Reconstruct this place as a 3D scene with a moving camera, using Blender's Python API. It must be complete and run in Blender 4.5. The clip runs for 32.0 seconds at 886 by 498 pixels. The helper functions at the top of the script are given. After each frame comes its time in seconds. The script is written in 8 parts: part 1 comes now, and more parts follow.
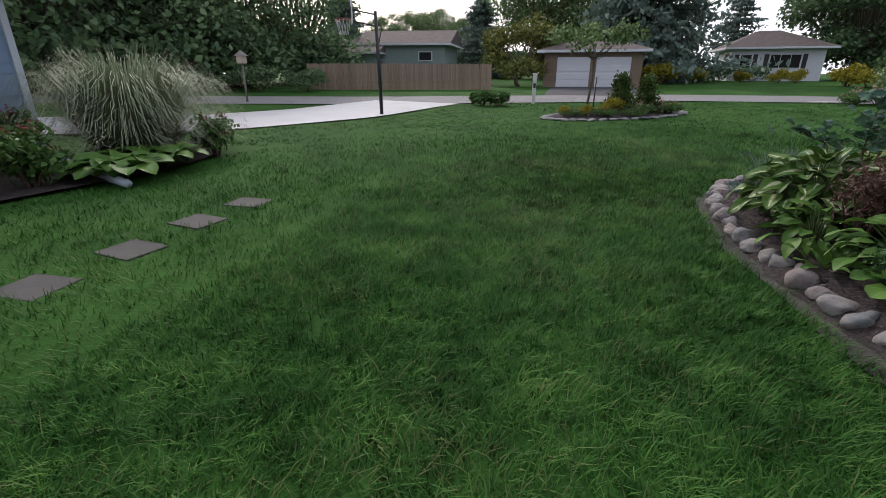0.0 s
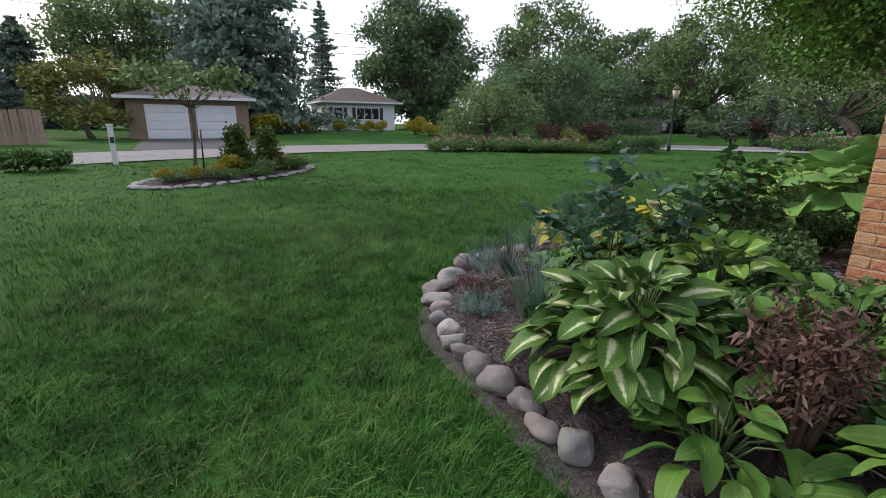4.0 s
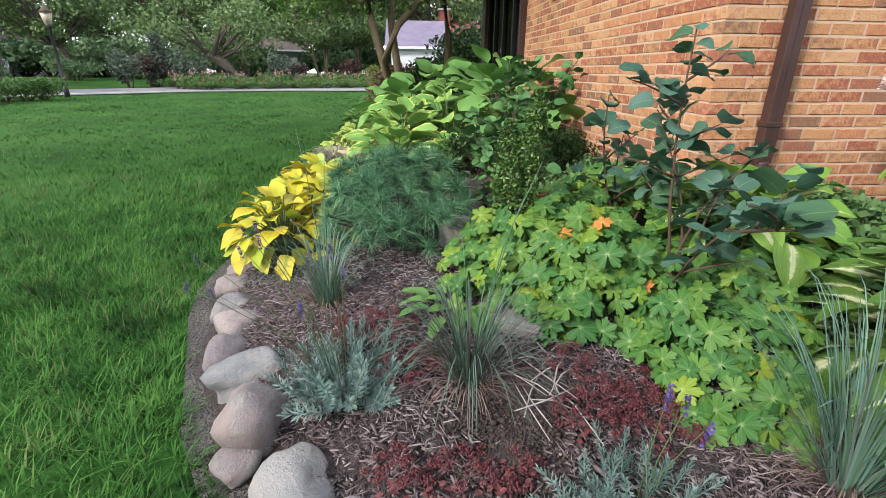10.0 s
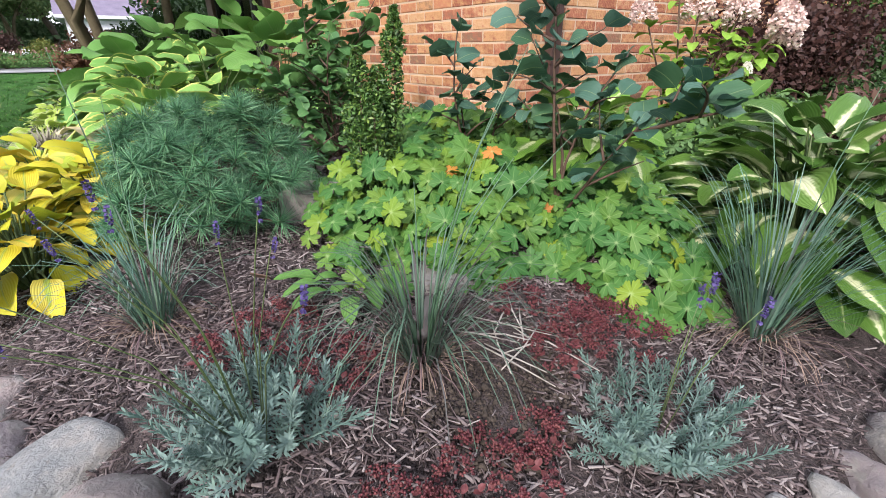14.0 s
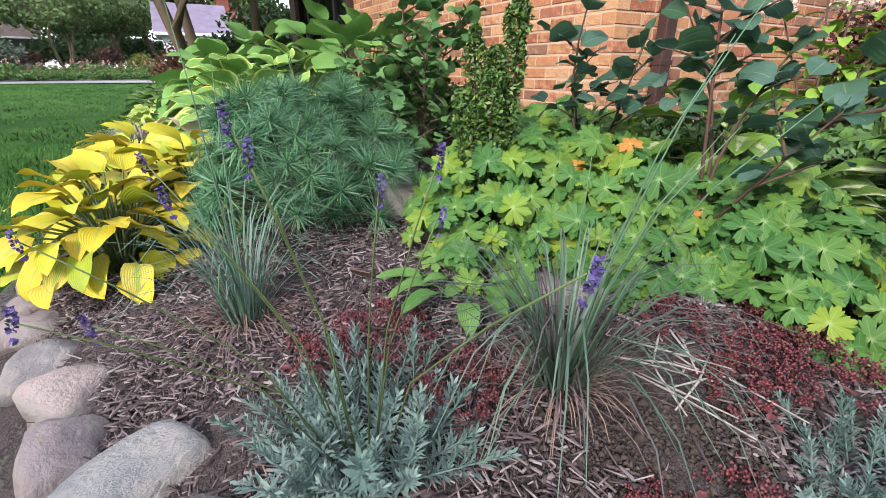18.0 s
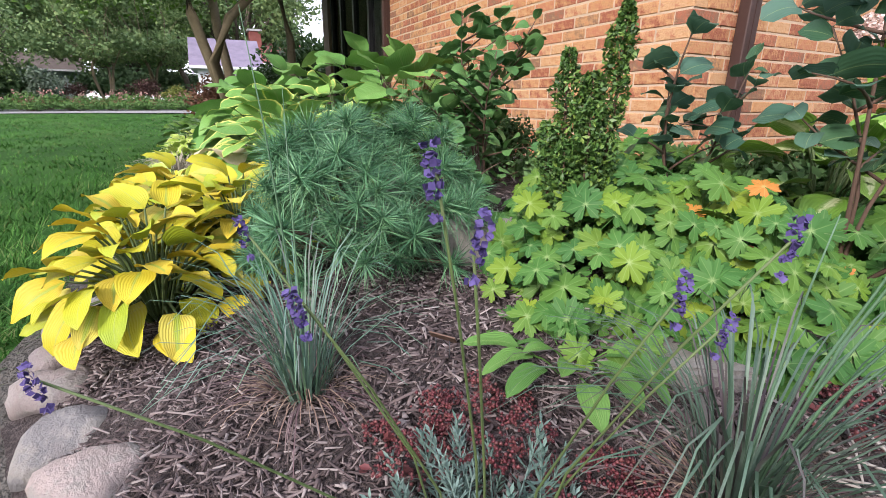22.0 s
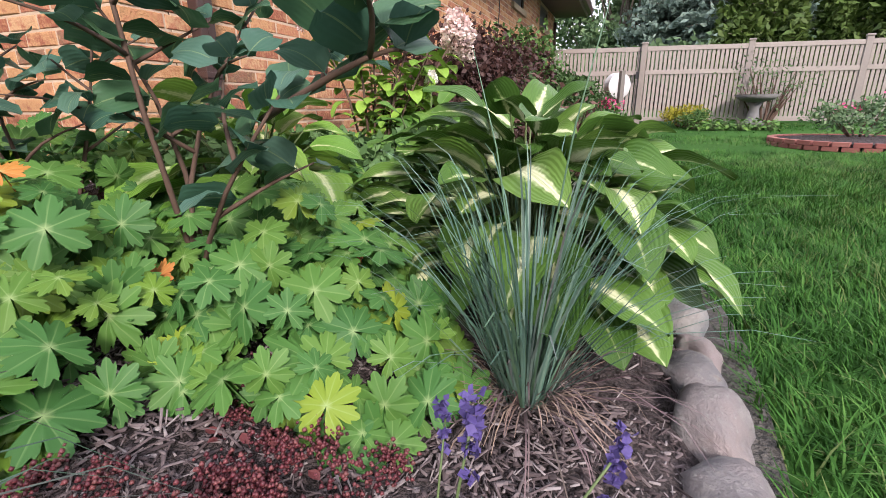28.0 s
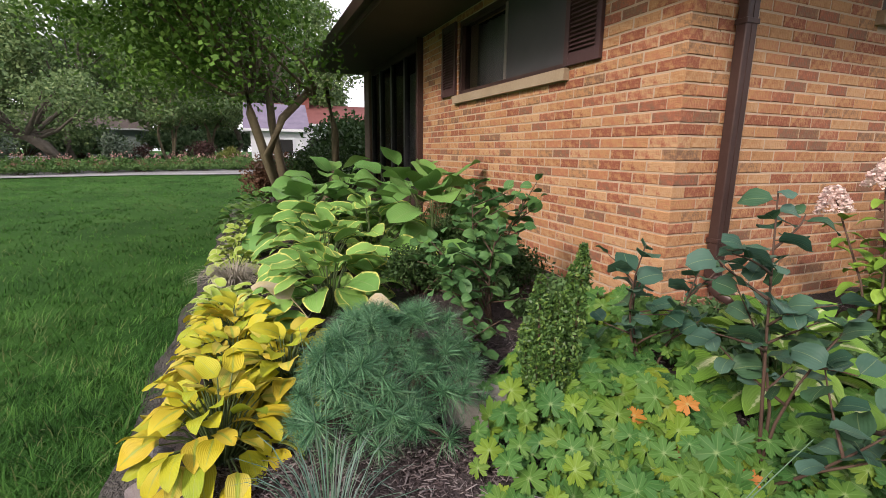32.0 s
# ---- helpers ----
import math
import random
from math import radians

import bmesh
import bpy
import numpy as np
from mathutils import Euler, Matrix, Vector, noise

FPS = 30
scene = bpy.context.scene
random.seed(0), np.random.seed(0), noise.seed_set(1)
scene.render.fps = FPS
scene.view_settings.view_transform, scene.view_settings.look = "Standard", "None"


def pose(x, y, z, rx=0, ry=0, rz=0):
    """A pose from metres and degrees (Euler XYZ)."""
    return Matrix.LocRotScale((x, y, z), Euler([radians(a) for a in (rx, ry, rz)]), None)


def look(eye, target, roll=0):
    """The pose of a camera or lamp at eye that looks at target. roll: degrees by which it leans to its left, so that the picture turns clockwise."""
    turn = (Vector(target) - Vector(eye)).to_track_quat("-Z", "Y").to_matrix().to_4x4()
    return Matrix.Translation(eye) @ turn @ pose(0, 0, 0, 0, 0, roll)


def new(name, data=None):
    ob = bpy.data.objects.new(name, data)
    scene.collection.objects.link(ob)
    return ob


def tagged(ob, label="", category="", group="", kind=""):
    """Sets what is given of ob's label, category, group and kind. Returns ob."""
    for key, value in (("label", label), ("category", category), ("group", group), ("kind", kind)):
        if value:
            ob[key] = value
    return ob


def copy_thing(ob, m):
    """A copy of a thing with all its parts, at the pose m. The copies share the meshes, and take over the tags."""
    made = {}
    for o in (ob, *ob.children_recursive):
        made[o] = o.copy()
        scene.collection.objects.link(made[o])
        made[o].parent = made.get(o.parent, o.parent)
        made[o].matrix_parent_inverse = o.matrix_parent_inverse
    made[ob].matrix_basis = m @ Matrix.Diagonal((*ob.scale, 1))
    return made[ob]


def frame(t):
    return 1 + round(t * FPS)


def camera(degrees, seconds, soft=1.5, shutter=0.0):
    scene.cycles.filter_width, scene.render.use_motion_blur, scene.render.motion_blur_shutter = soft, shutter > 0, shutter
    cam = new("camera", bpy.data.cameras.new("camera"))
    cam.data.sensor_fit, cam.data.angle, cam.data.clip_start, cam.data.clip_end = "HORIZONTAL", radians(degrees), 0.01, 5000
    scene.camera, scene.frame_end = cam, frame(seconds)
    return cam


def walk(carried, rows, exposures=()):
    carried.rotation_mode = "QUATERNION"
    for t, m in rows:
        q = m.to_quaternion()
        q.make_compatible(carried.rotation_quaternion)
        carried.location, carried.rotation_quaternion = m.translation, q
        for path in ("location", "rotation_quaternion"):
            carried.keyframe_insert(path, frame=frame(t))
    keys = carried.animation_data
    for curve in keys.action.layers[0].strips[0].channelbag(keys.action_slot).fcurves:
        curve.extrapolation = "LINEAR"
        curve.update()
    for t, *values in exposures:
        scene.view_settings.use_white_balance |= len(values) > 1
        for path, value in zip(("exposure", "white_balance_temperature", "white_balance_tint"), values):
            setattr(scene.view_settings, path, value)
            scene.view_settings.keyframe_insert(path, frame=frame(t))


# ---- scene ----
cam = camera(87.4, 32.0, 0.6)
# seconds, eye in metres, turn in degrees
PATH = [
    (0.0, -3.640, -4.310, 1.378, 68.98, -0.00, 16.70),
    (0.5, -3.590, -4.025, 1.400, 69.03, -0.18, -0.45),
    (1.0, -3.545, -3.677, 1.445, 70.45, -0.23, -7.75),
    (1.5, -3.590, -3.236, 1.472, 72.02, -0.25, -12.65),
    (2.0, -3.570, -2.778, 1.478, 73.16, -0.36, -16.70),
    (2.5, -3.550, -2.301, 1.476, 73.63, -0.38, -19.90),
    (4.5, -3.619, -0.987, 1.441, 75.09, -0.71, -30.91),
    (5.0, -3.557, -0.616, 1.449, 75.34, -0.78, -35.42),
    (5.5, -3.528, -0.309, 1.442, 75.24, -0.74, -40.37),
    (6.0, -3.517, 0.035, 1.447, 74.95, -0.72, -45.12),
    (6.5, -3.405, 0.344, 1.417, 74.10, -0.84, -49.88),
    (7.0, -3.339, 0.614, 1.395, 73.35, -0.81, -55.02),
    (7.5, -3.346, 0.892, 1.381, 72.44, -0.73, -60.30),
    (8.0, -3.256, 1.105, 1.335, 71.74, -0.66, -66.65),
    (8.5, -3.080, 1.289, 1.277, 71.37, -0.56, -74.64),
    (9.0, -2.985, 1.501, 1.252, 71.09, -0.51, -82.08),
    (9.5, -2.893, 1.712, 1.233, 70.32, -0.50, -89.17),
    (10.0, -2.709, 1.850, 1.192, 69.08, -0.48, -95.63),
    (10.5, -2.577, 1.951, 1.175, 67.99, -0.46, -101.83),
    (11.0, -2.518, 2.111, 1.167, 67.11, -0.34, -107.39),
    (11.5, -2.481, 2.246, 1.140, 66.40, -0.08, -112.54),
    (12.0, -2.450, 2.249, 1.113, 66.09, 0.15, -117.05),
    (12.5, -2.419, 2.231, 1.103, 66.20, 0.29, -120.89),
    (13.0, -2.377, 2.217, 1.075, 66.44, 0.28, -124.09),
    (13.5, -2.323, 2.187, 1.023, 66.56, 0.29, -126.50),
    (15.5, -2.288, 2.239, 0.967, 67.32, -0.04, -125.73),
    (16.0, -2.289, 2.283, 0.972, 67.50, -0.11, -124.41),
    (16.5, -2.289, 2.309, 0.973, 67.58, -0.17, -123.29),
    (17.0, -2.272, 2.305, 0.960, 67.88, -0.24, -121.99),
    (17.5, -2.163, 2.275, 0.906, 68.44, -0.32, -120.49),
    (18.0, -2.041, 2.253, 0.865, 68.85, -0.40, -119.35),
    (18.5, -1.996, 2.238, 0.840, 69.18, -0.47, -118.19),
    (19.0, -1.941, 2.227, 0.830, 69.52, -0.54, -117.13),
    (19.5, -1.871, 2.209, 0.832, 70.05, -0.58, -116.82),
    (20.0, -1.822, 2.206, 0.836, 70.65, -0.65, -116.79),
    (20.5, -1.796, 2.226, 0.836, 71.14, -0.72, -116.47),
    (21.0, -1.771, 2.255, 0.843, 71.55, -0.80, -115.92),
    (21.5, -1.758, 2.285, 0.843, 71.90, -0.79, -115.74),
    (22.0, -1.755, 2.311, 0.853, 72.44, -0.71, -116.92),
    (22.5, -1.765, 2.300, 0.857, 72.95, -0.65, -119.02),
    (23.0, -1.793, 2.261, 0.856, 73.11, -0.44, -121.51),
    (23.5, -1.842, 2.210, 0.857, 73.33, -0.26, -124.46),
    (24.0, -1.901, 2.139, 0.866, 73.20, -0.10, -128.75),
    (24.5, -1.984, 2.018, 0.838, 73.19, 0.07, -134.87),
    (25.0, -2.069, 1.890, 0.794, 72.94, 0.22, -140.97),
    (25.5, -2.090, 1.755, 0.728, 72.49, 0.37, -146.32),
    (26.0, -2.080, 1.658, 0.679, 72.04, 0.40, -150.98),
    (26.5, -2.079, 1.598, 0.656, 71.75, 0.41, -154.75),
    (28.5, -2.022, 1.529, 0.863, 73.10, 0.30, -159.13),
    (29.0, -1.992, 1.545, 0.994, 73.57, 0.23, -157.37),
    (29.5, -1.981, 1.594, 1.114, 74.32, 0.14, -153.75),
    (30.0, -1.973, 1.693, 1.223, 75.42, 0.06, -148.25),
    (30.5, -1.970, 1.866, 1.327, 76.46, -0.19, -142.19),
    (31.0, -1.988, 2.018, 1.402, 77.28, -0.31, -135.61),
    (31.5, -2.010, 2.172, 1.423, 77.79, -0.45, -126.81),
    (32.0, -2.036, 2.325, 1.443, 78.12, -0.72, -112.57),
]
STOPS = [(0.0, -0.02, 6500, 16), (2.5, 0.12, 6500, 14), (6.0, 0.44, 6500, 16), (10.0, 0.97, 6500, 12), (16.0, 1.08, 6400, 16), (24.0, 1.05, 6500, 18), (26.0, 1.10, 6500, 24), (29.0, 0.98, 6600, 18), (32.0, 0.53, 7000, 18)]
walk(cam, [(t, pose(x, y, z, rx, ry, rz)) for t, x, y, z, rx, ry, rz in PATH], STOPS)

# ---- light: a pale evening sky, the sun low behind thin cloud ----
world = bpy.data.worlds.new("sky")
scene.world = world
world.use_nodes = True
wn, wl = world.node_tree.nodes, world.node_tree.links
sky = wn.new("ShaderNodeTexSky")
sky.sky_type, sky.sun_disc = "NISHITA", False
sky.sun_elevation, sky.sun_rotation = radians(24), radians(-35)
sky.air_density, sky.dust_density, sky.ozone_density = 1.0, 5.0, 1.0
haze = wn.new("ShaderNodeMixRGB")
haze.inputs[0].default_value = 0.72
haze.inputs[2].default_value = (10.6, 11.0, 12.2, 1)
wl.new(sky.outputs[0], haze.inputs[1])
wl.new(haze.outputs[0], wn["Background"].inputs[0])
wn["Background"].inputs[1].default_value = 0.128
sun = new("sun", bpy.data.lights.new("sun", "SUN"))
sun.data.energy, sun.data.angle, sun.data.color = 2.5, radians(8), (1.0, 0.94, 0.86)
sun.matrix_world = look((0, 0, 0), (-math.sin(radians(-35)) * math.cos(radians(32)), -math.cos(radians(-35)) * math.cos(radians(32)), -math.sin(radians(32))))


# ---- materials ----
class Nodes:
    """A small builder round one material's node tree."""

    def __init__(self, name):
        self.m = bpy.data.materials.new(name)
        self.m.use_nodes = True
        self.t = self.m.node_tree
        self.p = self.t.nodes["Principled BSDF"]

    def add(self, kind, **values):
        n = self.t.nodes.new(kind)
        for k, v in values.items():
            n.inputs[k.replace("_", " ")].default_value = v
        return n

    def link(self, a, b):
        self.t.links.new(a, b)

    def math(self, op, a, b=0.0, clamp=False):
        n = self.t.nodes.new("ShaderNodeMath")
        n.operation, n.use_clamp = op, clamp
        for i, v in enumerate((a, b)):
            if isinstance(v, (int, float)):
                n.inputs[i].default_value = v
            else:
                self.link(v, n.inputs[i])
        return n.outputs[0]

    def mix(self, fac, a, b):
        n = self.t.nodes.new("ShaderNodeMixRGB")
        for i, v in enumerate((fac, a, b)):
            if isinstance(v, (int, float)):
                n.inputs[i].default_value = v
            elif isinstance(v, tuple):
                n.inputs[i].default_value = (*v, 1)
            else:
                self.link(v, n.inputs[i])
        return n.outputs[0]

    def noise(self, scale, detail=3.0, vector=None, rough=0.55):
        n = self.add("ShaderNodeTexNoise", Scale=scale, Detail=detail, Roughness=rough)
        self.link(vector or self.coord(), n.inputs["Vector"])
        return n.outputs["Fac"]

    def coord(self):
        n = self.t.nodes.get("where") or self.t.nodes.new("ShaderNodeTexCoord")
        n.name = "where"
        return n.outputs["Object"]

    def place(self):
        n = self.t.nodes.get("spot") or self.t.nodes.new("ShaderNodeNewGeometry")
        n.name = "spot"
        return n.outputs["Position"]

    def island(self):
        self.place()
        return self.t.nodes["spot"].outputs["Random Per Island"]

    def random(self):
        n = self.t.nodes.get("info") or self.t.nodes.new("ShaderNodeObjectInfo")
        n.name = "info"
        return n.outputs["Random"]

    def uv(self):
        n = self.t.nodes.new("ShaderNodeUVMap")
        s = self.t.nodes.new("ShaderNodeSeparateXYZ")
        self.link(n.outputs[0], s.inputs[0])
        return s.outputs[0], s.outputs[1]

    def ramp(self, fac, colours):
        n = self.t.nodes.new("ShaderNodeValToRGB")
        e = n.color_ramp.elements
        while len(e) < len(colours):
            e.new(0.5)
        for i, c in enumerate(colours):
            e[i].position, e[i].color = i / max(1, len(colours) - 1), (*c, 1)
        self.link(fac, n.inputs[0])
        return n.outputs[0]

    def bump(self, height, strength=0.3, distance=0.01):
        n = self.add("ShaderNodeBump", Strength=strength, Distance=distance)
        self.link(height, n.inputs["Height"])
        self.link(n.outputs[0], self.p.inputs["Normal"])

    def done(self, colour, rough=0.6, metal=0.0, thin=0.0, spec=0.5):
        if isinstance(colour, tuple):
            self.p.inputs["Base Color"].default_value = (*colour, 1)
        else:
            self.link(colour, self.p.inputs["Base Color"])
        self.p.inputs["Roughness"].default_value, self.p.inputs["Metallic"].default_value = rough, metal
        self.p.inputs["Specular IOR Level"].default_value = spec
        if thin:
            tr, mx = self.t.nodes.new("ShaderNodeBsdfTranslucent"), self.t.nodes.new("ShaderNodeMixShader")
            mx.inputs[0].default_value = 0.5 * thin
            if isinstance(colour, tuple):
                tr.inputs[0].default_value = (*colour, 1)
            else:
                self.link(colour, tr.inputs[0])
            self.link(self.p.outputs[0], mx.inputs[1])
            self.link(tr.outputs[0], mx.inputs[2])
            self.link(mx.outputs[0], self.t.nodes["Material Output"].inputs[0])
        return self.m


def stuff_mat(name, colours, rough=0.7, scale=4.0, fine=60.0, bump=0.25, depth=0.01, pick="", amount=0.6, metal=0.0, thin=0.0, spec=0.4, world_space=False):
    """Colour from a ramp by coarse and fine noise and, with pick, by the object's or the island's own random number."""
    k = Nodes(name)
    vec = k.place() if world_space else k.coord()
    a, b = k.noise(scale, 4, vec), k.noise(fine, 3, vec)
    f = k.math("ADD", k.math("MULTIPLY", a, 0.7), k.math("MULTIPLY", b, 0.3))
    f = k.math("ADD", k.math("MULTIPLY", k.math("SUBTRACT", f, 0.5), 2.2), 0.5, True)
    if pick:
        r = k.random() if pick == "object" else k.island()
        f = k.math("ADD", k.math("MULTIPLY", f, 1 - amount), k.math("MULTIPLY", r, amount), True)
    if bump:
        k.bump(b, bump, depth)
    return k.done(k.ramp(f, colours), rough, metal, thin, spec)


def leaf_mat(name, colours, band=None, width=0.3, edge=None, edge_at=0.75, veins=8.0, rough=0.45, thin=0.25, spot=None, amount=0.75):
    """A leaf: green by object and noise; a pale band along its middle, or a pale margin; ribs as relief."""
    k = Nodes(name)
    u, v = k.uv()
    f = k.math("ADD", k.math("MULTIPLY", k.random(), amount), k.math("MULTIPLY", k.noise(9, 3), 1 - amount), True)
    c = k.ramp(f, colours)
    au = k.math("ABSOLUTE", u)
    ragged = k.math("MULTIPLY", k.math("SUBTRACT", k.noise(38, 2), 0.5), 0.34)
    if band:
        w = k.math("MULTIPLY", k.math("SUBTRACT", 1.08, v), width)
        w = k.math("ADD", w, k.math("MULTIPLY", k.math("SUBTRACT", k.random(), 0.5), 0.25))
        halo = k.math("MULTIPLY", k.math("SUBTRACT", k.math("ADD", k.math("MULTIPLY", w, 1.3), k.math("ADD", ragged, 0.05)), au), 5.0, True)
        c = k.mix(k.math("MULTIPLY", halo, 0.75), c, tuple(0.45 * q + 0.55 * z for q, z in zip(band, (0.104, 0.234, 0.0325))))
        m = k.math("MULTIPLY", k.math("SUBTRACT", k.math("ADD", w, ragged), au), 9.0, True)
        c = k.mix(m, c, band)
    if edge:
        m = k.math("MULTIPLY", k.math("SUBTRACT", k.math("ADD", au, ragged), edge_at), 8.0, True)
        c = k.mix(m, c, edge)
    if spot:
        m = k.math("MULTIPLY", k.math("SUBTRACT", k.noise(14, 4), 0.66), 14.0, True)
        c = k.mix(m, c, spot)
    if veins:
        c = k.mix(k.math("MULTIPLY", k.math("LESS_THAN", au, 0.035), 0.35), c, (0.26, 0.325, 0.143))
    else:
        c = k.mix(k.math("MULTIPLY", k.math("SUBTRACT", 0.20, v), 2.6, True), c, (0.299, 0.377, 0.182))
        c = k.mix(k.math("MULTIPLY", k.math("SUBTRACT", k.math("SUBTRACT", 0.16, au), k.math("MULTIPLY", v, 0.08)), 2.4, True), c, (0.221, 0.325, 0.13))
    if veins:
        s = k.math("SINE", k.math("MULTIPLY", k.math("SUBTRACT", k.math("POWER", au, 0.8), k.math("MULTIPLY", v, 0.25)), veins * 6.28))
        k.bump(s, 0.22 if veins >= 6 else 0.10, 0.004)
    return k.done(c, rough, 0.0, thin, 0.2)


G = {}
G["lawn"] = stuff_mat("lawn_soil_and_thatch", [(0.0117, 0.0351, 0.0078), (0.0205, 0.0644, 0.0126), (0.0331, 0.0927, 0.0185), (0.0488, 0.0927, 0.0253)], 0.9, 0.55, 26, 0.6, 0.03, world_space=True, spec=0.05)
G["mulch"] = stuff_mat("shredded_bark_ground", [(0.0143, 0.0104, 0.0104), (0.0429, 0.0319, 0.0325), (0.0813, 0.0631, 0.0637), (0.0234, 0.0175, 0.0175), (0.1073, 0.0858, 0.0858), (0.0338, 0.0254, 0.026)], 0.95, 22, 150, 1.0, 0.03)
G["chip"] = stuff_mat("bark_chip", [(0.0325, 0.0234, 0.024), (0.078, 0.0585, 0.0598), (0.143, 0.117, 0.1183), (0.273, 0.247, 0.2438)], 0.9, 20, 160, 0.5, 0.003, "object", 0.8)
G["chips"] = stuff_mat("bark_chips_loose", [(0.0169, 0.0123, 0.013), (0.0455, 0.0331, 0.0345), (0.0878, 0.0669, 0.0689), (0.1495, 0.1235, 0.1248), (0.286, 0.26, 0.2568)], 0.9, 20, 160, 0.5, 0.003, "island", 0.8)
G["earth"] = stuff_mat("dark_brown_earth", [(0.022, 0.017, 0.014), (0.042, 0.032, 0.026), (0.075, 0.060, 0.050)], 0.95, 20, 90, 0.3, 0.01, "island", 0.7)
G["soil"] = stuff_mat("bare_grey_soil", [(0.040, 0.036, 0.032), (0.082, 0.076, 0.069), (0.125, 0.117, 0.107)], 0.95, 7, 60, 1.0, 0.05)
rk = Nodes("field_stone")
hue = rk.math("ADD", rk.math("MULTIPLY", rk.random(), 0.80), rk.math("MULTIPLY", rk.noise(1.6, 3), 0.22), True)
tint = rk.ramp(hue, [(0.1248, 0.1326, 0.1443), (0.2652, 0.2184, 0.2067), (0.1638, 0.1599, 0.1677), (0.39, 0.3822, 0.3744), (0.2496, 0.2106, 0.2067), (0.1248, 0.1482, 0.1677), (0.312, 0.3003, 0.2847), (0.195, 0.1716, 0.1833), (0.3276, 0.273, 0.2613), (0.1131, 0.1248, 0.1365)])
tint = rk.mix(rk.math("MULTIPLY", rk.math("SUBTRACT", rk.noise(3.2, 6, None, 0.65), 0.50), 7.0, True), tint, (0.2551, 0.2413, 0.2275))
tint = rk.mix(rk.math("MULTIPLY", rk.math("SUBTRACT", rk.noise(9, 6, rk.place(), 0.7), 0.60), 6.0, True), tint, (0.1034, 0.1, 0.1))
tint = rk.mix(rk.math("MULTIPLY", rk.math("SUBTRACT", rk.noise(14, 4), 0.61), 6.0, True), tint, (0.2758, 0.2689, 0.2586))
tint = rk.mix(rk.math("MULTIPLY", rk.math("SUBTRACT", rk.noise(22, 3, rk.place()), 0.64), 8.0, True), tint, (0.1724, 0.1413, 0.1172))
rk.bump(rk.math("ADD", rk.noise(6, 6, None, 0.75), rk.math("MULTIPLY", rk.noise(26, 3), 0.15)), 0.7, 0.05)
G["rock"] = rk.done(tint, 0.8, 0.0, 0.0, 0.35)
G["slab"] = stuff_mat("pale_limestone_slab", [(0.13, 0.1235, 0.1137), (0.1885, 0.1788, 0.1658), (0.2405, 0.2275, 0.2145)], 0.85, 8, 60, 0.5, 0.01)
BRICKS = [(0.1169, 0.05981, 0.03598), (0.3344, 0.1699, 0.07746), (0.4184, 0.2284, 0.1119), (0.2294, 0.07055, 0.04306), (0.376, 0.1936, 0.09076), (0.4461, 0.2729, 0.1493), (0.2994, 0.1045, 0.06014), (0.1805, 0.1045, 0.0666), (0.4045, 0.2144, 0.101), (0.3482, 0.1391, 0.07746), (0.4395, 0.245, 0.125)]
G["brick"] = stuff_mat("rock_faced_brick", BRICKS, 0.85, 16, 75, 0.6, 0.012, "object", 0.74)
G["bricks"] = stuff_mat("rock_faced_brickwork", BRICKS, 0.85, 16, 75, 0.6, 0.012, "island", 0.74)
G["mortar"] = stuff_mat("buff_mortar", [(0.3624, 0.2668, 0.1911), (0.4157, 0.3162, 0.2321), (0.4477, 0.3507, 0.2639)], 0.95, 3, 80, 0.4, 0.004)
G["sillstone"] = stuff_mat("cast_stone_sill", [(0.247, 0.1885, 0.1235), (0.299, 0.234, 0.1625), (0.325, 0.2665, 0.195)], 0.85, 4, 70, 0.3, 0.004)
G["brown"] = stuff_mat("brown_painted_metal", [(0.0358, 0.0195, 0.0182), (0.0488, 0.0273, 0.0247), (0.0585, 0.0338, 0.0299)], 0.42, 3, 40, 0.08, 0.002)
G["plum"] = stuff_mat("plum_brown_painted_shutter", [(0.0488, 0.0247, 0.0273), (0.0618, 0.0325, 0.0338), (0.0715, 0.039, 0.039)], 0.55, 3, 40, 0.1, 0.002)
G["soffit"] = stuff_mat("dark_brown_soffit", [(0.0488, 0.0325, 0.0273), (0.065, 0.0442, 0.0377)], 0.7, 3, 30, 0.1, 0.003)
G["shingle"] = stuff_mat("weathered_roof_shingle", [(0.0608, 0.0481, 0.0456), (0.0889, 0.0722, 0.0685), (0.1123, 0.0962, 0.0913)], 0.95, 2, 40, 0.4, 0.01)
G["greyshingle"] = stuff_mat("purple_grey_roof_shingle", [(0.104, 0.091, 0.13), (0.143, 0.1235, 0.182), (0.1755, 0.156, 0.2145)], 0.9, 2, 40, 0.4, 0.01)
G["redshingle"] = stuff_mat("red_roof_shingle", [(0.143, 0.052, 0.052), (0.195, 0.0715, 0.065)], 0.9, 2, 40, 0.4, 0.01)
G["white"] = stuff_mat("white_house_paint", [(0.455, 0.481, 0.52), (0.494, 0.52, 0.559), (0.52, 0.5395, 0.572)], 0.6, 1.5, 25, 0.1, 0.003)
G["vinyl"] = stuff_mat("beige_vinyl_fence", [(0.1885, 0.1658, 0.1527), (0.221, 0.195, 0.1788), (0.2438, 0.2178, 0.1983)], 0.5, 2, 30, 0.05, 0.002)
G["blue"] = stuff_mat("pale_blue_siding", [(0.1326, 0.2015, 0.312), (0.1602, 0.2405, 0.3588)], 0.6, 2, 30, 0.1, 0.003)
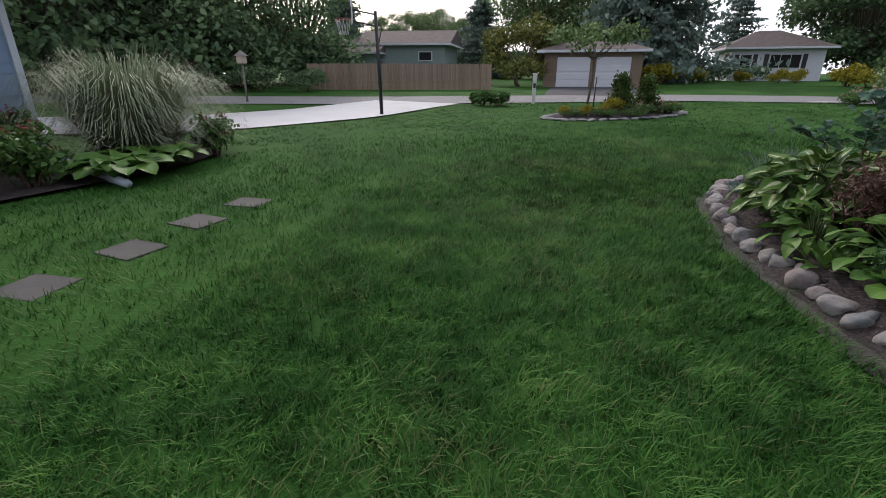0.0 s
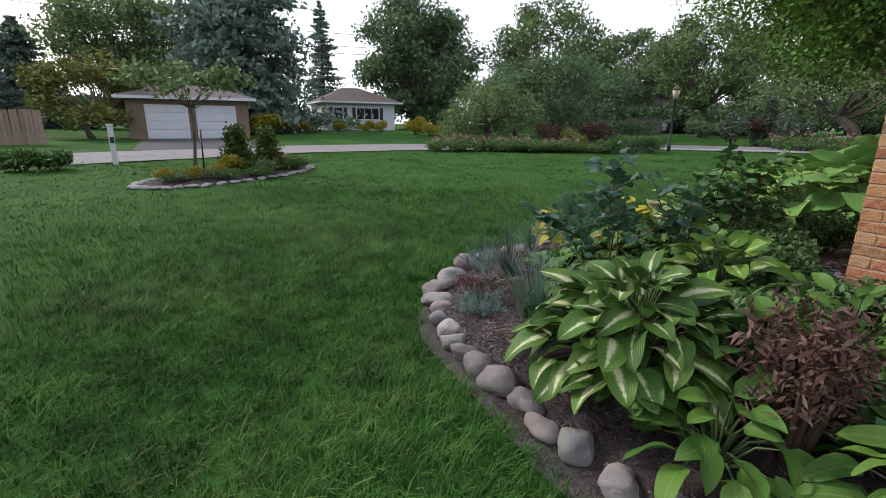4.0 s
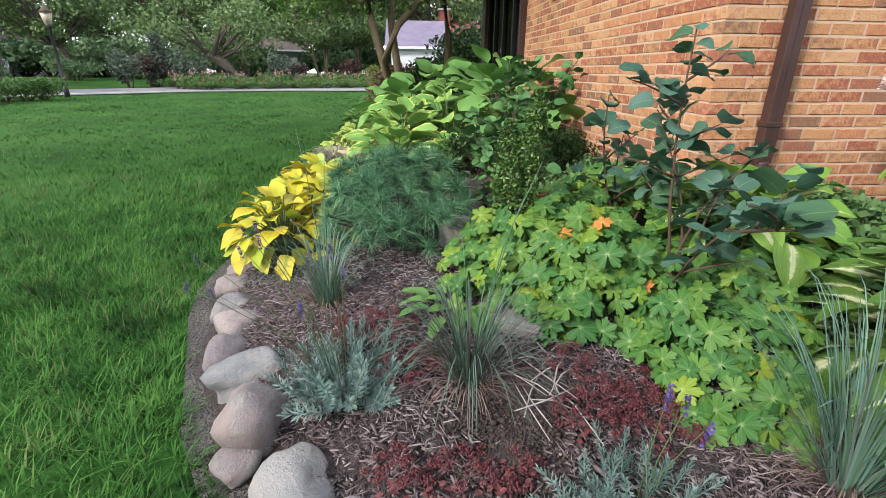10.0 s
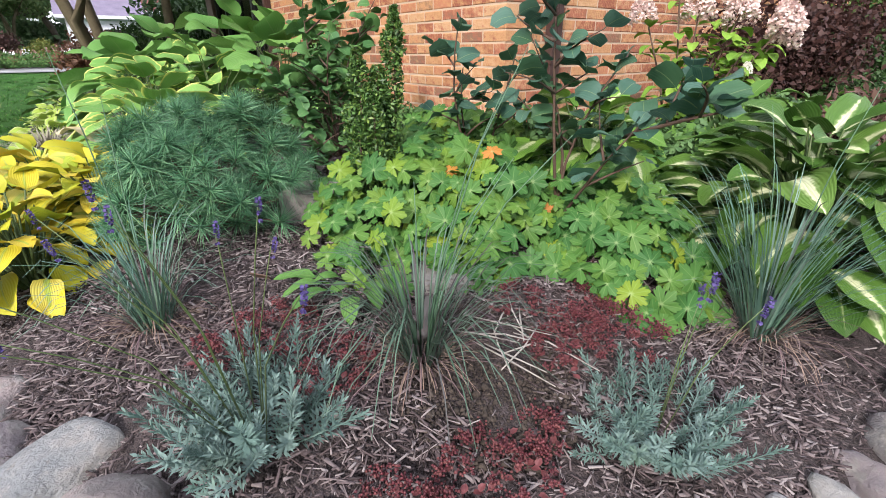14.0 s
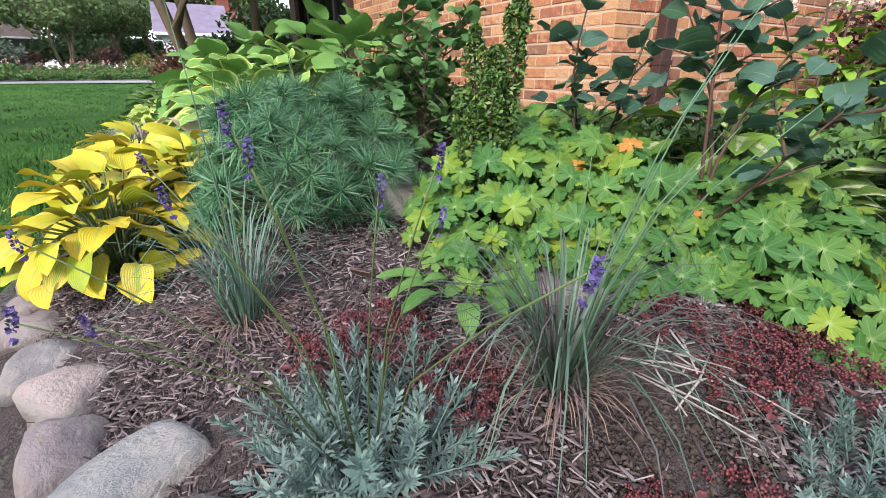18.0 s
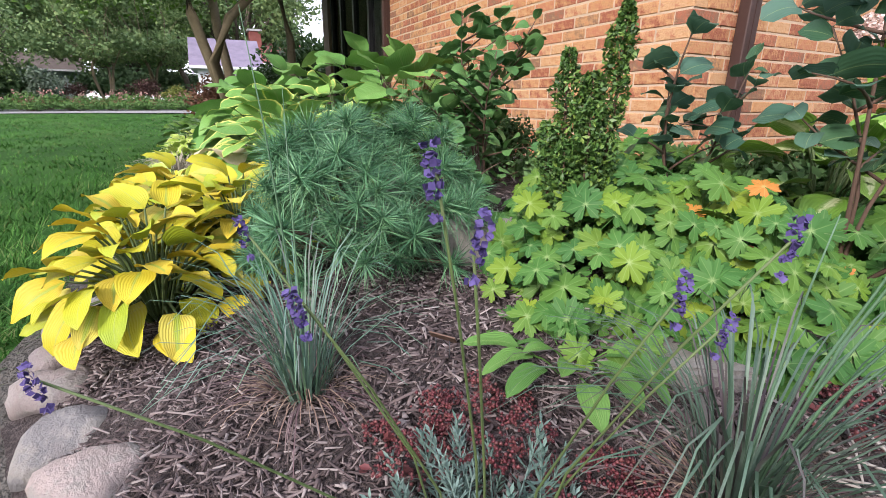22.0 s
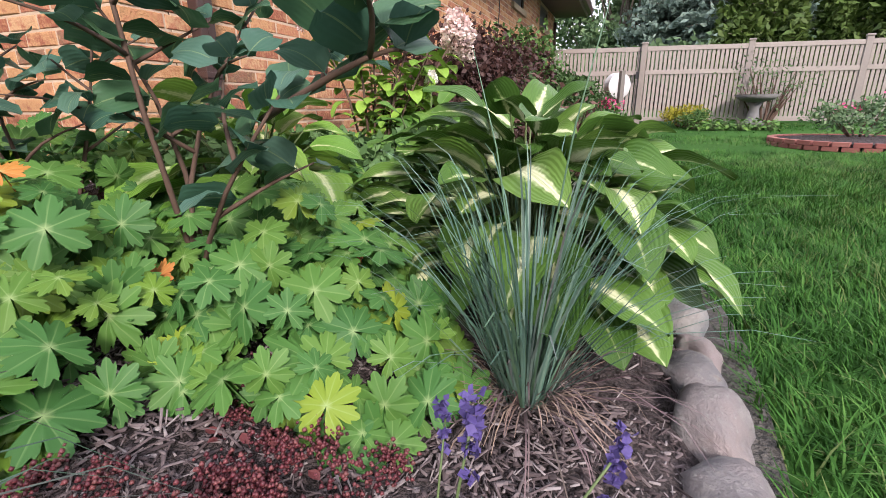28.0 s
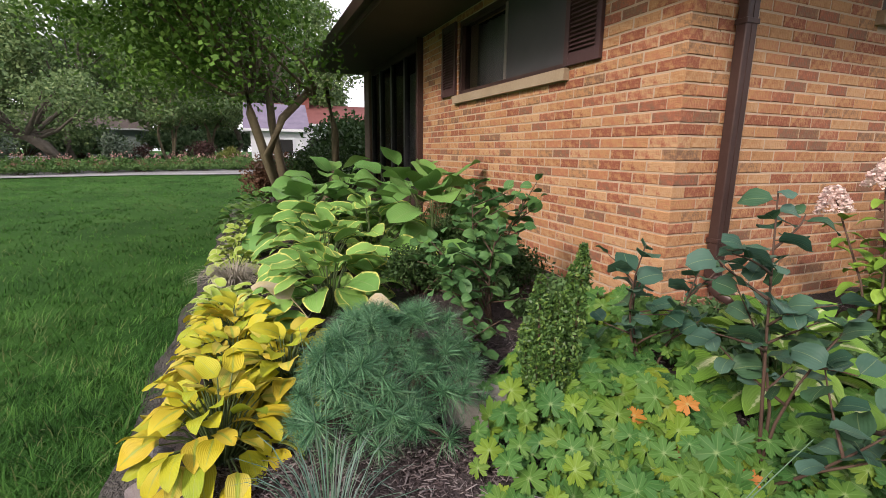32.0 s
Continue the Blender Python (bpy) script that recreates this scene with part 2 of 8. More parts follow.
G["bluetrim"] = stuff_mat("pale_blue_white_trim", [(0.338, 0.39, 0.455), (0.39, 0.4355, 0.494)], 0.5, 2, 30, 0.05, 0.002)
G["greenish"] = stuff_mat("sage_green_siding", [(0.169, 0.221, 0.2145), (0.2015, 0.2535, 0.247)], 0.6, 2, 30, 0.1, 0.003)
G["tan"] = stuff_mat("tan_brick_far", [(0.143, 0.104, 0.078), (0.195, 0.143, 0.1105)], 0.9, 3, 30, 0.3, 0.006)
G["fencewood"] = stuff_mat("weathered_cedar_board", [(0.156, 0.1073, 0.078), (0.2145, 0.156, 0.117), (0.26, 0.2015, 0.1625)], 0.9, 2, 30, 0.3, 0.004, "object", 0.6)
G["greywood"] = stuff_mat("grey_weathered_board", [(0.13, 0.117, 0.1073), (0.182, 0.169, 0.156)], 0.9, 2, 30, 0.3, 0.004, "object", 0.6)
G["asphalt"] = stuff_mat("pale_worn_asphalt", [(0.13, 0.13, 0.1333), (0.1625, 0.1625, 0.1658), (0.182, 0.182, 0.1852)], 0.9, 0.8, 60, 0.3, 0.005)
G["darkasphalt"] = stuff_mat("dark_asphalt", [(0.0292, 0.0306, 0.0358), (0.0423, 0.0442, 0.0507)], 0.9, 0.8, 60, 0.3, 0.005)
G["concrete"] = stuff_mat("pale_concrete", [(0.325, 0.3315, 0.3445), (0.377, 0.3835, 0.3965), (0.416, 0.4225, 0.429)], 0.8, 0.8, 45, 0.25, 0.004)
G["steel"] = stuff_mat("dark_painted_steel", [(0.013, 0.0143, 0.0169), (0.0228, 0.024, 0.0273)], 0.45, 3, 40, 0.1, 0.002)
G["bark"] = stuff_mat("grey_brown_bark", [(0.0488, 0.0403, 0.0312), (0.091, 0.078, 0.0618), (0.13, 0.1137, 0.0878)], 0.95, 5, 45, 0.8, 0.02)
G["smoothbark"] = stuff_mat("smooth_olive_bark", [(0.065, 0.0553, 0.0325), (0.1105, 0.091, 0.0553), (0.1495, 0.1235, 0.0813)], 0.8, 4, 30, 0.3, 0.008)
G["twig"] = stuff_mat("red_brown_twig", [(0.0585, 0.0358, 0.026), (0.0975, 0.0585, 0.0423)], 0.8, 8, 60, 0.2, 0.003)
G["stem"] = stuff_mat("green_stem", [(0.0585, 0.0975, 0.0325), (0.0975, 0.1365, 0.052)], 0.6, 8, 60, 0.1, 0.002)
G["stick"] = stuff_mat("bleached_dry_stalk", [(0.2106, 0.1975, 0.179), (0.2843, 0.2686, 0.2501), (0.1475, 0.1316, 0.1158)], 0.8, 14, 120, 0.4, 0.003)
G["tan_blade"] = stuff_mat("dry_tan_blade", [(0.12, 0.080, 0.058), (0.21, 0.155, 0.12), (0.15, 0.098, 0.082), (0.29, 0.225, 0.18)], 0.8, 8, 60, 0.0, 0.002, "island", 0.8)
G["pole_wood"] = stuff_mat("brown_wood_pole", [(0.065, 0.0488, 0.0358), (0.0975, 0.0748, 0.0553)], 0.9, 3, 40, 0.4, 0.006)
G["plastic_white"] = stuff_mat("white_plastic", [(0.468, 0.4745, 0.4875), (0.52, 0.52, 0.533)], 0.4, 3, 40, 0.05, 0.002)
G["yellowlamp"] = stuff_mat("frosted_lamp_glass", [(0.39, 0.325, 0.247), (0.429, 0.364, 0.286)], 0.3, 6, 40, 0.05, 0.002)
G["copper"] = stuff_mat("brown_tag_metal", [(0.104, 0.065, 0.0488), (0.156, 0.104, 0.078)], 0.4, 20, 90, 0.1, 0.002, metal=0.6)
G["zinc"] = stuff_mat("zinc_tag_metal", [(0.26, 0.2405, 0.2275), (0.338, 0.3185, 0.299)], 0.4, 20, 90, 0.1, 0.002, metal=0.5)
# near-black: the shade of unlit rooms is put into this colour
G["blackish"] = stuff_mat("unlit_interior_black", [(0.0078, 0.0078, 0.0084), (0.013, 0.013, 0.0137)], 0.9, 2, 20, 0.0)
G["curtain"] = stuff_mat("grey_sheer_curtain", [(0.312, 0.312, 0.325), (0.377, 0.377, 0.39)], 0.9, 2, 30, 0.0)
G["screen"] = stuff_mat("grey_insect_screen", [(0.0488, 0.0507, 0.0553), (0.065, 0.0669, 0.0715)], 0.6, 3, 90, 0.1, 0.002)
G["paver"] = stuff_mat("grey_stepping_paver", [(0.0423, 0.041, 0.039), (0.0715, 0.0689, 0.065)], 0.9, 4, 50, 0.3, 0.005)
G["redbrick"] = stuff_mat("red_edging_brick", [(0.169, 0.052, 0.0455), (0.234, 0.0845, 0.0715), (0.273, 0.117, 0.0975)], 0.9, 6, 60, 0.4, 0.006, "object", 0.7)
G["bathstone"] = stuff_mat("grey_cast_stone", [(0.104, 0.104, 0.1073), (0.156, 0.156, 0.1593)], 0.85, 6, 50, 0.3, 0.006)
G["carpaint"] = stuff_mat("pale_car_paint", [(0.3575, 0.3705, 0.39), (0.403, 0.416, 0.4355)], 0.25, 2, 20, 0.0)
glass = Nodes("window_glass")
glass.p.inputs["Transmission Weight"].default_value = 1.0
glass.p.inputs["IOR"].default_value = 1.06
G["glass"] = glass.done((0.60, 0.62, 0.63), 0.03)

# foliage in bulk: colour by leaf
def crown_mat(name, colours, thin=0.3, rough=0.6):
    k = Nodes(name)
    f = k.math("ADD", k.math("MULTIPLY", k.island(), 0.6), k.math("MULTIPLY", k.noise(0.7, 3, k.place()), 0.4), True)
    return k.done(k.ramp(f, colours), rough, 0.0, thin, 0.25)


C = {
    "maple": crown_mat("maple_leaves", [(0.0338, 0.0888, 0.0152), (0.0634, 0.1478, 0.0237), (0.1057, 0.2197, 0.0338), (0.1605, 0.2788, 0.0507)], 0.45),
    "oak": crown_mat("dull_green_leaves", [(0.0473, 0.0956, 0.0382), (0.091, 0.1592, 0.0601), (0.1456, 0.2184, 0.0837), (0.2366, 0.3003, 0.1274)], 0.45),
    "dark": crown_mat("dark_green_leaves", [(0.0455, 0.091, 0.0455), (0.0892, 0.1592, 0.0728), (0.1683, 0.2457, 0.1138)], 0.45),
    "yellowgreen": crown_mat("yellow_green_leaves", [(0.065, 0.0975, 0.0228), (0.1105, 0.1495, 0.0325), (0.156, 0.156, 0.039), (0.195, 0.1235, 0.039)]),
    "spruce": crown_mat("blue_spruce_needles", [(0.0637, 0.1047, 0.0865), (0.1229, 0.182, 0.1502), (0.2002, 0.273, 0.2321)], 0.45),
    "gold": crown_mat("golden_shrub_leaves", [(0.156, 0.156, 0.013), (0.234, 0.2145, 0.0163), (0.299, 0.273, 0.026)]),
    "deepshrub": crown_mat("deep_shade_leaves", [(0.018, 0.046, 0.014), (0.034, 0.076, 0.022), (0.062, 0.115, 0.032)]),
    "purple": crown_mat("purple_red_leaves", [(0.0292, 0.0156, 0.0156), (0.052, 0.0247, 0.0221), (0.078, 0.039, 0.0325)]),
    "shrub": crown_mat("shrub_leaves", [(0.035, 0.0858, 0.0234), (0.0624, 0.1364, 0.035), (0.1092, 0.195, 0.0508)]),
    "woods": crown_mat("shaded_wood_leaves", [(0.0728, 0.132, 0.0683), (0.132, 0.2184, 0.1047), (0.2184, 0.3094, 0.1547)], 0.5),
    "clover": crown_mat("small_round_leaves", [(0.0468, 0.1092, 0.039), (0.078, 0.156, 0.0546), (0.1248, 0.2184, 0.078)]),
    "strap": crown_mat("strap_leaves", [(0.0546, 0.117, 0.0234), (0.0858, 0.1638, 0.035), (0.1248, 0.2106, 0.0468)], 0.3, 0.45),
    "grey": crown_mat("grey_green_leaves", [(0.0455, 0.0715, 0.0488), (0.0715, 0.104, 0.0715), (0.104, 0.1365, 0.0975)]),
    "pink": crown_mat("dusty_pink_petals", [(0.2925, 0.143, 0.143), (0.39, 0.2145, 0.195), (0.442, 0.312, 0.273)]),
    "hotpink": crown_mat("hot_pink_petals", [(0.39, 0.026, 0.104), (0.468, 0.0585, 0.156), (0.52, 0.13, 0.234)]),
    "rust": crown_mat("rusty_seedheads", [(0.0845, 0.039, 0.026), (0.13, 0.065, 0.039), (0.182, 0.104, 0.065)]),
    "redflower": crown_mat("dark_red_petals", [(0.143, 0.026, 0.0325), (0.221, 0.052, 0.052)]),
    "arbor": crown_mat("arborvitae_sprays", [(0.0325, 0.065, 0.013), (0.0553, 0.0975, 0.0195), (0.078, 0.1235, 0.026)]),
    "bronze": crown_mat("bronze_leaves", [(0.065, 0.034, 0.030), (0.11, 0.06, 0.05), (0.165, 0.105, 0.08)]),
    "miscanthus": crown_mat("silvery_tall_grass", [(0.156, 0.208, 0.1105), (0.221, 0.2665, 0.1625), (0.325, 0.3445, 0.247)]),
    "plume": crown_mat("cream_grass_plume", [(0.273, 0.247, 0.195), (0.338, 0.312, 0.2535)]),
    "blades": None,
}
k = Nodes("mown_grass_blades")
f = k.math("ADD", k.math("MULTIPLY", k.island(), 0.46), k.math("MULTIPLY", k.noise(0.7, 5, k.place()), 0.62))
f = k.math("ADD", f, k.math("MULTIPLY", k.math("SUBTRACT", k.noise(2.3, 3, k.place()), 0.5), 1.1))
f = k.math("ADD", f, k.math("MULTIPLY", k.math("SUBTRACT", k.noise(9.0, 3, k.place()), 0.5), 0.9))
f = k.math("SUBTRACT", f, 0.12, True)
tone = k.ramp(f, [(0.008184, 0.0308, 0.005632), (0.01998, 0.07128, 0.01294), (0.03626, 0.1174, 0.02182), (0.0616, 0.1619, 0.03238), (0.09513, 0.2105, 0.04532), (0.145, 0.2429, 0.07128)])
dry = k.math("MULTIPLY", k.math("SUBTRACT", k.noise(0.6, 3, k.place()), 0.46), 5.0, True)
old = k.math("GREATER_THAN", k.math("ADD", k.island(), k.math("MULTIPLY", dry, 0.30)), 0.955)
tone = k.mix(k.math("MULTIPLY", old, 0.45), tone, (0.156, 0.13, 0.0715))
C["blades"] = k.done(tone, 0.6, 0.0, 0.38, 0.08)

L = {
    "hosta": leaf_mat("hosta_white_centre", [(0.030, 0.078, 0.014), (0.047, 0.112, 0.020), (0.074, 0.155, 0.028), (0.108, 0.190, 0.040)], (0.54, 0.57, 0.36), 0.27, veins=7),
    "lighthosta": leaf_mat("hosta_light_streaked", [(0.075, 0.18, 0.026), (0.115, 0.235, 0.034), (0.18, 0.30, 0.055)], (0.50, 0.54, 0.30), 0.24, veins=7),
    "goldhosta": leaf_mat("hosta_gold", [(0.1476, 0.2421, 0.0228), (0.2706, 0.3376, 0.026), (0.4058, 0.3822, 0.026), (0.4796, 0.3631, 0.0292), (0.4673, 0.4204, 0.0845), (0.3075, 0.3567, 0.0325)], (0.2706, 0.3376, 0.039), 0.12, veins=7, amount=0.62),
    "edgehosta": leaf_mat("hosta_yellow_margin", [(0.1014, 0.2451, 0.0592), (0.1521, 0.3211, 0.0761), (0.2197, 0.3887, 0.0929)], edge=(0.5915, 0.6084, 0.169), edge_at=0.82, veins=7, thin=0.35),
    "bluehosta": leaf_mat("hosta_blue_green", [(0.0929, 0.2281, 0.0634), (0.1352, 0.2958, 0.0803), (0.1859, 0.3549, 0.0929)], veins=8, thin=0.35),
    "limehosta": leaf_mat("hosta_lime", [(0.2028, 0.3211, 0.0423), (0.2958, 0.4056, 0.0676), (0.3887, 0.4732, 0.1183)], edge=(0.4647, 0.507, 0.2366), edge_at=0.8, veins=6),
    "plainhosta": leaf_mat("hosta_plain", [(0.04126, 0.1077, 0.01903), (0.06973, 0.1584, 0.02847), (0.1141, 0.2154, 0.03806)], veins=7),
    "geranium": leaf_mat("geranium_leaf", [(0.02668, 0.09258, 0.02329), (0.03671, 0.1147, 0.02771), (0.04674, 0.1333, 0.02915), (0.06008, 0.148, 0.02915), (0.08004, 0.1629, 0.02627), (0.1535, 0.2073, 0.0204)], veins=0, rough=0.55, thin=0.3),
    "geraniumlime": leaf_mat("geranium_leaf_yellow_green", [(0.075, 0.171, 0.0243), (0.115, 0.2025, 0.0234), (0.19, 0.243, 0.0234)], veins=0, rough=0.55, thin=0.3),
    "geraniumturn": leaf_mat("geranium_leaf_turning", [(0.273, 0.234, 0.026), (0.39, 0.182, 0.0325), (0.325, 0.104, 0.052), (0.143, 0.078, 0.052)], veins=0, rough=0.7),
    "foth": leaf_mat("blue_green_round_leaf", [(0.0228, 0.0683, 0.0423), (0.039, 0.1008, 0.0683), (0.078, 0.156, 0.1202), (0.0455, 0.1105, 0.052), (0.0325, 0.0845, 0.0585)], veins=4, thin=0.5),
    "vib": leaf_mat("dull_green_shrub_leaf", [(0.039, 0.1092, 0.039), (0.0624, 0.156, 0.0508), (0.1014, 0.2106, 0.0664)], veins=5, thin=0.2),
    "hydrangea": leaf_mat("hydrangea_leaf", [(0.1149, 0.2366, 0.03384), (0.169, 0.311, 0.044), (0.2298, 0.3718, 0.06088)], veins=6, thin=0.3),
    "hellebore": leaf_mat("leathery_dark_leaf", [(0.0488, 0.13, 0.0325), (0.0731, 0.1706, 0.0406), (0.0975, 0.2031, 0.0488)], veins=6, rough=0.4),
    "berg": leaf_mat("glossy_round_leaf", [(0.0447, 0.1137, 0.0227), (0.0731, 0.1666, 0.0325), (0.13, 0.2438, 0.0504)], veins=6, rough=0.4),
    "lav": stuff_mat("lavender_grey_leaf", [(0.0676, 0.1283, 0.1058), (0.104, 0.1747, 0.1516), (0.1508, 0.2239, 0.2059), (0.078, 0.1529, 0.08008)], 0.7, 12, 60, 0.0, pick="object", amount=0.6, thin=0.2),
    "lavflower": stuff_mat("violet_flower_spike", [(0.039, 0.026, 0.117), (0.0618, 0.0442, 0.1625), (0.104, 0.0813, 0.221)], 0.7, 60, 200, 0.2, 0.002),
    "sedum": stuff_mat("dark_red_sedum", [(0.026, 0.0052, 0.00776), (0.05464, 0.00984, 0.01456), (0.0936, 0.01872, 0.02496), (0.13, 0.0416, 0.0416), (0.0468, 0.0208, 0.01872)], 0.5, 30, 120, 0.1, 0.002, "island", 0.7),
    "bluestem": stuff_mat("blue_green_grass_blade", [(0.036, 0.088, 0.058), (0.066, 0.142, 0.105), (0.112, 0.205, 0.168), (0.078, 0.155, 0.085), (0.14, 0.225, 0.19), (0.0796, 0.053, 0.0641)], 0.55, 8, 60, 0.0, pick="island", amount=0.85, thin=0.2),
    "pine": stuff_mat("blue_green_pine_needle", [(0.010, 0.042, 0.020), (0.028, 0.098, 0.046), (0.066, 0.185, 0.092), (0.125, 0.285, 0.142), (0.205, 0.360, 0.175)], 0.45, 8, 60, 0.0, pick="island", amount=0.75, thin=0.1),
    "yew": stuff_mat("dark_green_yew_leaf", [(0.0228, 0.0585, 0.0156), (0.0423, 0.1008, 0.0234), (0.0715, 0.156, 0.0325), (0.1755, 0.26, 0.052)], 0.5, 8, 60, 0.0, pick="island", amount=0.8, thin=0.15),
    "darkstem": stuff_mat("dark_green_purple_grass_blade", [(0.026, 0.055, 0.036), (0.045, 0.090, 0.058), (0.060, 0.110, 0.078), (0.085, 0.135, 0.100), (0.055, 0.034, 0.046), (0.050, 0.085, 0.045)], 0.55, 8, 60, 0.0, pick="island", amount=0.85, thin=0.2),
    "purplestem": stuff_mat("purple_brown_grass_blade", [(0.055, 0.032, 0.040), (0.095, 0.058, 0.066), (0.14, 0.095, 0.10), (0.070, 0.060, 0.045)], 0.65, 8, 60, 0.0, pick="island", amount=0.85, thin=0.2),
    "whitepetal": stuff_mat("white_petal", [(0.70, 0.68, 0.62), (0.80, 0.79, 0.74)], 0.7, 20, 90, 0.0, pick="island", amount=0.7, thin=0.3),
    "petal": stuff_mat("pink_white_hydrangea_petal", [(0.62, 0.42, 0.40), (0.70, 0.55, 0.52), (0.75, 0.67, 0.63)], 0.7, 20, 90, 0.0, pick="island", amount=0.7, thin=0.3),
}


# ---- mesh helpers ----
def big_mesh(name, verts, faces, uv=None, smooth=True):
    """A mesh from arrays: faces is an (n, k) array of vertex numbers, k the same for all."""
    verts, faces = np.asarray(verts, np.float32), np.asarray(faces, np.int32)
    me = bpy.data.meshes.new(name)
    me.vertices.add(len(verts))
    me.vertices.foreach_set("co", verts.ravel())
    n, kk = faces.shape
    me.loops.add(n * kk)
    me.loops.foreach_set("vertex_index", faces.ravel())
    me.polygons.add(n)
    me.polygons.foreach_set("loop_start", np.arange(0, n * kk, kk, dtype=np.int32))
    if smooth:
        me.polygons.foreach_set("use_smooth", np.ones(n, dtype=bool))
    if uv is not None:
        lay = me.uv_layers.new(name="UVMap")
        lay.data.foreach_set("uv", np.asarray(uv, np.float32)[faces.ravel()].ravel())
    me.update(calc_edges=True)
    return me


def poly_mesh(name, verts, faces, smooth=False):
    me = bpy.data.meshes.new(name)
    me.from_pydata([tuple(v) for v in verts], [], [tuple(f) for f in faces])
    if smooth:
        me.polygons.foreach_set("use_smooth", np.ones(len(me.polygons), dtype=bool))
    me.update()
    return me


def part(name, me, material, parent=None, label="", m=None, kind=""):
    """Link a mesh (or a bmesh) as one object, under a thing or a part."""
    if isinstance(me, bmesh.types.BMesh):
        bm, me = me, bpy.data.meshes.new(name)
        bm.to_mesh(me)
        bm.free()
    if material is not None and not me.materials:
        me.materials.append(material)
    ob = new(name, me)
    if material is not None and me.materials[0] != material:
        ob.material_slots[0].link = "OBJECT"
        ob.material_slots[0].material = material
    if m is not None:
        ob.matrix_basis = m
    if parent is not None:
        ob.parent = parent
    if label or kind:
        tagged(ob, label, kind=kind)
    return ob


def thing(name, x, y, z, label, category, group="", rz=0.0, kind=""):
    ob = new(name)
    ob.empty_display_size = 0.1
    ob.matrix_basis = pose(x, y, z, 0, 0, rz)
    return tagged(ob, label, category, group, kind)


def box(x0, y0, z0, x1, y1, z1, bevel=0.0):
    bm = bmesh.new()
    bmesh.ops.create_cube(bm, size=1.0)
    bmesh.ops.scale(bm, vec=(x1 - x0, y1 - y0, z1 - z0), verts=bm.verts)
    bmesh.ops.translate(bm, vec=((x0 + x1) / 2, (y0 + y1) / 2, (z0 + z1) / 2), verts=bm.verts)
    if bevel:
        bmesh.ops.bevel(bm, geom=bm.edges[:], offset=bevel, segments=2, affect="EDGES", profile=0.5)
    return bm


def tube_arrays(points, radii, sides=7):
    """Vertices and quads of a tapered tube along points."""
    pts, verts, faces = [Vector(p) for p in points], [], []
    for i, p in enumerate(pts):
        d = (pts[min(i + 1, len(pts) - 1)] - pts[max(i - 1, 0)]).normalized()
        a = d.orthogonal().normalized() if abs(d.z) > 0.9 else d.cross(Vector((0, 0, 1))).normalized()
        b = d.cross(a)
        for s in range(sides):
            w = 2 * math.pi * s / sides
            verts.append(p + (a * math.cos(w) + b * math.sin(w)) * radii[i])
    for i in range(len(pts) - 1):
        for s in range(sides):
            t = (s + 1) % sides
            faces.append((i * sides + s, i * sides + t, (i + 1) * sides + t, (i + 1) * sides + s))
    return verts, faces


def tube(points, radii, sides=7, name="tube"):
    v, f = tube_arrays(points, radii, sides)
    n = len(points)
    f = list(f) + [tuple(range(sides))[::-1], tuple(range((n - 1) * sides, n * sides))]
    return poly_mesh(name, v, f, True)


def joined(pieces, name="joined"):
    verts, faces = [], []
    for v, f in pieces:
        o = len(verts)
        verts += list(v)
        faces += [tuple(i + o for i in q) for q in f]
    return poly_mesh(name, verts, faces, True)


def leaf_mesh(name, length, width, petiole=0.0, rise=60.0, turn=20.0, droop=50.0, cup=0.2, p=0.55, q=0.8, n=7, wave=0.0, stalk=0.004, twist=0.0):
    """A leaf along +y: a stalk that rises, then a blade that arches over; u across, v along."""
    verts, faces, uv = [], [], []
    y = z = 0.0
    a = radians(rise)
    if petiole > 0:
        for i in range(4):
            r = stalk * (1.2 - 0.15 * i)
            for s in range(3):
                w = 2 * math.pi * s / 3
                verts.append((r * math.cos(w), y, z + r * math.sin(w)))
                uv.append((0.97, 0.5))
            if i < 3:
                y += petiole / 3 * math.cos(a)
                z += petiole / 3 * math.sin(a)
                a -= radians(turn) / 3
        for i in range(3):
            for s in range(3):
                t = (s + 1) % 3
                faces.append((i * 3 + s, i * 3 + t, i * 3 + 3 + t, i * 3 + 3 + s))
    o = len(verts)
    cross = (-1.0, -0.55, 0.0, 0.55, 1.0)
    peak = (p / (p + q)) ** p * (q / (p + q)) ** q
    ph = random.random() * 6
    for i in range(n + 1):
        v = i / n
        w = width / 2 * max(0.012, (v ** p) * ((1 - v) ** q) / peak)
        for c in cross:
            off = cup * w * (abs(c) ** 1.6) + wave * math.sin(v * 9 + ph + (2 if c > 0 else 0)) * abs(c)
            tw = twist * v * c * w
            verts.append((w * c, y - off * math.sin(a), z + off * math.cos(a) + tw))
            uv.append((c, v))
        if i < n:
            y += length / n * math.cos(a)
            z += length / n * math.sin(a)
            a -= radians(droop) / n
    for i in range(n):
        for j in range(4):
            k0 = o + i * 5 + j
            faces.append((k0, k0 + 1, k0 + 6, k0 + 5))
    return big_mesh(name, verts, faces, uv)


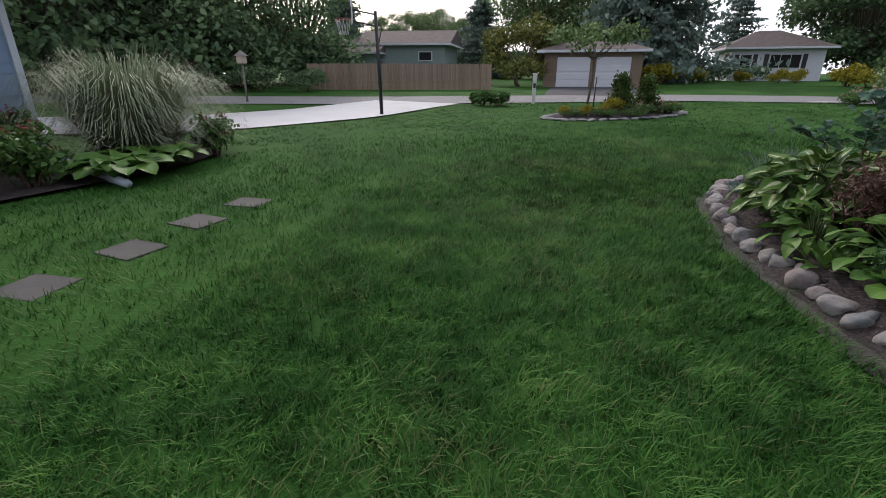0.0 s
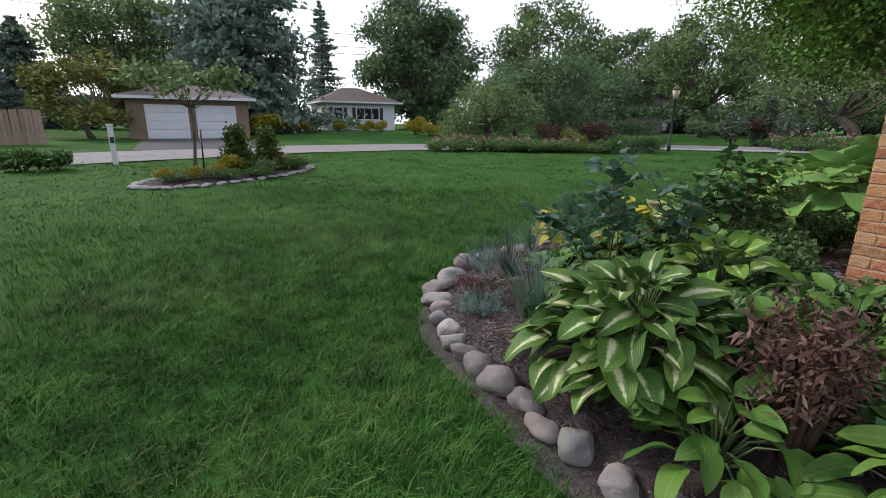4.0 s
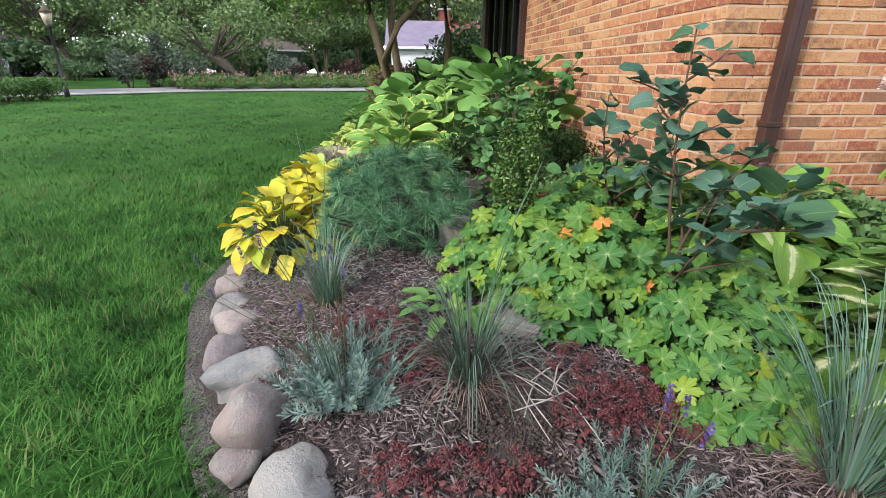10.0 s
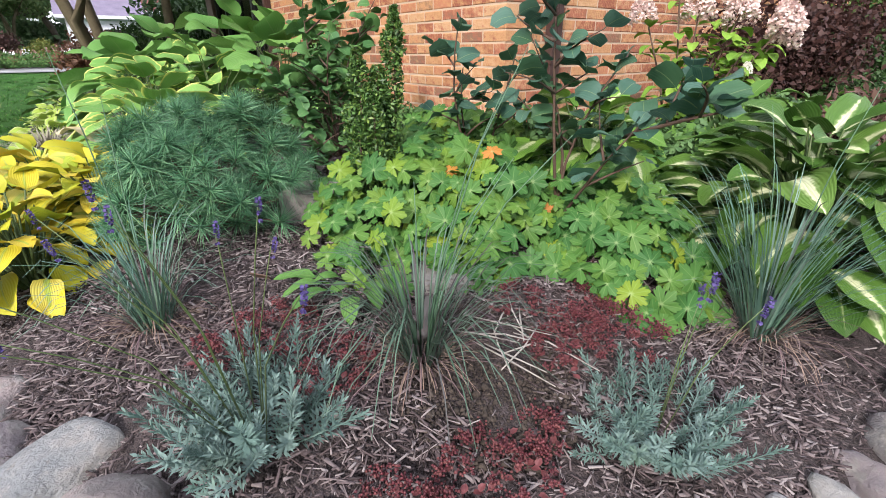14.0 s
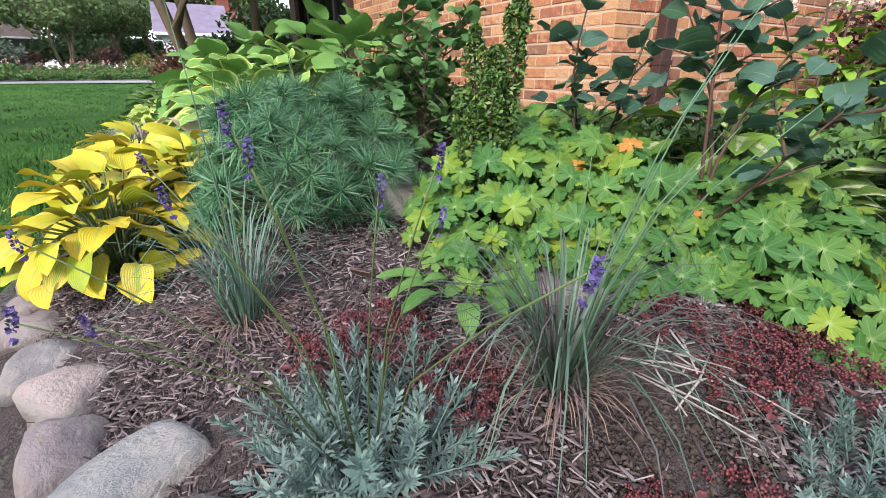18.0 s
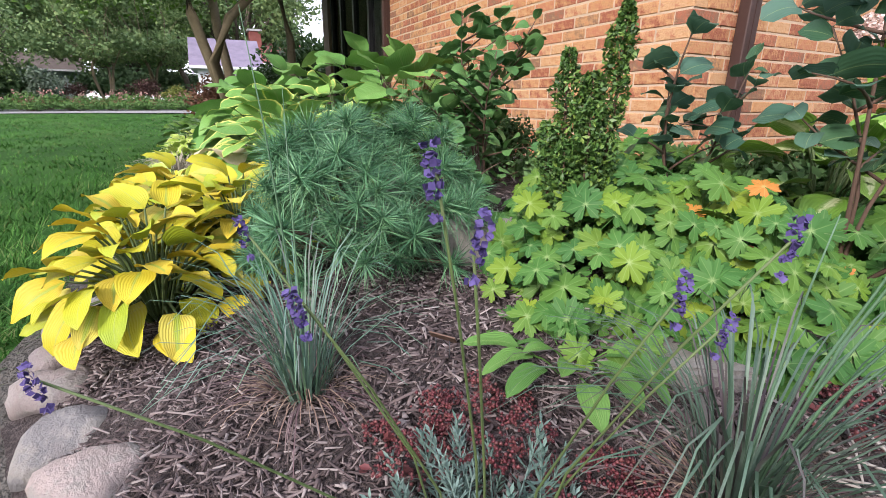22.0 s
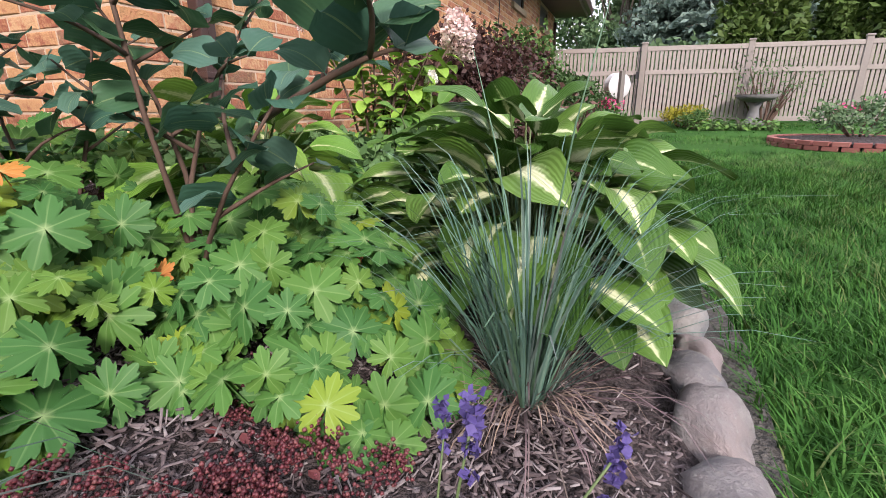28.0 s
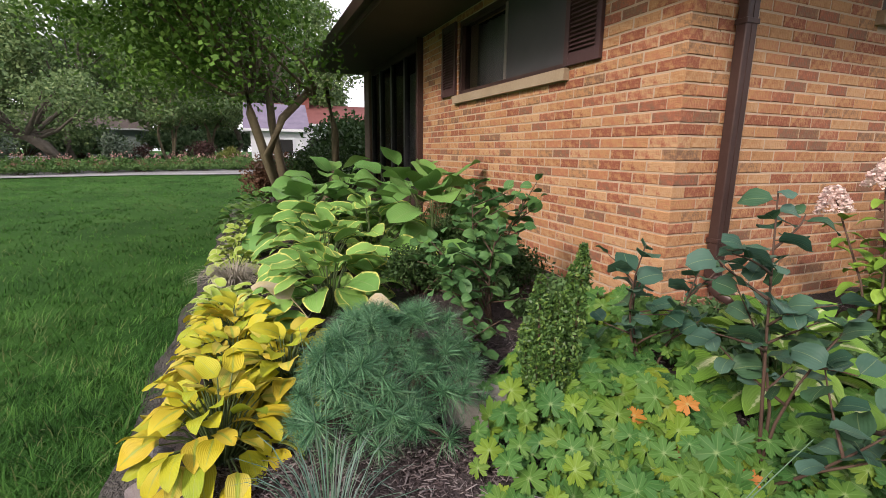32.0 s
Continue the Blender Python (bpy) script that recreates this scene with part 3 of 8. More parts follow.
def lobed_leaf(name, r, lobes=7, petiole=0.0):
    """A palmate leaf in the xy plane: wedge-shaped lobes with rounded teeth, narrow cuts between them and a notch at the stalk."""
    edge = ((0.0, 0.46), (0.07, 0.74), (0.18, 0.90), (0.27, 0.80), (0.38, 0.97), (0.5, 1.03), (0.62, 0.97), (0.73, 0.80), (0.82, 0.90), (0.93, 0.74))
    verts, uv, per = [(0, 0, 0)], [(0.0, 0.0)], len(edge)
    n = lobes * per + 1
    reach = [random.uniform(0.92, 1.06) * (0.84 + 0.16 * math.sin(math.pi * (k + 0.5) / lobes)) for k in range(lobes + 1)]
    bend = [random.uniform(-0.16, 0.04) for _ in range(lobes + 1)]
    for ring in (0.42, 1.0):
        for i in range(n):
            k, (x, cut) = i // per, edge[i % per]
            th = math.radians(-78 + 336 * (k + x) / lobes)
            rad = r * ring * (cut if ring == 1.0 else 1 + (cut - 1) * 0.2) * (reach[k] if 0 < x else (reach[k] + reach[max(0, k - 1)]) / 2)
            fold = 1 - 2 * abs(x - 0.5)
            h = r * ring * (0.10 * (0.5 - fold) + bend[k] * ring) - 0.10 * r * ring * ring
            verts.append((rad * math.cos(th), rad * math.sin(th), h))
            uv.append((2 * abs(x - 0.5), ring))
    tri = []
    for i in range(n - 1):
        tri.append((0, 1 + i, 2 + i))
        tri += [(1 + i, 1 + n + i, 2 + n + i), (1 + i, 2 + n + i, 2 + i)]
    if petiole:
        o = len(verts)
        for zz, yy in ((0, 0), (-petiole, -petiole * 0.3)):
            for s in range(3):
                verts.append((0.0018 * math.cos(s * 2.1), yy + 0.0018 * math.sin(s * 2.1), zz))
                uv.append((0.3, 0.6))
        for s in range(3):
            t = (s + 1) % 3
            tri += [(o + s, o + t, o + 3 + t), (o + s, o + 3 + t, o + 3 + s)]
    return big_mesh(name, verts, tri, uv)


def rock_mesh(name, seed, flat=0.7):
    bm = bmesh.new()
    bmesh.ops.create_icosphere(bm, subdivisions=3, radius=0.5)
    rnd = random.Random(seed)
    off = Vector((rnd.random() * 50, rnd.random() * 50, rnd.random() * 50))
    cuts = [(Vector((rnd.gauss(0, 1), rnd.gauss(0, 1), rnd.gauss(0, 0.7))).normalized(), rnd.uniform(0.33, 0.45)) for _ in range(9)]
    for v in bm.verts:
        c = v.co.copy()
        for nrm, d in cuts:
            over = c.dot(nrm) - d
            if over > 0:
                c -= nrm * over * 0.75
        c += c.normalized() * (0.20 * noise.noise(c * 1.7 + off) + 0.065 * noise.noise(c * 4.5 + off) + 0.02 * noise.noise(c * 11 + off))
        c.z *= flat
        if c.z < -0.22:
            c.z = -0.22
        v.co = c
    for f in bm.faces:
        f.smooth = True
    me = bpy.data.meshes.new(name)
    bm.to_mesh(me)
    bm.free()
    return me


def cards(centres, sizes, rnd, up=0.4, aspect=1.0, kite=True):
    """Small leaf faces at centres, turned at random: vertices and quads."""
    n = len(centres)
    c, s = np.asarray(centres), np.asarray(sizes).reshape(-1, 1)
    nrm = rnd.normal(size=(n, 3)) + np.array([0, 0, up])
    nrm /= np.linalg.norm(nrm, axis=1)[:, None]
    a = np.cross(nrm, rnd.normal(size=(n, 3)))
    a /= np.linalg.norm(a, axis=1)[:, None] + 1e-9
    b = np.cross(nrm, a)
    if kite:
        v = np.stack([c - a * s * 0.5, c + b * s * 0.32 * aspect + a * s * 0.05, c + a * s * 0.5 - nrm * s * 0.12, c - b * s * 0.32 * aspect + a * s * 0.05], 1)
    else:
        v = np.stack([c - a * s * 0.5 - b * s * 0.2 * aspect, c + a * s * 0.5 - b * s * 0.2 * aspect, c + a * s * 0.5 + b * s * 0.2 * aspect, c - a * s * 0.5 + b * s * 0.2 * aspect], 1)
    return v.reshape(-1, 3), np.arange(n * 4).reshape(-1, 4)


# ---- the plan ----
EDGE = np.array([(-1.75, -13.0), (-1.8, -6.0), (-1.95, -3.2), (-1.97, -2.4), (-2.0, -1.85), (-2.12, -1.35), (-2.22, -0.7), (-2.28, 0.0), (-2.28, 0.7), (-2.22, 1.25), (-2.05, 1.72), (-1.70, 2.15), (-1.3, 2.45), (-0.8, 2.68), (-0.2, 2.80), (1.0, 2.79), (3.0, 2.72), (7.0, 2.62), (10.5, 2.45)])


def edge_away(x, y):
    """Distance from the bed's stone edge."""
    pnt = np.stack([np.asarray(x, float), np.asarray(y, float)], -1)[..., None, :]
    a, ab = EDGE[:-1], EDGE[1:] - EDGE[:-1]
    u = np.clip(((pnt - a) * ab).sum(-1) / (ab * ab).sum(-1), 0, 1)
    return np.hypot(*np.moveaxis(a + ab * u[..., None] - pnt, -1, 0)).min(-1)


def in_bed(x, y):
    """Whether a place lies on the house side of the bed's edge."""
    poly = np.vstack([EDGE, [(10.5, -13.0)]])
    x, y = np.asarray(x, float), np.asarray(y, float)
    inside = np.zeros(x.shape, bool)
    j = len(poly) - 1
    for i in range(len(poly)):
        (xi, yi), (xj, yj) = poly[i], poly[j]
        hit = ((yi > y) != (yj > y)) & (x < (xj - xi) * (y - yi) / (yj - yi + 1e-12) + xi)
        inside ^= hit
        j = i
    return inside


def bed_z(x, y):
    return 0.06 + 0.40 * (1 - np.exp(-edge_away(x, y) / 0.9))


def lawn_z(x, y):
    return np.minimum(0.5, 0.012 * np.maximum(0, np.hypot(np.asarray(x) + 2.5, np.asarray(y) - 0.5) - 6) + 0.02 * np.maximum(0, -np.asarray(y) - 4))


def bz(x, y):
    return float(bed_z(x, y))


def gz(x, y):
    return float(lawn_z(x, y))


# ---- the ground ----
def spaced():
    near = np.arange(-24, 30.01, 0.4)
    out = [30 * 1.22 ** i for i in range(1, 17)]
    return np.array([-v + 6 for v in out[::-1]] + list(near) + out)


gx, gy = np.meshgrid(spaced(), spaced(), indexing="ij")
gzz = lawn_z(gx, gy) + 0.012 * np.sin(gx * 1.7 + 1) * np.sin(gy * 1.3)
far_rise = np.clip((np.hypot(gx, gy) - 120) / 900, 0, 1)
gzz = np.where(in_bed(gx, gy) & (edge_away(gx, gy) > 0.3), gzz - 0.06, gzz) - far_rise * 4
n0, n1 = gx.shape
ids = np.arange(n0 * n1).reshape(n0, n1)
quads = np.stack([ids[:-1, :-1], ids[1:, :-1], ids[1:, 1:], ids[:-1, 1:]], -1).reshape(-1, 4)
ground = part("ground", big_mesh("ground", np.stack([gx, gy, gzz], -1).reshape(-1, 3), quads), G["lawn"])
tagged(ground, "green mown lawn rising gently to the street", "lawn", kind="structure")

# the planting bed: a mound of bark behind its stone edge
bx, by = np.meshgrid(np.arange(-2.5, 10.6, 0.07), np.arange(-13.0, 3.0, 0.07), indexing="ij")
keep = (in_bed(bx, by) | (edge_away(bx, by) < 0.16)) & ~((bx > 0.05) & (by < -0.05))
hz = np.where(in_bed(bx, by), bed_z(bx, by), 0.06 - 0.5 * edge_away(bx, by)) + 0.012 * np.sin(bx * 9 + by * 4) * np.cos(by * 8 - bx * 3) + 0.010 * np.sin(bx * 23) * np.sin(by * 19)
n0, n1 = bx.shape
ids = np.arange(n0 * n1).reshape(n0, n1)
kq = keep[:-1, :-1] & keep[1:, :-1] & keep[1:, 1:] & keep[:-1, 1:]
quads = np.stack([ids[:-1, :-1], ids[1:, :-1], ids[1:, 1:], ids[:-1, 1:]], -1)[kq]
used, inv = np.unique(quads, return_inverse=True)
bed = part("planting_bed", big_mesh("planting_bed", np.stack([bx, by, hz], -1).reshape(-1, 3)[used], inv.reshape(-1, 4)), G["mulch"])
tagged(bed, "mounded brown shredded bark bed against the house", "flower bed", kind="structure")


def strip(name, line, left, right, z, material, label, category, rise=0.0, kind="structure", wobble=0.0):
    """A band along a line, from left to right of it, that lies on the lawn."""
    line = np.asarray(line, float)
    fine = []
    for a, b in zip(line[:-1], line[1:]):
        m = max(2, int(np.hypot(*(b - a)) / 0.25))
        fine += [a + (b - a) * i / m for i in range(m)]
    fine = np.array(fine + [line[-1]])
    for _ in range(3):
        fine[1:-1] = (fine[:-2] + 2 * fine[1:-1] + fine[2:]) / 4
    d = np.gradient(fine, axis=0)
    nrm = np.stack([-d[:, 1], d[:, 0]], 1) / np.hypot(d[:, 0], d[:, 1])[:, None]
    cols, m = [], 5
    for i in range(m):
        off = left + (right - left) * i / (m - 1)
        wob = wobble * np.sin(np.arange(len(fine)) * 1.3 + i) * (i in (0, m - 1))
        pt = fine + nrm * (off + wob)[:, None] if wobble else fine + nrm * off
        cols.append(np.column_stack([pt, lawn_z(pt[:, 0], pt[:, 1]) + z]))
    v = np.stack(cols, 1).reshape(-1, 3)
    idx = np.arange(len(fine) * m).reshape(-1, m)
    q = np.stack([idx[:-1, :-1], idx[1:, :-1], idx[1:, 1:], idx[:-1, 1:]], -1).reshape(-1, 4)
    ob = part(name, big_mesh(name, v, q), material)
    return tagged(ob, label, category, kind=kind)


strip("soil_edge", EDGE, 0.19, -0.12, 0.022, G["soil"], "strip of bare grey soil cut between lawn and stones", "soil", wobble=0.03)
STREET = [(-60, 2.0), (-30, 9.5), (-13.3, 15.3), (-6, 18.6), (0.2, 20.9), (5.2, 20.9), (12, 19.4), (18.5, 16.3), (22.5, 12.0), (24.3, 7.5), (24.8, 2.0), (24.5, -12), (24, -60)]
strip("road", STREET, 2.3, -2.3, 0.03, G["asphalt"], "pale worn asphalt street bending round the lawn", "road")
strip("driveway", [(-17.5, 3.6), (-13.3, 6.2), (-11.6, 9.5), (-11.0, 13.2), (-10.6, 15.0)], 2.0, -2.0, 0.035, G["concrete"], "pale concrete driveway running out to the street", "driveway")
strip("driveway_far", [(-3.2, 21.5), (-3.4, 26.0), (-3.5, 31.0)], 2.7, -2.7, 0.034, G["darkasphalt"], "dark asphalt driveway up to a garage", "driveway")
strip("driveway_side", [(27, 13.5), (40, 17.5), (70, 24)], 1.8, -1.8, 0.034, G["concrete"], "pale driveway across the street", "driveway")
strip("kerb_strip", STREET[5:11], -2.45, -2.62, 0.09, G["concrete"], "low pale kerb along the street", "kerb")


# ---- the house: buff brick, front wall along y = 0, side wall along x = 0 ----
SOFFIT, WALL_FOOT = 2.96, 0.15
COURSE, BRICK = 0.0739, 0.2217
FRONT_END, SIDE_END, HOUSE_END = 4.45, -11.95, 7.75
FRONT_HOLES = [(1.12, 3.12, 2.08, 2.88)]
SIDE_HOLES = [(1.78, 3.70, 2.42, 2.90), (7.15, 8.10, 2.45, 2.90), (9.85, 10.95, 2.45, 2.90)]


def wall_mesh(u0, u1, z0, z1, holes, thick, put):
    """A wall with openings through it, cut into blocks; put() maps (u, depth, z) to the world."""
    us = sorted({u0, u1, *[h[0] for h in holes], *[h[1] for h in holes]})
    zs = sorted({z0, z1, *[h[2] for h in holes], *[h[3] for h in holes]})
    verts, faces = [], []
    for a, b in zip(us[:-1], us[1:]):
        for c, d in zip(zs[:-1], zs[1:]):
            if any(h[0] <= a and b <= h[1] and h[2] <= c and d <= h[3] for h in holes):
                continue
            o = len(verts)
            verts += [put(u, w, z) for w in (0.0, thick) for u, z in ((a, c), (b, c), (b, d), (a, d))]
            faces += [tuple(o + i for i in f) for f in ((0, 1, 2, 3), (7, 6, 5, 4), (0, 4, 5, 1), (1, 5, 6, 2), (2, 6, 7, 3), (3, 7, 4, 0))]
    return poly_mesh("wall", verts, faces)


def on_front(u, w, z):
    return (u, -0.004 - w, z)


def on_side(u, w, z):
    return (0.004 + w, -u, z)


wall_front = tagged(part("wall_front", wall_mesh(0.006, FRONT_END, WALL_FOOT, SOFFIT, FRONT_HOLES, 0.24, on_front), G["mortar"]), "buff and orange rock-faced brick front wall", "wall", kind="structure")
wall_side = tagged(part("wall_side", wall_mesh(0.25, -SIDE_END, WALL_FOOT, SOFFIT, SIDE_HOLES, 0.24, on_side), G["mortar"]), "buff and orange rock-faced brick side wall", "wall", kind="structure")
tagged(part("wall_back", box(0.02, SIDE_END - 0.2, WALL_FOOT, HOUSE_END, SIDE_END, SOFFIT), G["tan"]), "plain brick back wall", "wall", kind="structure")
tagged(part("wall_east", box(HOUSE_END - 0.2, SIDE_END, WALL_FOOT, HOUSE_END, -0.5, SOFFIT), G["tan"]), "plain brick end wall", "wall", kind="structure")
tagged(part("pier", box(7.35, -0.5, WALL_FOOT, HOUSE_END, 0.02, 3.1), G["tan"]), "brick pier at the end of the glazed bay", "pier", kind="structure")
# added room surfaces, painted near-black for the shade behind the windows
tagged(part("interior_floor", box(0.3, SIDE_END + 0.05, 0.3, HOUSE_END - 0.25, -0.3, 0.45), G["blackish"]), "unseen floor inside the house, near-black for an unlit room", "floor", kind="structure")
tagged(part("interior_ceiling", box(0.26, SIDE_END + 0.02, SOFFIT - 0.02, HOUSE_END - 0.22, -0.26, SOFFIT + 0.02), G["blackish"]), "unseen ceiling inside the house, near-black for an unlit room", "ceiling", kind="structure")
tagged(part("interior_partition", box(0.28, -2.6, 0.45, HOUSE_END - 0.3, -2.5, SOFFIT - 0.03), G["blackish"]), "added inner wall, near-black for an unlit room", "wall", kind="structure")
# added wall, blocks bright greenery seen through window and bay
tagged(part("interior_cross_wall", box(4.12, -2.49, 0.46, 4.22, -0.27, SOFFIT - 0.04), G["blackish"]), "added near-black cross wall blocking the view through to the bay", "wall", kind="structure")

# eaves, gutters and roof
roof = thing("roof", 0, 0, SOFFIT, "low brown shingled roof with wide dark eaves", "roof", kind="structure")


def roof_part(name, bm, material):
    ob = part(name, bm, material, roof)
    ob.matrix_parent_inverse = roof.matrix_basis.inverted()
    return ob


roof_part("soffit", box(-0.78, -0.02, 2.965, 7.95, 0.95, 2.985), G["soffit"])
roof_part("soffit", box(-0.78, SIDE_END - 0.35, 2.966, 0.02, -0.02, 2.986), G["soffit"])
roof_part("fascia", box(-0.80, 0.93, 2.95, 7.97, 0.96, 3.13, 0.004), G["brown"])
roof_part("fascia", box(-0.81, SIDE_END - 0.36, 2.95, -0.78, 0.95, 3.13, 0.004), G["brown"])


def gutter_profile(a, b, axis):
    """A hollow gutter from a to b: back, floor and rolled front lip."""
    prof = [(0.0, 0.10), (0.0, 0.0), (0.07, 0.0), (0.105, 0.05), (0.105, 0.105), (0.118, 0.11), (0.118, 0.095), (0.09, -0.006), (-0.005, -0.006), (-0.005, 0.10)]
    verts = []
    for end in (a, b):
        for d, z in prof:
            verts.append((end, 0.963 + d, 3.02 + z) if axis == "x" else (-0.813 - d, end, 3.02 + z))
    n = len(prof)
    faces = [(i, (i + 1) % n, n + (i + 1) % n, n + i) for i in range(n)]
    return poly_mesh("gutter", verts, faces)


roof_part("gutter", gutter_profile(-0.9, 7.98, "x"), G["brown"])
roof_part("gutter", gutter_profile(SIDE_END - 0.37, 1.05, "y"), G["brown"])
rx0, rx1, ry0, ry1, rz0, rz1 = -0.85, 8.0, SIDE_END - 0.4, 1.0, 3.12, 4.55
roof_part("shingles", poly_mesh("shingles", [(rx0, ry0, rz0), (rx1, ry0, rz0), (rx1, ry1, rz0), (rx0, ry1, rz0), (3.6, ry0 + 4.4, rz1), (3.6, ry1 - 4.4, rz1)],
                                [(0, 1, 4), (1, 2, 5, 4), (2, 3, 5), (3, 0, 4, 5), (3, 2, 1, 0)]), G["shingle"])


def window(name, label, u0, u1, z0, z1, put, curtains=True, sill_over=0.06, sill_drop=0.09, mullions=1):
    """A sliding window set back in its opening, with a cast-stone sill."""
    def slab(a, b, c, d, w0, w1):
        vs = [put(u, w, z) for w in (w0, w1) for u, z in ((a, c), (b, c), (b, d), (a, d))]
        return poly_mesh("slab", vs, [(0, 1, 2, 3), (7, 6, 5, 4), (0, 4, 5, 1), (1, 5, 6, 2), (2, 6, 7, 3), (3, 7, 4, 0)])
    win = tagged(part(name, slab(u0, u1, z0, z0 + 0.05, 0.012, 0.12), G["brown"]), label, "window", kind="structure")
    for nm, a, b, c, d in (("frame_head", u0, u1, z1 - 0.05, z1), ("frame_jamb", u0, u0 + 0.05, z0 + 0.05, z1 - 0.05), ("frame_jamb", u1 - 0.05, u1, z0 + 0.05, z1 - 0.05)):
        part(nm, slab(a, b, c, d, 0.012, 0.12), G["brown"], win)
    step = (u1 - u0 - 0.1) / (mullions + 1)
    for i in range(mullions + 1):
        a = u0 + 0.05 + i * step
        if i:
            part("mullion", slab(a - 0.02, a + 0.02, z0 + 0.05, z1 - 0.05, 0.03, 0.09), G["zinc"], win)
        pane = part("pane", slab(a + (0.02 if i else 0), a + step - (0.02 if i < mullions else 0), z0 + 0.05, z1 - 0.05, 0.055, 0.06), G["glass"], win)
        pane.visible_shadow = False
    part("sill", slab(u0 - sill_over, u1 + sill_over, z0 - sill_drop, z0 - 0.002, -0.055, 0.13), G["sillstone"], win)
    if curtains:
        verts, faces = [], []
        n = 60
        c0, c1 = u0 + (u1 - u0) * 0.36, u1 + 0.25
        for i in range(n + 1):
            u = c0 + (c1 - c0) * i / n
            w = 0.30 + 0.025 * math.sin(i * 1.9) + 0.012 * math.sin(i * 0.7)
            verts += [put(u, w, z0 - 0.2), put(u, w, z1)]
        for i in range(n):
            faces.append((2 * i, 2 * i + 2, 2 * i + 3, 2 * i + 1))
        part("curtain", poly_mesh("curtain", verts, faces, True), G["curtain"], win)
        part("screen", slab(u0 + 0.05, (u0 + u1) / 2 - 0.02, z0 + 0.05, z1 - 0.05, 0.040, 0.044), G["screen"], win, "grey insect screen")
    else:
        part("screen", slab(u0 + 0.05, u1 - 0.05, z0 + 0.05, z1 - 0.05, 0.040, 0.044), G["screen"], win, "grey insect screen")
    return win


window("window_1", "brown sliding window with grey curtains and stone sill", *FRONT_HOLES[0], on_front)
window("window_2", "brown side window with stone sill, set high", *SIDE_HOLES[0], on_side, curtains=False)
window("window_3", "small high side window with stone sill", *SIDE_HOLES[1], on_side, curtains=False, mullions=0)
window("window_4", "small high side window with stone sill", *SIDE_HOLES[2], on_side, curtains=False, mullions=0)


def shutter(u0, u1):
    s = thing("shutter", (u0 + u1) / 2, 0.0, 2.09, "plum-brown louvred shutter fixed beside the window", "shutter", "window shutters")
    w, h = u1 - u0, 0.80
    for nm, b in (("stile", box(-w / 2, 0.004, 0, -w / 2 + 0.05, 0.035, h, 0.003)), ("stile", box(w / 2 - 0.05, 0.004, 0, w / 2, 0.035, h, 0.003)),
                  ("rail", box(-w / 2 + 0.05, 0.004, 0, w / 2 - 0.05, 0.033, 0.09, 0.003)), ("rail", box(-w / 2 + 0.05, 0.004, h - 0.07, w / 2 - 0.05, 0.033, h, 0.003)),
                  ("backing", box(-w / 2 + 0.04, 0.003, 0.05, w / 2 - 0.04, 0.008, h - 0.03))):
        part(nm, b, G["plum"], s)
    me = None
    z = 0.115
    while z < h - 0.08:
        if me is None:
            bm = box(-w / 2 + 0.05, -0.014, -0.003, w / 2 - 0.05, 0.014, 0.003)
            sl = part("slat", bm, G["plum"], s, m=pose(0, 0.02, z, -48))
            me = sl.data
        else:
            part("slat", me, G["plum"], s, m=pose(0, 0.02, z, -48))
        z += 0.031


shutter(0.70, 1.10)
shutter(3.16, 3.56)


def downspout(x, y, z0, z1, side, label, kick=True):
    """A ribbed rectangular downspout: pipe with a seam, straps, and an elbow with crimps at its foot."""
    d = thing("downspout", x, y, z0, label, "downspout", "downspouts")
    hw, hd = (0.034, 0.047)
    part("pipe", box(-hw, -hd, 0.0, hw, hd, z1 - z0, 0.008), G["brown"], d)
    part("seam", box(-hw - 0.004, -0.007, 0.02, hw + 0.004, 0.007, z1 - z0), G["brown"], d)
    for zz in (0.22, 1.5):
        part("strap", box(-hw - 0.006, -hd - 0.006, zz, hw + 0.006, hd + 0.006, zz + 0.03, 0.003), G["brown"], d)
    if kick:
        pts, rad = [], []
        for i in range(15):
            a = radians(68) * min(1.0, i / 11)
            out = 0.13 * (1 - math.cos(a)) + 0.02 * max(0, i - 11)
            pts.append((out * side[0], out * side[1], 0.012 - 0.13 * math.sin(a) - 0.008 * max(0, i - 11)))
            rad.append(0.044 + (0.005 if i % 2 else 0.0))
        part("elbow", tube(pts, rad, 8), G["brown"], d, "crimped brown elbow")
    return d


downspout(-0.045, -0.39, 0.68, 2.95, (-0.9, -0.3), "dark brown metal downspout with crimped elbow on the brick corner")
downspout(4.33, 0.045, 0.55, 2.95, (0, 1), "dark brown metal downspout at the end of the brick front", kick=False)
downspout(-0.045, -11.85, 0.50, 2.80, (-1, 1), "dark brown downspout at the far end of the side wall", kick=False)
cable = thing("conduit_cable", -0.02, -6.1, 0.6, "thin dark cable running down the brick wall", "cable")
part("cable", tube([(0, 0, 0), (0.004, 0.02, 0.8), (0, -0.12, 1.6), (0, -0.14, 2.3)], [0.008] * 4, 6), G["steel"], cable)
vent = thing("foundation_vent", 2.45, 0.0, 0.52, "small dark metal foundation vent in the brick", "vent")
part("frame", box(-0.13, 0.0, 0, 0.13, 0.02, 0.09, 0.003), G["brown"], vent)
for i in range(3):
    part("louvre", box(-0.11, 0.018, 0.015 + 0.025 * i, 0.11, 0.026, 0.03 + 0.025 * i), G["steel"], vent)

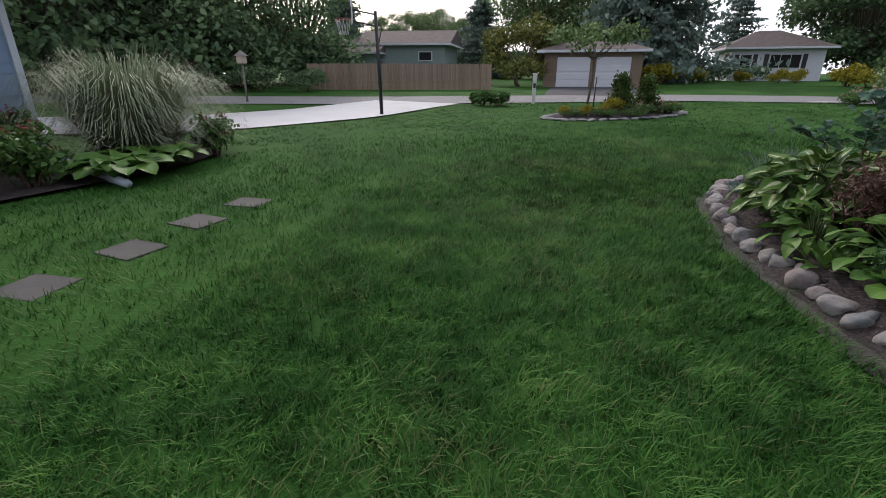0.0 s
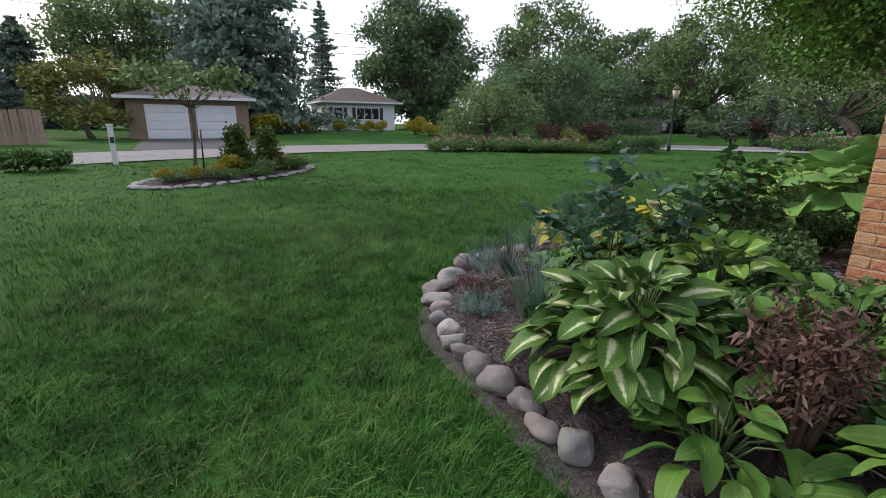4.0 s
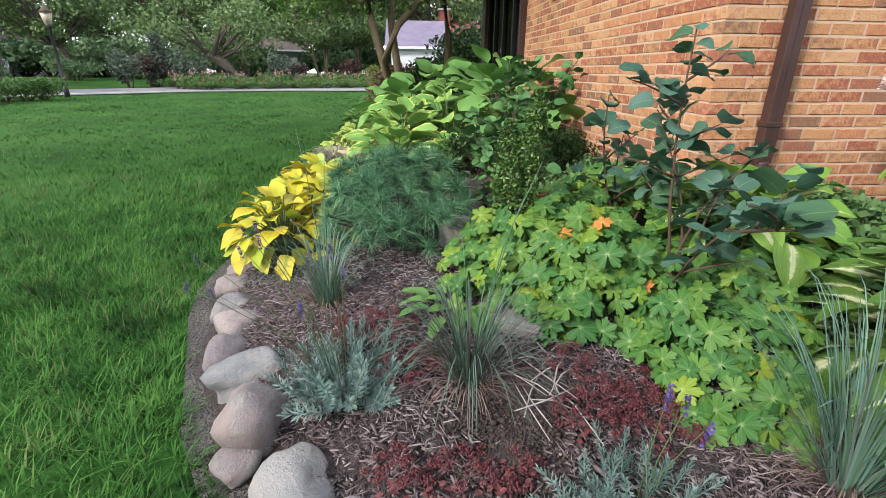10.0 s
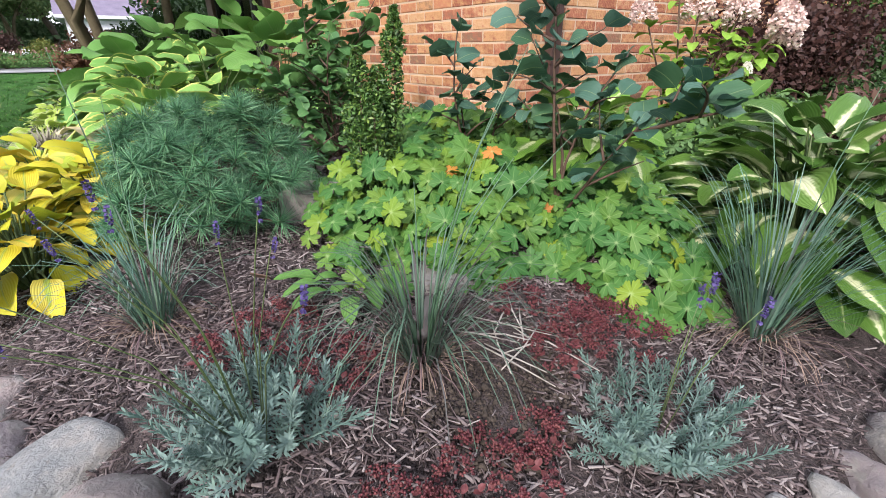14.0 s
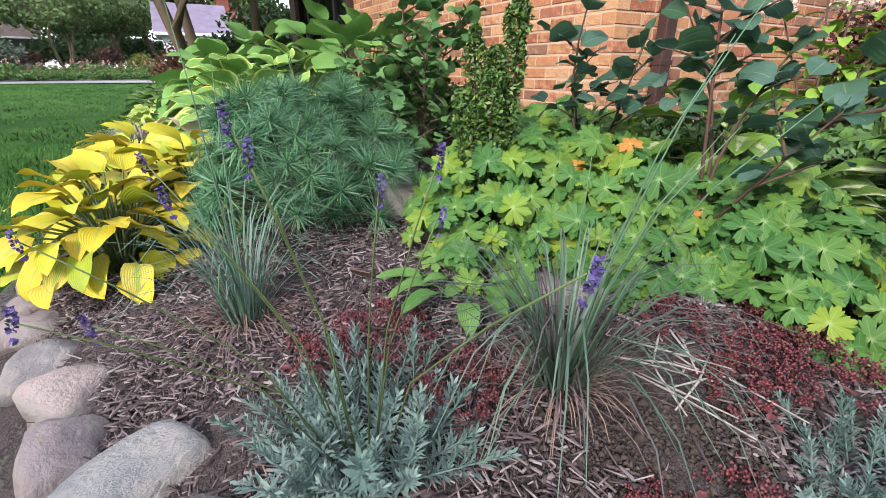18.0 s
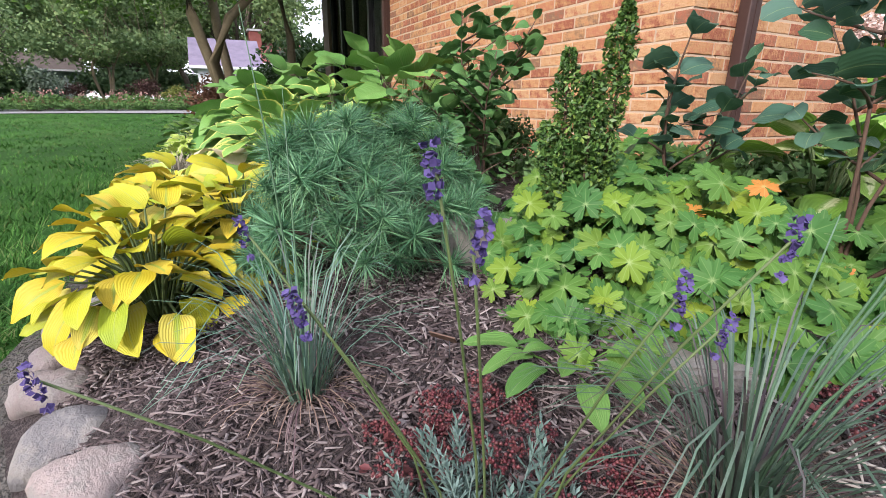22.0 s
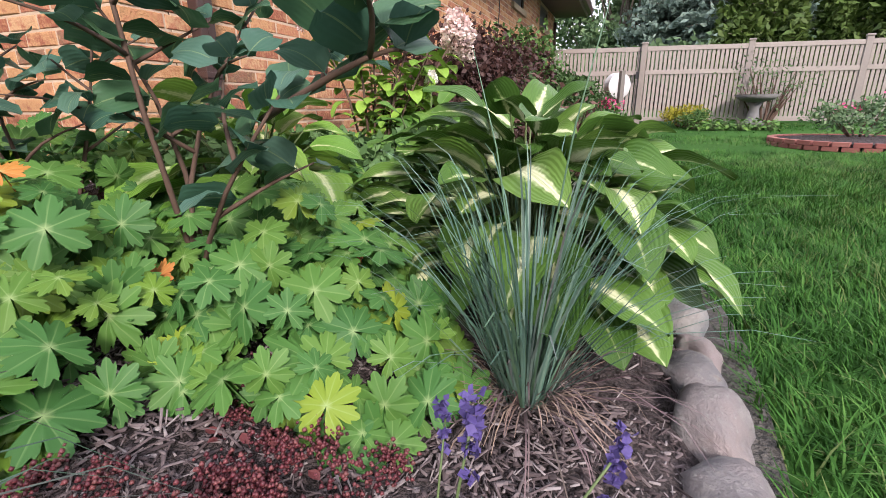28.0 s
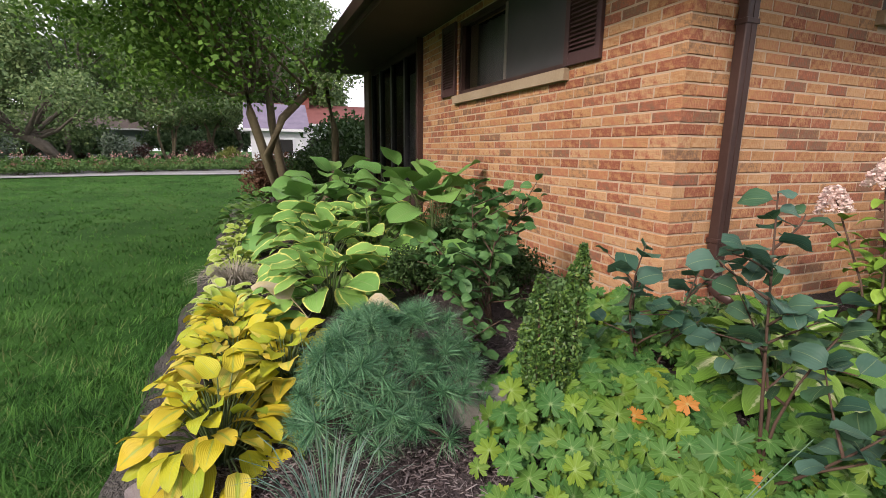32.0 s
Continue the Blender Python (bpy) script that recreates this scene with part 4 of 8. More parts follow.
# glazed bay under the eave
bay = thing("window_5", 4.5, -0.06, 0.5, "tall dark glazed bay with bronze posts under the eave", "window", kind="structure")
for nm, bm, mt in (("kick_panel", box(0.0, -0.05, 0.0, 2.85, 0.02, 0.35, 0.004), G["brown"]), ("head", box(0.0, -0.05, 2.36, 2.85, 0.02, 2.48, 0.004), G["brown"])):
    part(nm, bm, mt, bay)
for i, u in enumerate((0.0, 0.72, 1.44, 2.16, 2.77)):
    part("post", box(u, -0.06, 0.35, u + 0.08, 0.03, 2.36, 0.004), G["steel"], bay)
    if u < 2.7:
        g = part("pane", box(u + 0.08, -0.02, 0.35, (0.72, 1.44, 2.16, 2.77)[i], -0.012, 2.36), G["glass"], bay)
        g.visible_shadow = False
part("curtain", box(0.1, -0.7, 0.0, 2.7, -0.68, 2.4), G["curtain"], bay, "grey curtain behind the glass")


# ---- trees and shrubs, built once each and copied ----
def limb(a, b, r0, r1, bend, rnd, n=5):
    a, b = np.array(a, float), np.array(b, float)
    pts, rad = [], []
    off = rnd.normal(size=3) * bend
    for i in range(n):
        u = i / (n - 1)
        pts.append(tuple(a + (b - a) * u + off * math.sin(u * math.pi)))
        rad.append(r0 + (r1 - r0) * u)
    return tube_arrays(pts, rad, 7)


def broadleaf(name, label, seed, height, spread, trunk, radius, leaves, size, crown, bark, lumps=22, stems=1, droop=0.0, open_low=0.35, clear=None):
    """A tree with tapered stems, forked limbs and a crown of many small leaves in uneven lumps. clear: no crown beyond this y."""
    rnd = np.random.default_rng(seed)
    t = thing(name, 0, 0, 0, label, "tree", "broadleaf trees")
    wood, tips = [], []
    for s in range(stems):
        w = 2 * math.pi * s / stems + rnd.uniform(0, 0.6)
        lean = (0.10 if stems == 1 else 0.22) * spread
        foot = (0.0 if stems == 1 else radius * 0.9)
        top = (math.cos(w) * lean * 0.45, math.sin(w) * lean * 0.45, trunk * rnd.uniform(0.9, 1.15))
        wood.append(limb((math.cos(w) * foot, math.sin(w) * foot, -0.25), top, radius / math.sqrt(stems) * 1.15, radius / math.sqrt(stems) * 0.75, 0.06 * spread, rnd))
        tips.append(top)
    cz = (height + trunk * open_low) / 2 + trunk * 0.3
    centres = []
    while len(centres) < lumps:
        p = rnd.normal(size=3)
        p /= np.linalg.norm(p)
        rr = rnd.uniform(0.45, 1.0) ** 0.5
        c = np.array([p[0] * spread * 0.5 * rr, p[1] * spread * 0.5 * rr, cz + p[2] * (height - cz) * rr])
        if clear is not None and c[1] < clear:
            continue
        if c[2] > trunk * (0.75 if stems == 1 else 0.95):
            centres.append(c)
    for c in centres:
        a = np.array(tips[int(rnd.integers(len(tips)))])
        if stems > 1:
            a = min((np.array(p) for p in tips), key=lambda p: np.linalg.norm(p - c))
        wood.append(limb(a * (1, 1, 0.92), c, radius * 0.42 / math.sqrt(stems), radius * 0.05, 0.05 * spread, rnd))
    part("trunk", joined(wood), bark, t)
    pts, sz = [], []
    per = leaves // lumps
    for c in centres:
        rl = spread * rnd.uniform(0.13, 0.24)
        p = rnd.normal(size=(per, 3))
        p /= np.linalg.norm(p, axis=1)[:, None]
        p *= (rl * rnd.uniform(0.35, 1.1, size=(per, 1)))
        p[:, 2] *= 0.62
        p[:, 2] -= droop * np.hypot(p[:, 0], p[:, 1])
        pts.append(c + p)
        sz.append(size * rnd.uniform(0.6, 1.3, size=per))
    v, f = cards(np.vstack(pts), np.concatenate(sz), rnd, 0.8)
    part("crown", big_mesh("crown", v, f, smooth=False), crown, t)
    return t


def conifer(name, label, seed, height, spread, whorls, per, crown, bark, size=0.3, bare=0.08, ragged=0.25, flat=1.0):
    """A conifer: a straight stem with drooping boughs in whorls, each a row of needle sprays."""
    rnd = np.random.default_rng(seed)
    t = thing(name, 0, 0, 0, label, "tree", "conifers")
    wood, pts, sz = [limb((0, 0, -0.2), (0, 0, height), height * 0.018 + 0.05, 0.02, 0.02, rnd)], [], []
    for i in range(whorls):
        u = bare + (1 - bare) * i / whorls
        z = height * u
        reach = spread / 2 * (1 - u) ** 0.75 * rnd.uniform(1 - ragged, 1 + ragged) + 0.12
        for j in range(per):
            w = rnd.uniform(0, 2 * math.pi)
            rr = reach * rnd.uniform(0.7, 1.1)
            tip = (math.cos(w) * rr, math.sin(w) * rr, z - rr * rnd.uniform(0.05, 0.3))
            if j % 3 == 0:
                wood.append(limb((0, 0, z), tip, 0.03 + 0.01 * rr, 0.008, 0.03, rnd, 3))
            m = int(5 + rr * 5)
            q = np.linspace(0.25, 1.0, m)[:, None] * np.array([tip[0], tip[1], tip[2] - z]) + np.array([0, 0, z])
            q[:, 2] += 0.10 * rr * np.linspace(0, 1, m) ** 3
            q = np.repeat(q, 3, 0) + rnd.normal(size=(m * 3, 3)) * (0.05 + 0.085 * rr) * np.array([1, 1, flat])
            pts.append(q)
            sz.append(size * rnd.uniform(0.6, 1.3, size=len(q)))
    part("trunk", joined(wood), bark, t)
    v, f = cards(np.vstack(pts), np.concatenate(sz), rnd, 0.5, 0.7)
    part("crown", big_mesh("crown", v, f, smooth=False), crown, t)
    return t


def bush(name, label, seed, wide, tall, leaves, size, crown, lumps=9, flower=None, flowers=0, flower_size=0.08, category="shrub", group="shrubs", aspect=1.0, narrow=1.0):
    """A shrub: short stems and an uneven mass of small leaves, with flower clusters where it has them."""
    rnd = np.random.default_rng(seed)
    t = thing(name, 0, 0, 0, label, category, group)
    wood, pts, sz, tops = [], [], [], []
    per = leaves // lumps
    for i in range(lumps):
        w, r = rnd.uniform(0, 2 * math.pi), wide * 0.33 * math.sqrt(rnd.uniform(0.05, 1))
        c = np.array([math.cos(w) * r, math.sin(w) * r * narrow, tall * rnd.uniform(0.36, 0.76)])
        wood.append(limb((c[0] * 0.15, c[1] * 0.15, -0.05), c, 0.012 + 0.01 * tall, 0.004, 0.02, rnd, 4))
        p = rnd.normal(size=(per, 3))
        p /= np.linalg.norm(p, axis=1)[:, None]
        p *= rnd.uniform(0.4, 1.08, size=(per, 1)) * np.array([wide * 0.24, wide * 0.24 * narrow, tall * 0.28])
        pts.append(c + p)
        tops.append(c + p[p[:, 2] > tall * 0.13])
        sz.append(size * rnd.uniform(0.6, 1.3, size=per))
    part("woody_base", joined(wood), G["twig"], t, kind="stuff")
    v, f = cards(np.vstack(pts), np.concatenate(sz), rnd, 0.7, aspect)
    v[:, 2] = np.maximum(v[:, 2], 0.0)
    part("foliage", big_mesh("foliage", v, f, smooth=False), crown, t, kind="stuff")
    if flower is not None:
        tp = np.vstack(tops)
        pick = tp[rnd.integers(len(tp), size=flowers)]
        q = np.repeat(pick, 10, 0) + rnd.normal(size=(flowers * 10, 3)) * flower_size * 0.45 + np.array([0, 0, flower_size * 0.5])
        v, f = cards(q, np.full(len(q), flower_size * 0.6), rnd, 1.0)
        part("flower_mass", big_mesh("flower_mass", v, f, smooth=False), flower, t, kind="stuff")
    return t


def put(proto, spots, lift=0.0):
    """Copies of a prototype at (x, y, scale, turn); the prototype itself takes the first spot."""
    for i, (x, y, s, r) in enumerate(spots):
        m = pose(x, y, gz(x, y) + lift, 0, 0, r)
        if i:
            ob = copy_thing(proto, m)
        else:
            ob = proto
            ob.matrix_basis = m
        ob.scale = (s, s, s)


MAPLE_X, MAPLE_Y = 6.7, 1.5


def polar(angle, dist):
    """A place at a compass angle (degrees from +x) and a distance from the bed's corner."""
    return -2.8 + dist * math.cos(radians(angle)), 0.8 + dist * math.sin(radians(angle))


# the maple in the front bed, several stems and a wide crown
maple = broadleaf("maple_tree", "multi-stemmed maple with smooth olive bark in the front bed", 5, 6.6, 7.0, 2.2, 0.15, 90000, 0.085, C["maple"], G["smoothbark"], 64, 4, 0.35, 0.55, 0.35)
put(maple, [(MAPLE_X, MAPLE_Y, 1.0, 0)], 0.3)

oak = broadleaf("shade_tree", "tall dull-green shade tree across the street", 11, 13, 10.5, 3.2, 0.3, 14000, 0.345, C["oak"], G["bark"], 46)
put(oak, [(*polar(33, 44), 0.74, 0), (*polar(24, 52), 0.92, 70), (*polar(41, 60), 0.86, 130), (*polar(50, 62), 1.18, 15), (*polar(45.5, 66), 0.84, 75), (*polar(17, 48), 0.9, 200), (*polar(9, 56), 1.0, 260), (*polar(3, 60), 1.1, 300), (*polar(97, 57), 1.05, 90), (*polar(112, 70), 0.66, 40), (*polar(109.5, 74), 0.72, 190), (*polar(107, 70), 0.62, 310), (*polar(115, 72), 0.64, 130), (*polar(-3, 48), 1.1, 150), (*polar(29, 70), 0.9, 110), (*polar(93.5, 60), 1.0, 230)])
elm = broadleaf("dark_tree", "tall dense dark-green shade tree", 12, 14, 11, 1.6, 0.34, 18500, 0.41, C["dark"], G["bark"], 48, 1, 0.1, 0.0)
put(elm, [(*polar(66, 58), 1.08, 20), (*polar(63.5, 64), 1.0, 250), (*polar(21, 75), 1.0, 0), (*polar(36.5, 70), 0.86, 60), (*polar(54, 84), 0.8, 120), (*polar(90, 70), 0.5, 200), (*polar(14, 72), 1.1, 280), (*polar(6, 78), 1.1, 310), (*polar(143, 48), 1.2, 200), (*polar(-5, 70), 1.1, 20), (*polar(-100, 40), 0.9, 10), (*polar(-88, 38), 0.95, 50), (*polar(-112, 40), 1.0, 100), (*polar(-124, 36), 0.9, 160)])
wood_tree = broadleaf("wood_tree", "tall shade tree in the dim wood beyond the drive", 19, 13, 11.5, 1.4, 0.3, 12000, 0.36, C["woods"], G["bark"], 54, 1, 0.1, 0.0)
put(wood_tree, [(*polar(128, 42), 1.0, 10), (*polar(134, 36), 1.0, 80), (*polar(140, 33), 1.0, 140), (*polar(147, 31), 1.05, 30), (*polar(155, 30), 1.05, 250), (*polar(164, 32), 1.05, 120)])
birch = broadleaf("slender_tree", "slender multi-stemmed tree with pale bark", 13, 8.5, 6.0, 2.6, 0.16, 7000, 0.26, C["oak"], G["smoothbark"], 22, 3)
put(birch, [(*polar(5.5, 40), 1.0, 0), (*polar(9.5, 37), 0.9, 100), (*polar(62, 88), 1.8, 40)])
apple = broadleaf("apple_tree", "spreading old fruit tree with a thick trunk", 14, 5.2, 7.5, 1.7, 0.36, 8000, 0.19, C["oak"], G["bark"], 20, 1, 0.2)
put(apple, [(*polar(20.5, 35), 1.0, 0)])
turning = broadleaf("turning_tree", "round tree with leaves turning yellow and rust", 15, 4.6, 5.4, 0.9, 0.16, 6000, 0.24, C["yellowgreen"], G["bark"], 30, 1, 0.1, 0.1)
put(turning, [(*polar(100.5, 32), 1.0, 0)])
weeping = broadleaf("weeping_tree", "low weeping tree with drooping green branches", 16, 3.3, 5.6, 1.3, 0.2, 11000, 0.16, C["oak"], G["bark"], 26, 1, 0.75, 0.1)
put(weeping, [(*polar(56.5, 25), 1.0, 0)])
dogwood = broadleaf("layered_tree", "dense dark-green rounded tree", 17, 5.6, 7.0, 1.0, 0.24, 11000, 0.20, C["dark"], G["bark"], 26, 1, 0.2, 0.1)
put(dogwood, [(*polar(49.5, 30), 1.0, 0), (*polar(53, 37), 0.98, 140), (*polar(45, 36), 0.95, 60)])
fir = conifer("spruce_tree", "broad blue-green spruce in front of a garage", 21, 14.5, 12.5, 34, 13, C["spruce"], G["bark"], 0.50, 0.04, 0.3, 0.35)
put(fir, [(*polar(85.5, 43), 1.25, 0), (*polar(-100, 31), 0.8, 40), (*polar(-108, 33), 0.85, 150), (*polar(-93, 33), 0.75, 260), (*polar(104.3, 58), 0.68, 200), (*polar(121, 56), 0.7, 20)])
pine_far = conifer("pine_tree", "tall ragged pine against the sky", 22, 17, 6.0, 26, 7, C["spruce"], G["bark"], 0.5, 0.25, 0.5, 0.4)
put(pine_far, [(*polar(76.5, 66), 0.95, 0)])
arbor = conifer("arborvitae_tree", "narrow light-green arborvitae behind the fence", 23, 6.4, 1.9, 46, 7, C["arbor"], G["bark"], 0.30, 0.02, 0.12)
put(arbor, [(*polar(-97.5, 19), 1.0, 0), (*polar(-101, 19.5), 1.05, 50), (*polar(-105.5, 20), 0.95, 100), (*polar(-109, 20), 1.05, 150), (*polar(-113, 20.5), 1.0, 190), (*polar(-117, 21), 1.0, 230)])

# small shrubs and flower borders beyond the lawn
golden = bush("golden_shrub", "golden-yellow rounded shrub across the street", 31, 2.2, 1.2, 1500, 0.16, C["gold"])
put(golden, [(*polar(79.5, 40), 1.0, 0), (*polar(71.5, 43), 0.9, 40), (*polar(70, 44), 0.9, 80), (*polar(65.5, 38), 1.2, 120), (*polar(63.8, 36), 0.9, 200), (*polar(83, 37), 1.3, 10), (*polar(85, 36), 1.2, 60), (*polar(75, 44), 0.8, 300), (*polar(62, 35), 0.9, 20)])
hedge_dark = bush("clipped_yew_hedge", "dark clipped hedge under house windows", 32, 3.2, 1.3, 1500, 0.17, C["dark"])
put(hedge_dark, [(*polar(77.5, 47), 1.0, 0), (*polar(74, 47.5), 1.0, 50), (*polar(79, 46), 0.9, 90), (*polar(43, 33), 1.1, 20), (*polar(39, 38), 1.0, 0), (*polar(32, 42), 1.1, 90), (*polar(27, 45), 1.0, 30), (*polar(130, 26), 1.0, 0), (*polar(136, 27), 1.1, 50), (*polar(142, 28), 1.2, 100), (*polar(148, 27), 1.2, 200), (*polar(124, 30), 1.0, 240)])
thicket = bush("woodland_thicket", "dark green thicket closing the view between far trees", 30, 9.0, 3.6, 3000, 0.5, C["dark"], 22)
put(thicket, [(*polar(a_, d_), s_, 37 * a_) for a_, d_, s_ in ((20, 62, 1.0), (12, 66, 1.0), (3, 64, 1.0), (-6, 60, 1.0), (28, 62, 1.0), (31, 50, 0.7), (33.5, 56, 0.9), (29.5, 57, 1.0), (35, 60, 0.9), (41, 56, 0.9), (48, 60, 1.0), (55, 58, 1.0), (62, 66, 0.9), (84, 62, 0.9), (92, 56, 0.9), (100, 52, 0.9), (108, 60, 1.0), (127, 38, 1.0), (136, 32, 1.0), (146, 29, 1.0), (156, 29, 1.0), (166, 31, 1.0), (16, 52, 0.8), (8, 54, 0.8), (24, 54, 0.8), (-12, 52, 1.0), (-92, 26, 0.9), (-103, 26, 0.9), (-115, 27, 0.9), (-80, 30, 0.9), (117, 58, 0.9))])
barberry = bush("barberry_shrub", "dark purple-red barberry shrub in the street border", 33, 1.6, 1.3, 1500, 0.10, C["purple"])
put(barberry, [(*polar(47.7, 21.5), 1.0, 0), (*polar(42.2, 22), 1.05, 90), (*polar(26.5, 31), 1.2, 30), (*polar(7, 34), 1.2, 200), (*polar(12.5, 35), 1.0, 100)])
spirea = bush("border_shrub", "yellow-green rounded shrub in the street border", 34, 1.5, 1.1, 1400, 0.10, C["yellowgreen"])
put(spirea, [(*polar(45, 21), 1.0, 0), (*polar(4.4, 33), 1.2, 90)])
boxwood = bush("clipped_boxwood", "clipped round green boxwood bush", 35, 1.5, 0.75, 1500, 0.08, C["shrub"])
put(boxwood, [(*polar(38.5, 21.3), 1.0, 0), (*polar(37, 21.6), 1.0, 50), (*polar(35.8, 21.8), 1.0, 80)])
roundbush = bush("round_shrub", "large rounded light-green shrub", 36, 2.0, 1.9, 1800, 0.13, C["grey"])
put(roundbush, [(*polar(28.5, 30), 1.0, 0), (*polar(23.3, 29.5), 1.0, 50), (*polar(14.5, 30), 1.0, 80)])
juniper = conifer("upright_juniper", "upright silvery-green juniper shrub", 24, 2.7, 1.4, 26, 8, C["grey"], G["bark"], 0.16, 0.02, 0.2)
put(juniper, [(*polar(25.7, 31), 1.0, 0)])
perennials = bush("flowering_perennials", "low green perennials with dusty pink flowers", 37, 1.9, 0.6, 1500, 0.09, C["shrub"], 12, C["pink"], 9, 0.13, "flowers", "border flowers")
put(perennials, [(*polar(63 - 2.4 * i, 19.2 + 0.12 * i), 0.9 + 0.1 * (i % 3), 40 * i) for i in range(8)] + [(*polar(24.5 - 3.1 * i, 28.2 + 0.35 * i), 1.2 + 0.15 * (i % 2), 70 * i) for i in range(9)])
lowgreen = bush("low_border_plants", "low dull-green border plants with rusty seedheads", 38, 2.2, 0.55, 1500, 0.10, C["shrub"], 12, C["rust"], 14, 0.12, "plants", "border flowers")
put(lowgreen, [(*polar(52 - 2.2 * i, 20.0 + 0.08 * i), 0.8, 50 * i) for i in range(6)] + [(*polar(22 - 3.0 * i, 27.2 + 0.35 * i), 0.9, 30 * i) for i in range(9)])
daylily = bush("daylily_clump", "clump of arching strap-leaved daylilies", 39, 1.1, 0.6, 700, 0.30, C["shrub"], 8, aspect=0.3, category="plant", group="border flowers")
put(daylily, [(*polar(40.3, 20.4), 1.1, 0), (-7.6, 14.4, 1.0, 40), (-7.0, 14.5, 0.9, 90)])

# the oval bed in the lawn with its young tree
oval = []
for i in range(25):
    w = 2 * math.pi * i / 24
    oval.append((-2.75 + 2.6 * math.cos(w + 0.72) * math.cos(0.72) - 1.05 * math.sin(w + 0.72) * math.sin(0.72), 11.75 + 2.6 * math.cos(w + 0.72) * math.sin(0.72) + 1.05 * math.sin(w + 0.72) * math.cos(0.72)))
ov = [(x, y, gz(x, y) + 0.03) for x, y in oval[:-1]] + [(-2.75, 11.75, gz(-2.75, 11.75) + 0.16)]
tagged(part("oval_bed", poly_mesh("oval_bed", ov, [(i, (i + 1) % 24, 24) for i in range(24)], True), G["mulch"]), "oval bark-covered bed in the lawn", "flower bed", kind="structure")
edging = [rock_mesh("edging_stone", 90 + i, 0.6) for i in range(3)]
pale = stuff_mat("pale_edging_stone", [(0.13, 0.1333, 0.1365), (0.1885, 0.1918, 0.195), (0.247, 0.2503, 0.2535)], 0.85, 6, 60, 0.3, 0.006, "object", 0.5)
for i in range(44):
    w = 2 * math.pi * i / 44
    u = (w + 0.72)
    x, y = -2.75 + 2.65 * math.cos(u) * math.cos(0.72) - 1.1 * math.sin(u) * math.sin(0.72), 11.75 + 2.65 * math.cos(u) * math.sin(0.72) + 1.1 * math.sin(u) * math.cos(0.72)
    s = thing("edging_stone", x, y, gz(x, y) + 0.03, "pale flat stone edging the oval lawn bed", "stone", "oval bed stones", random.uniform(0, 360))
    part("stone", edging[i % 3], pale, s, m=Matrix.Diagonal((0.30, 0.24, 0.16, 1)))
young = broadleaf("young_ornamental_tree", "young tree with a thin stem and flat leafy crown", 18, 2.4, 2.3, 1.55, 0.035, 1500, 0.13, C["oak"], G["bark"], 14, 1, 0.1, 0.7)
put(young, [(-3.75, 11.2, 1.0, 0)], 0.1)
stake = thing("tree_stake", -3.5, 11.3, gz(-3.5, 11.3) + 0.05, "dark metal stake beside the young tree", "stake")
part("stake", tube([(0, 0, -0.1), (0.02, 0, 1.1)], [0.02, 0.02], 6), G["steel"], stake)
dwarf = conifer("dwarf_conifer", "small upright light-green conifer in the oval bed", 25, 1.1, 0.7, 22, 7, C["arbor"], G["bark"], 0.12, 0.02, 0.2)
put(dwarf, [(-2.7, 12.0, 1.0, 0), (-1.9, 12.2, 0.95, 60)], 0.1)
put(copy_thing(perennials, pose(0, 0, 0)), [(-2.2, 11.6, 0.55, 20), (-1.4, 12.4, 0.6, 80)], 0.08)
put(copy_thing(lowgreen, pose(0, 0, 0)), [(-3.2, 10.7, 0.45, 20), (-4.1, 10.5, 0.4, 80), (-2.3, 11.0, 0.4, 150), (-1.2, 12.6, 0.5, 30)], 0.06)
put(copy_thing(golden, pose(0, 0, 0)), [(-2.9, 11.5, 0.4, 20), (-3.7, 10.75, 0.26, 90), (-3.2, 10.95, 0.24, 150), (-4.3, 10.55, 0.24, 200)], 0.08)


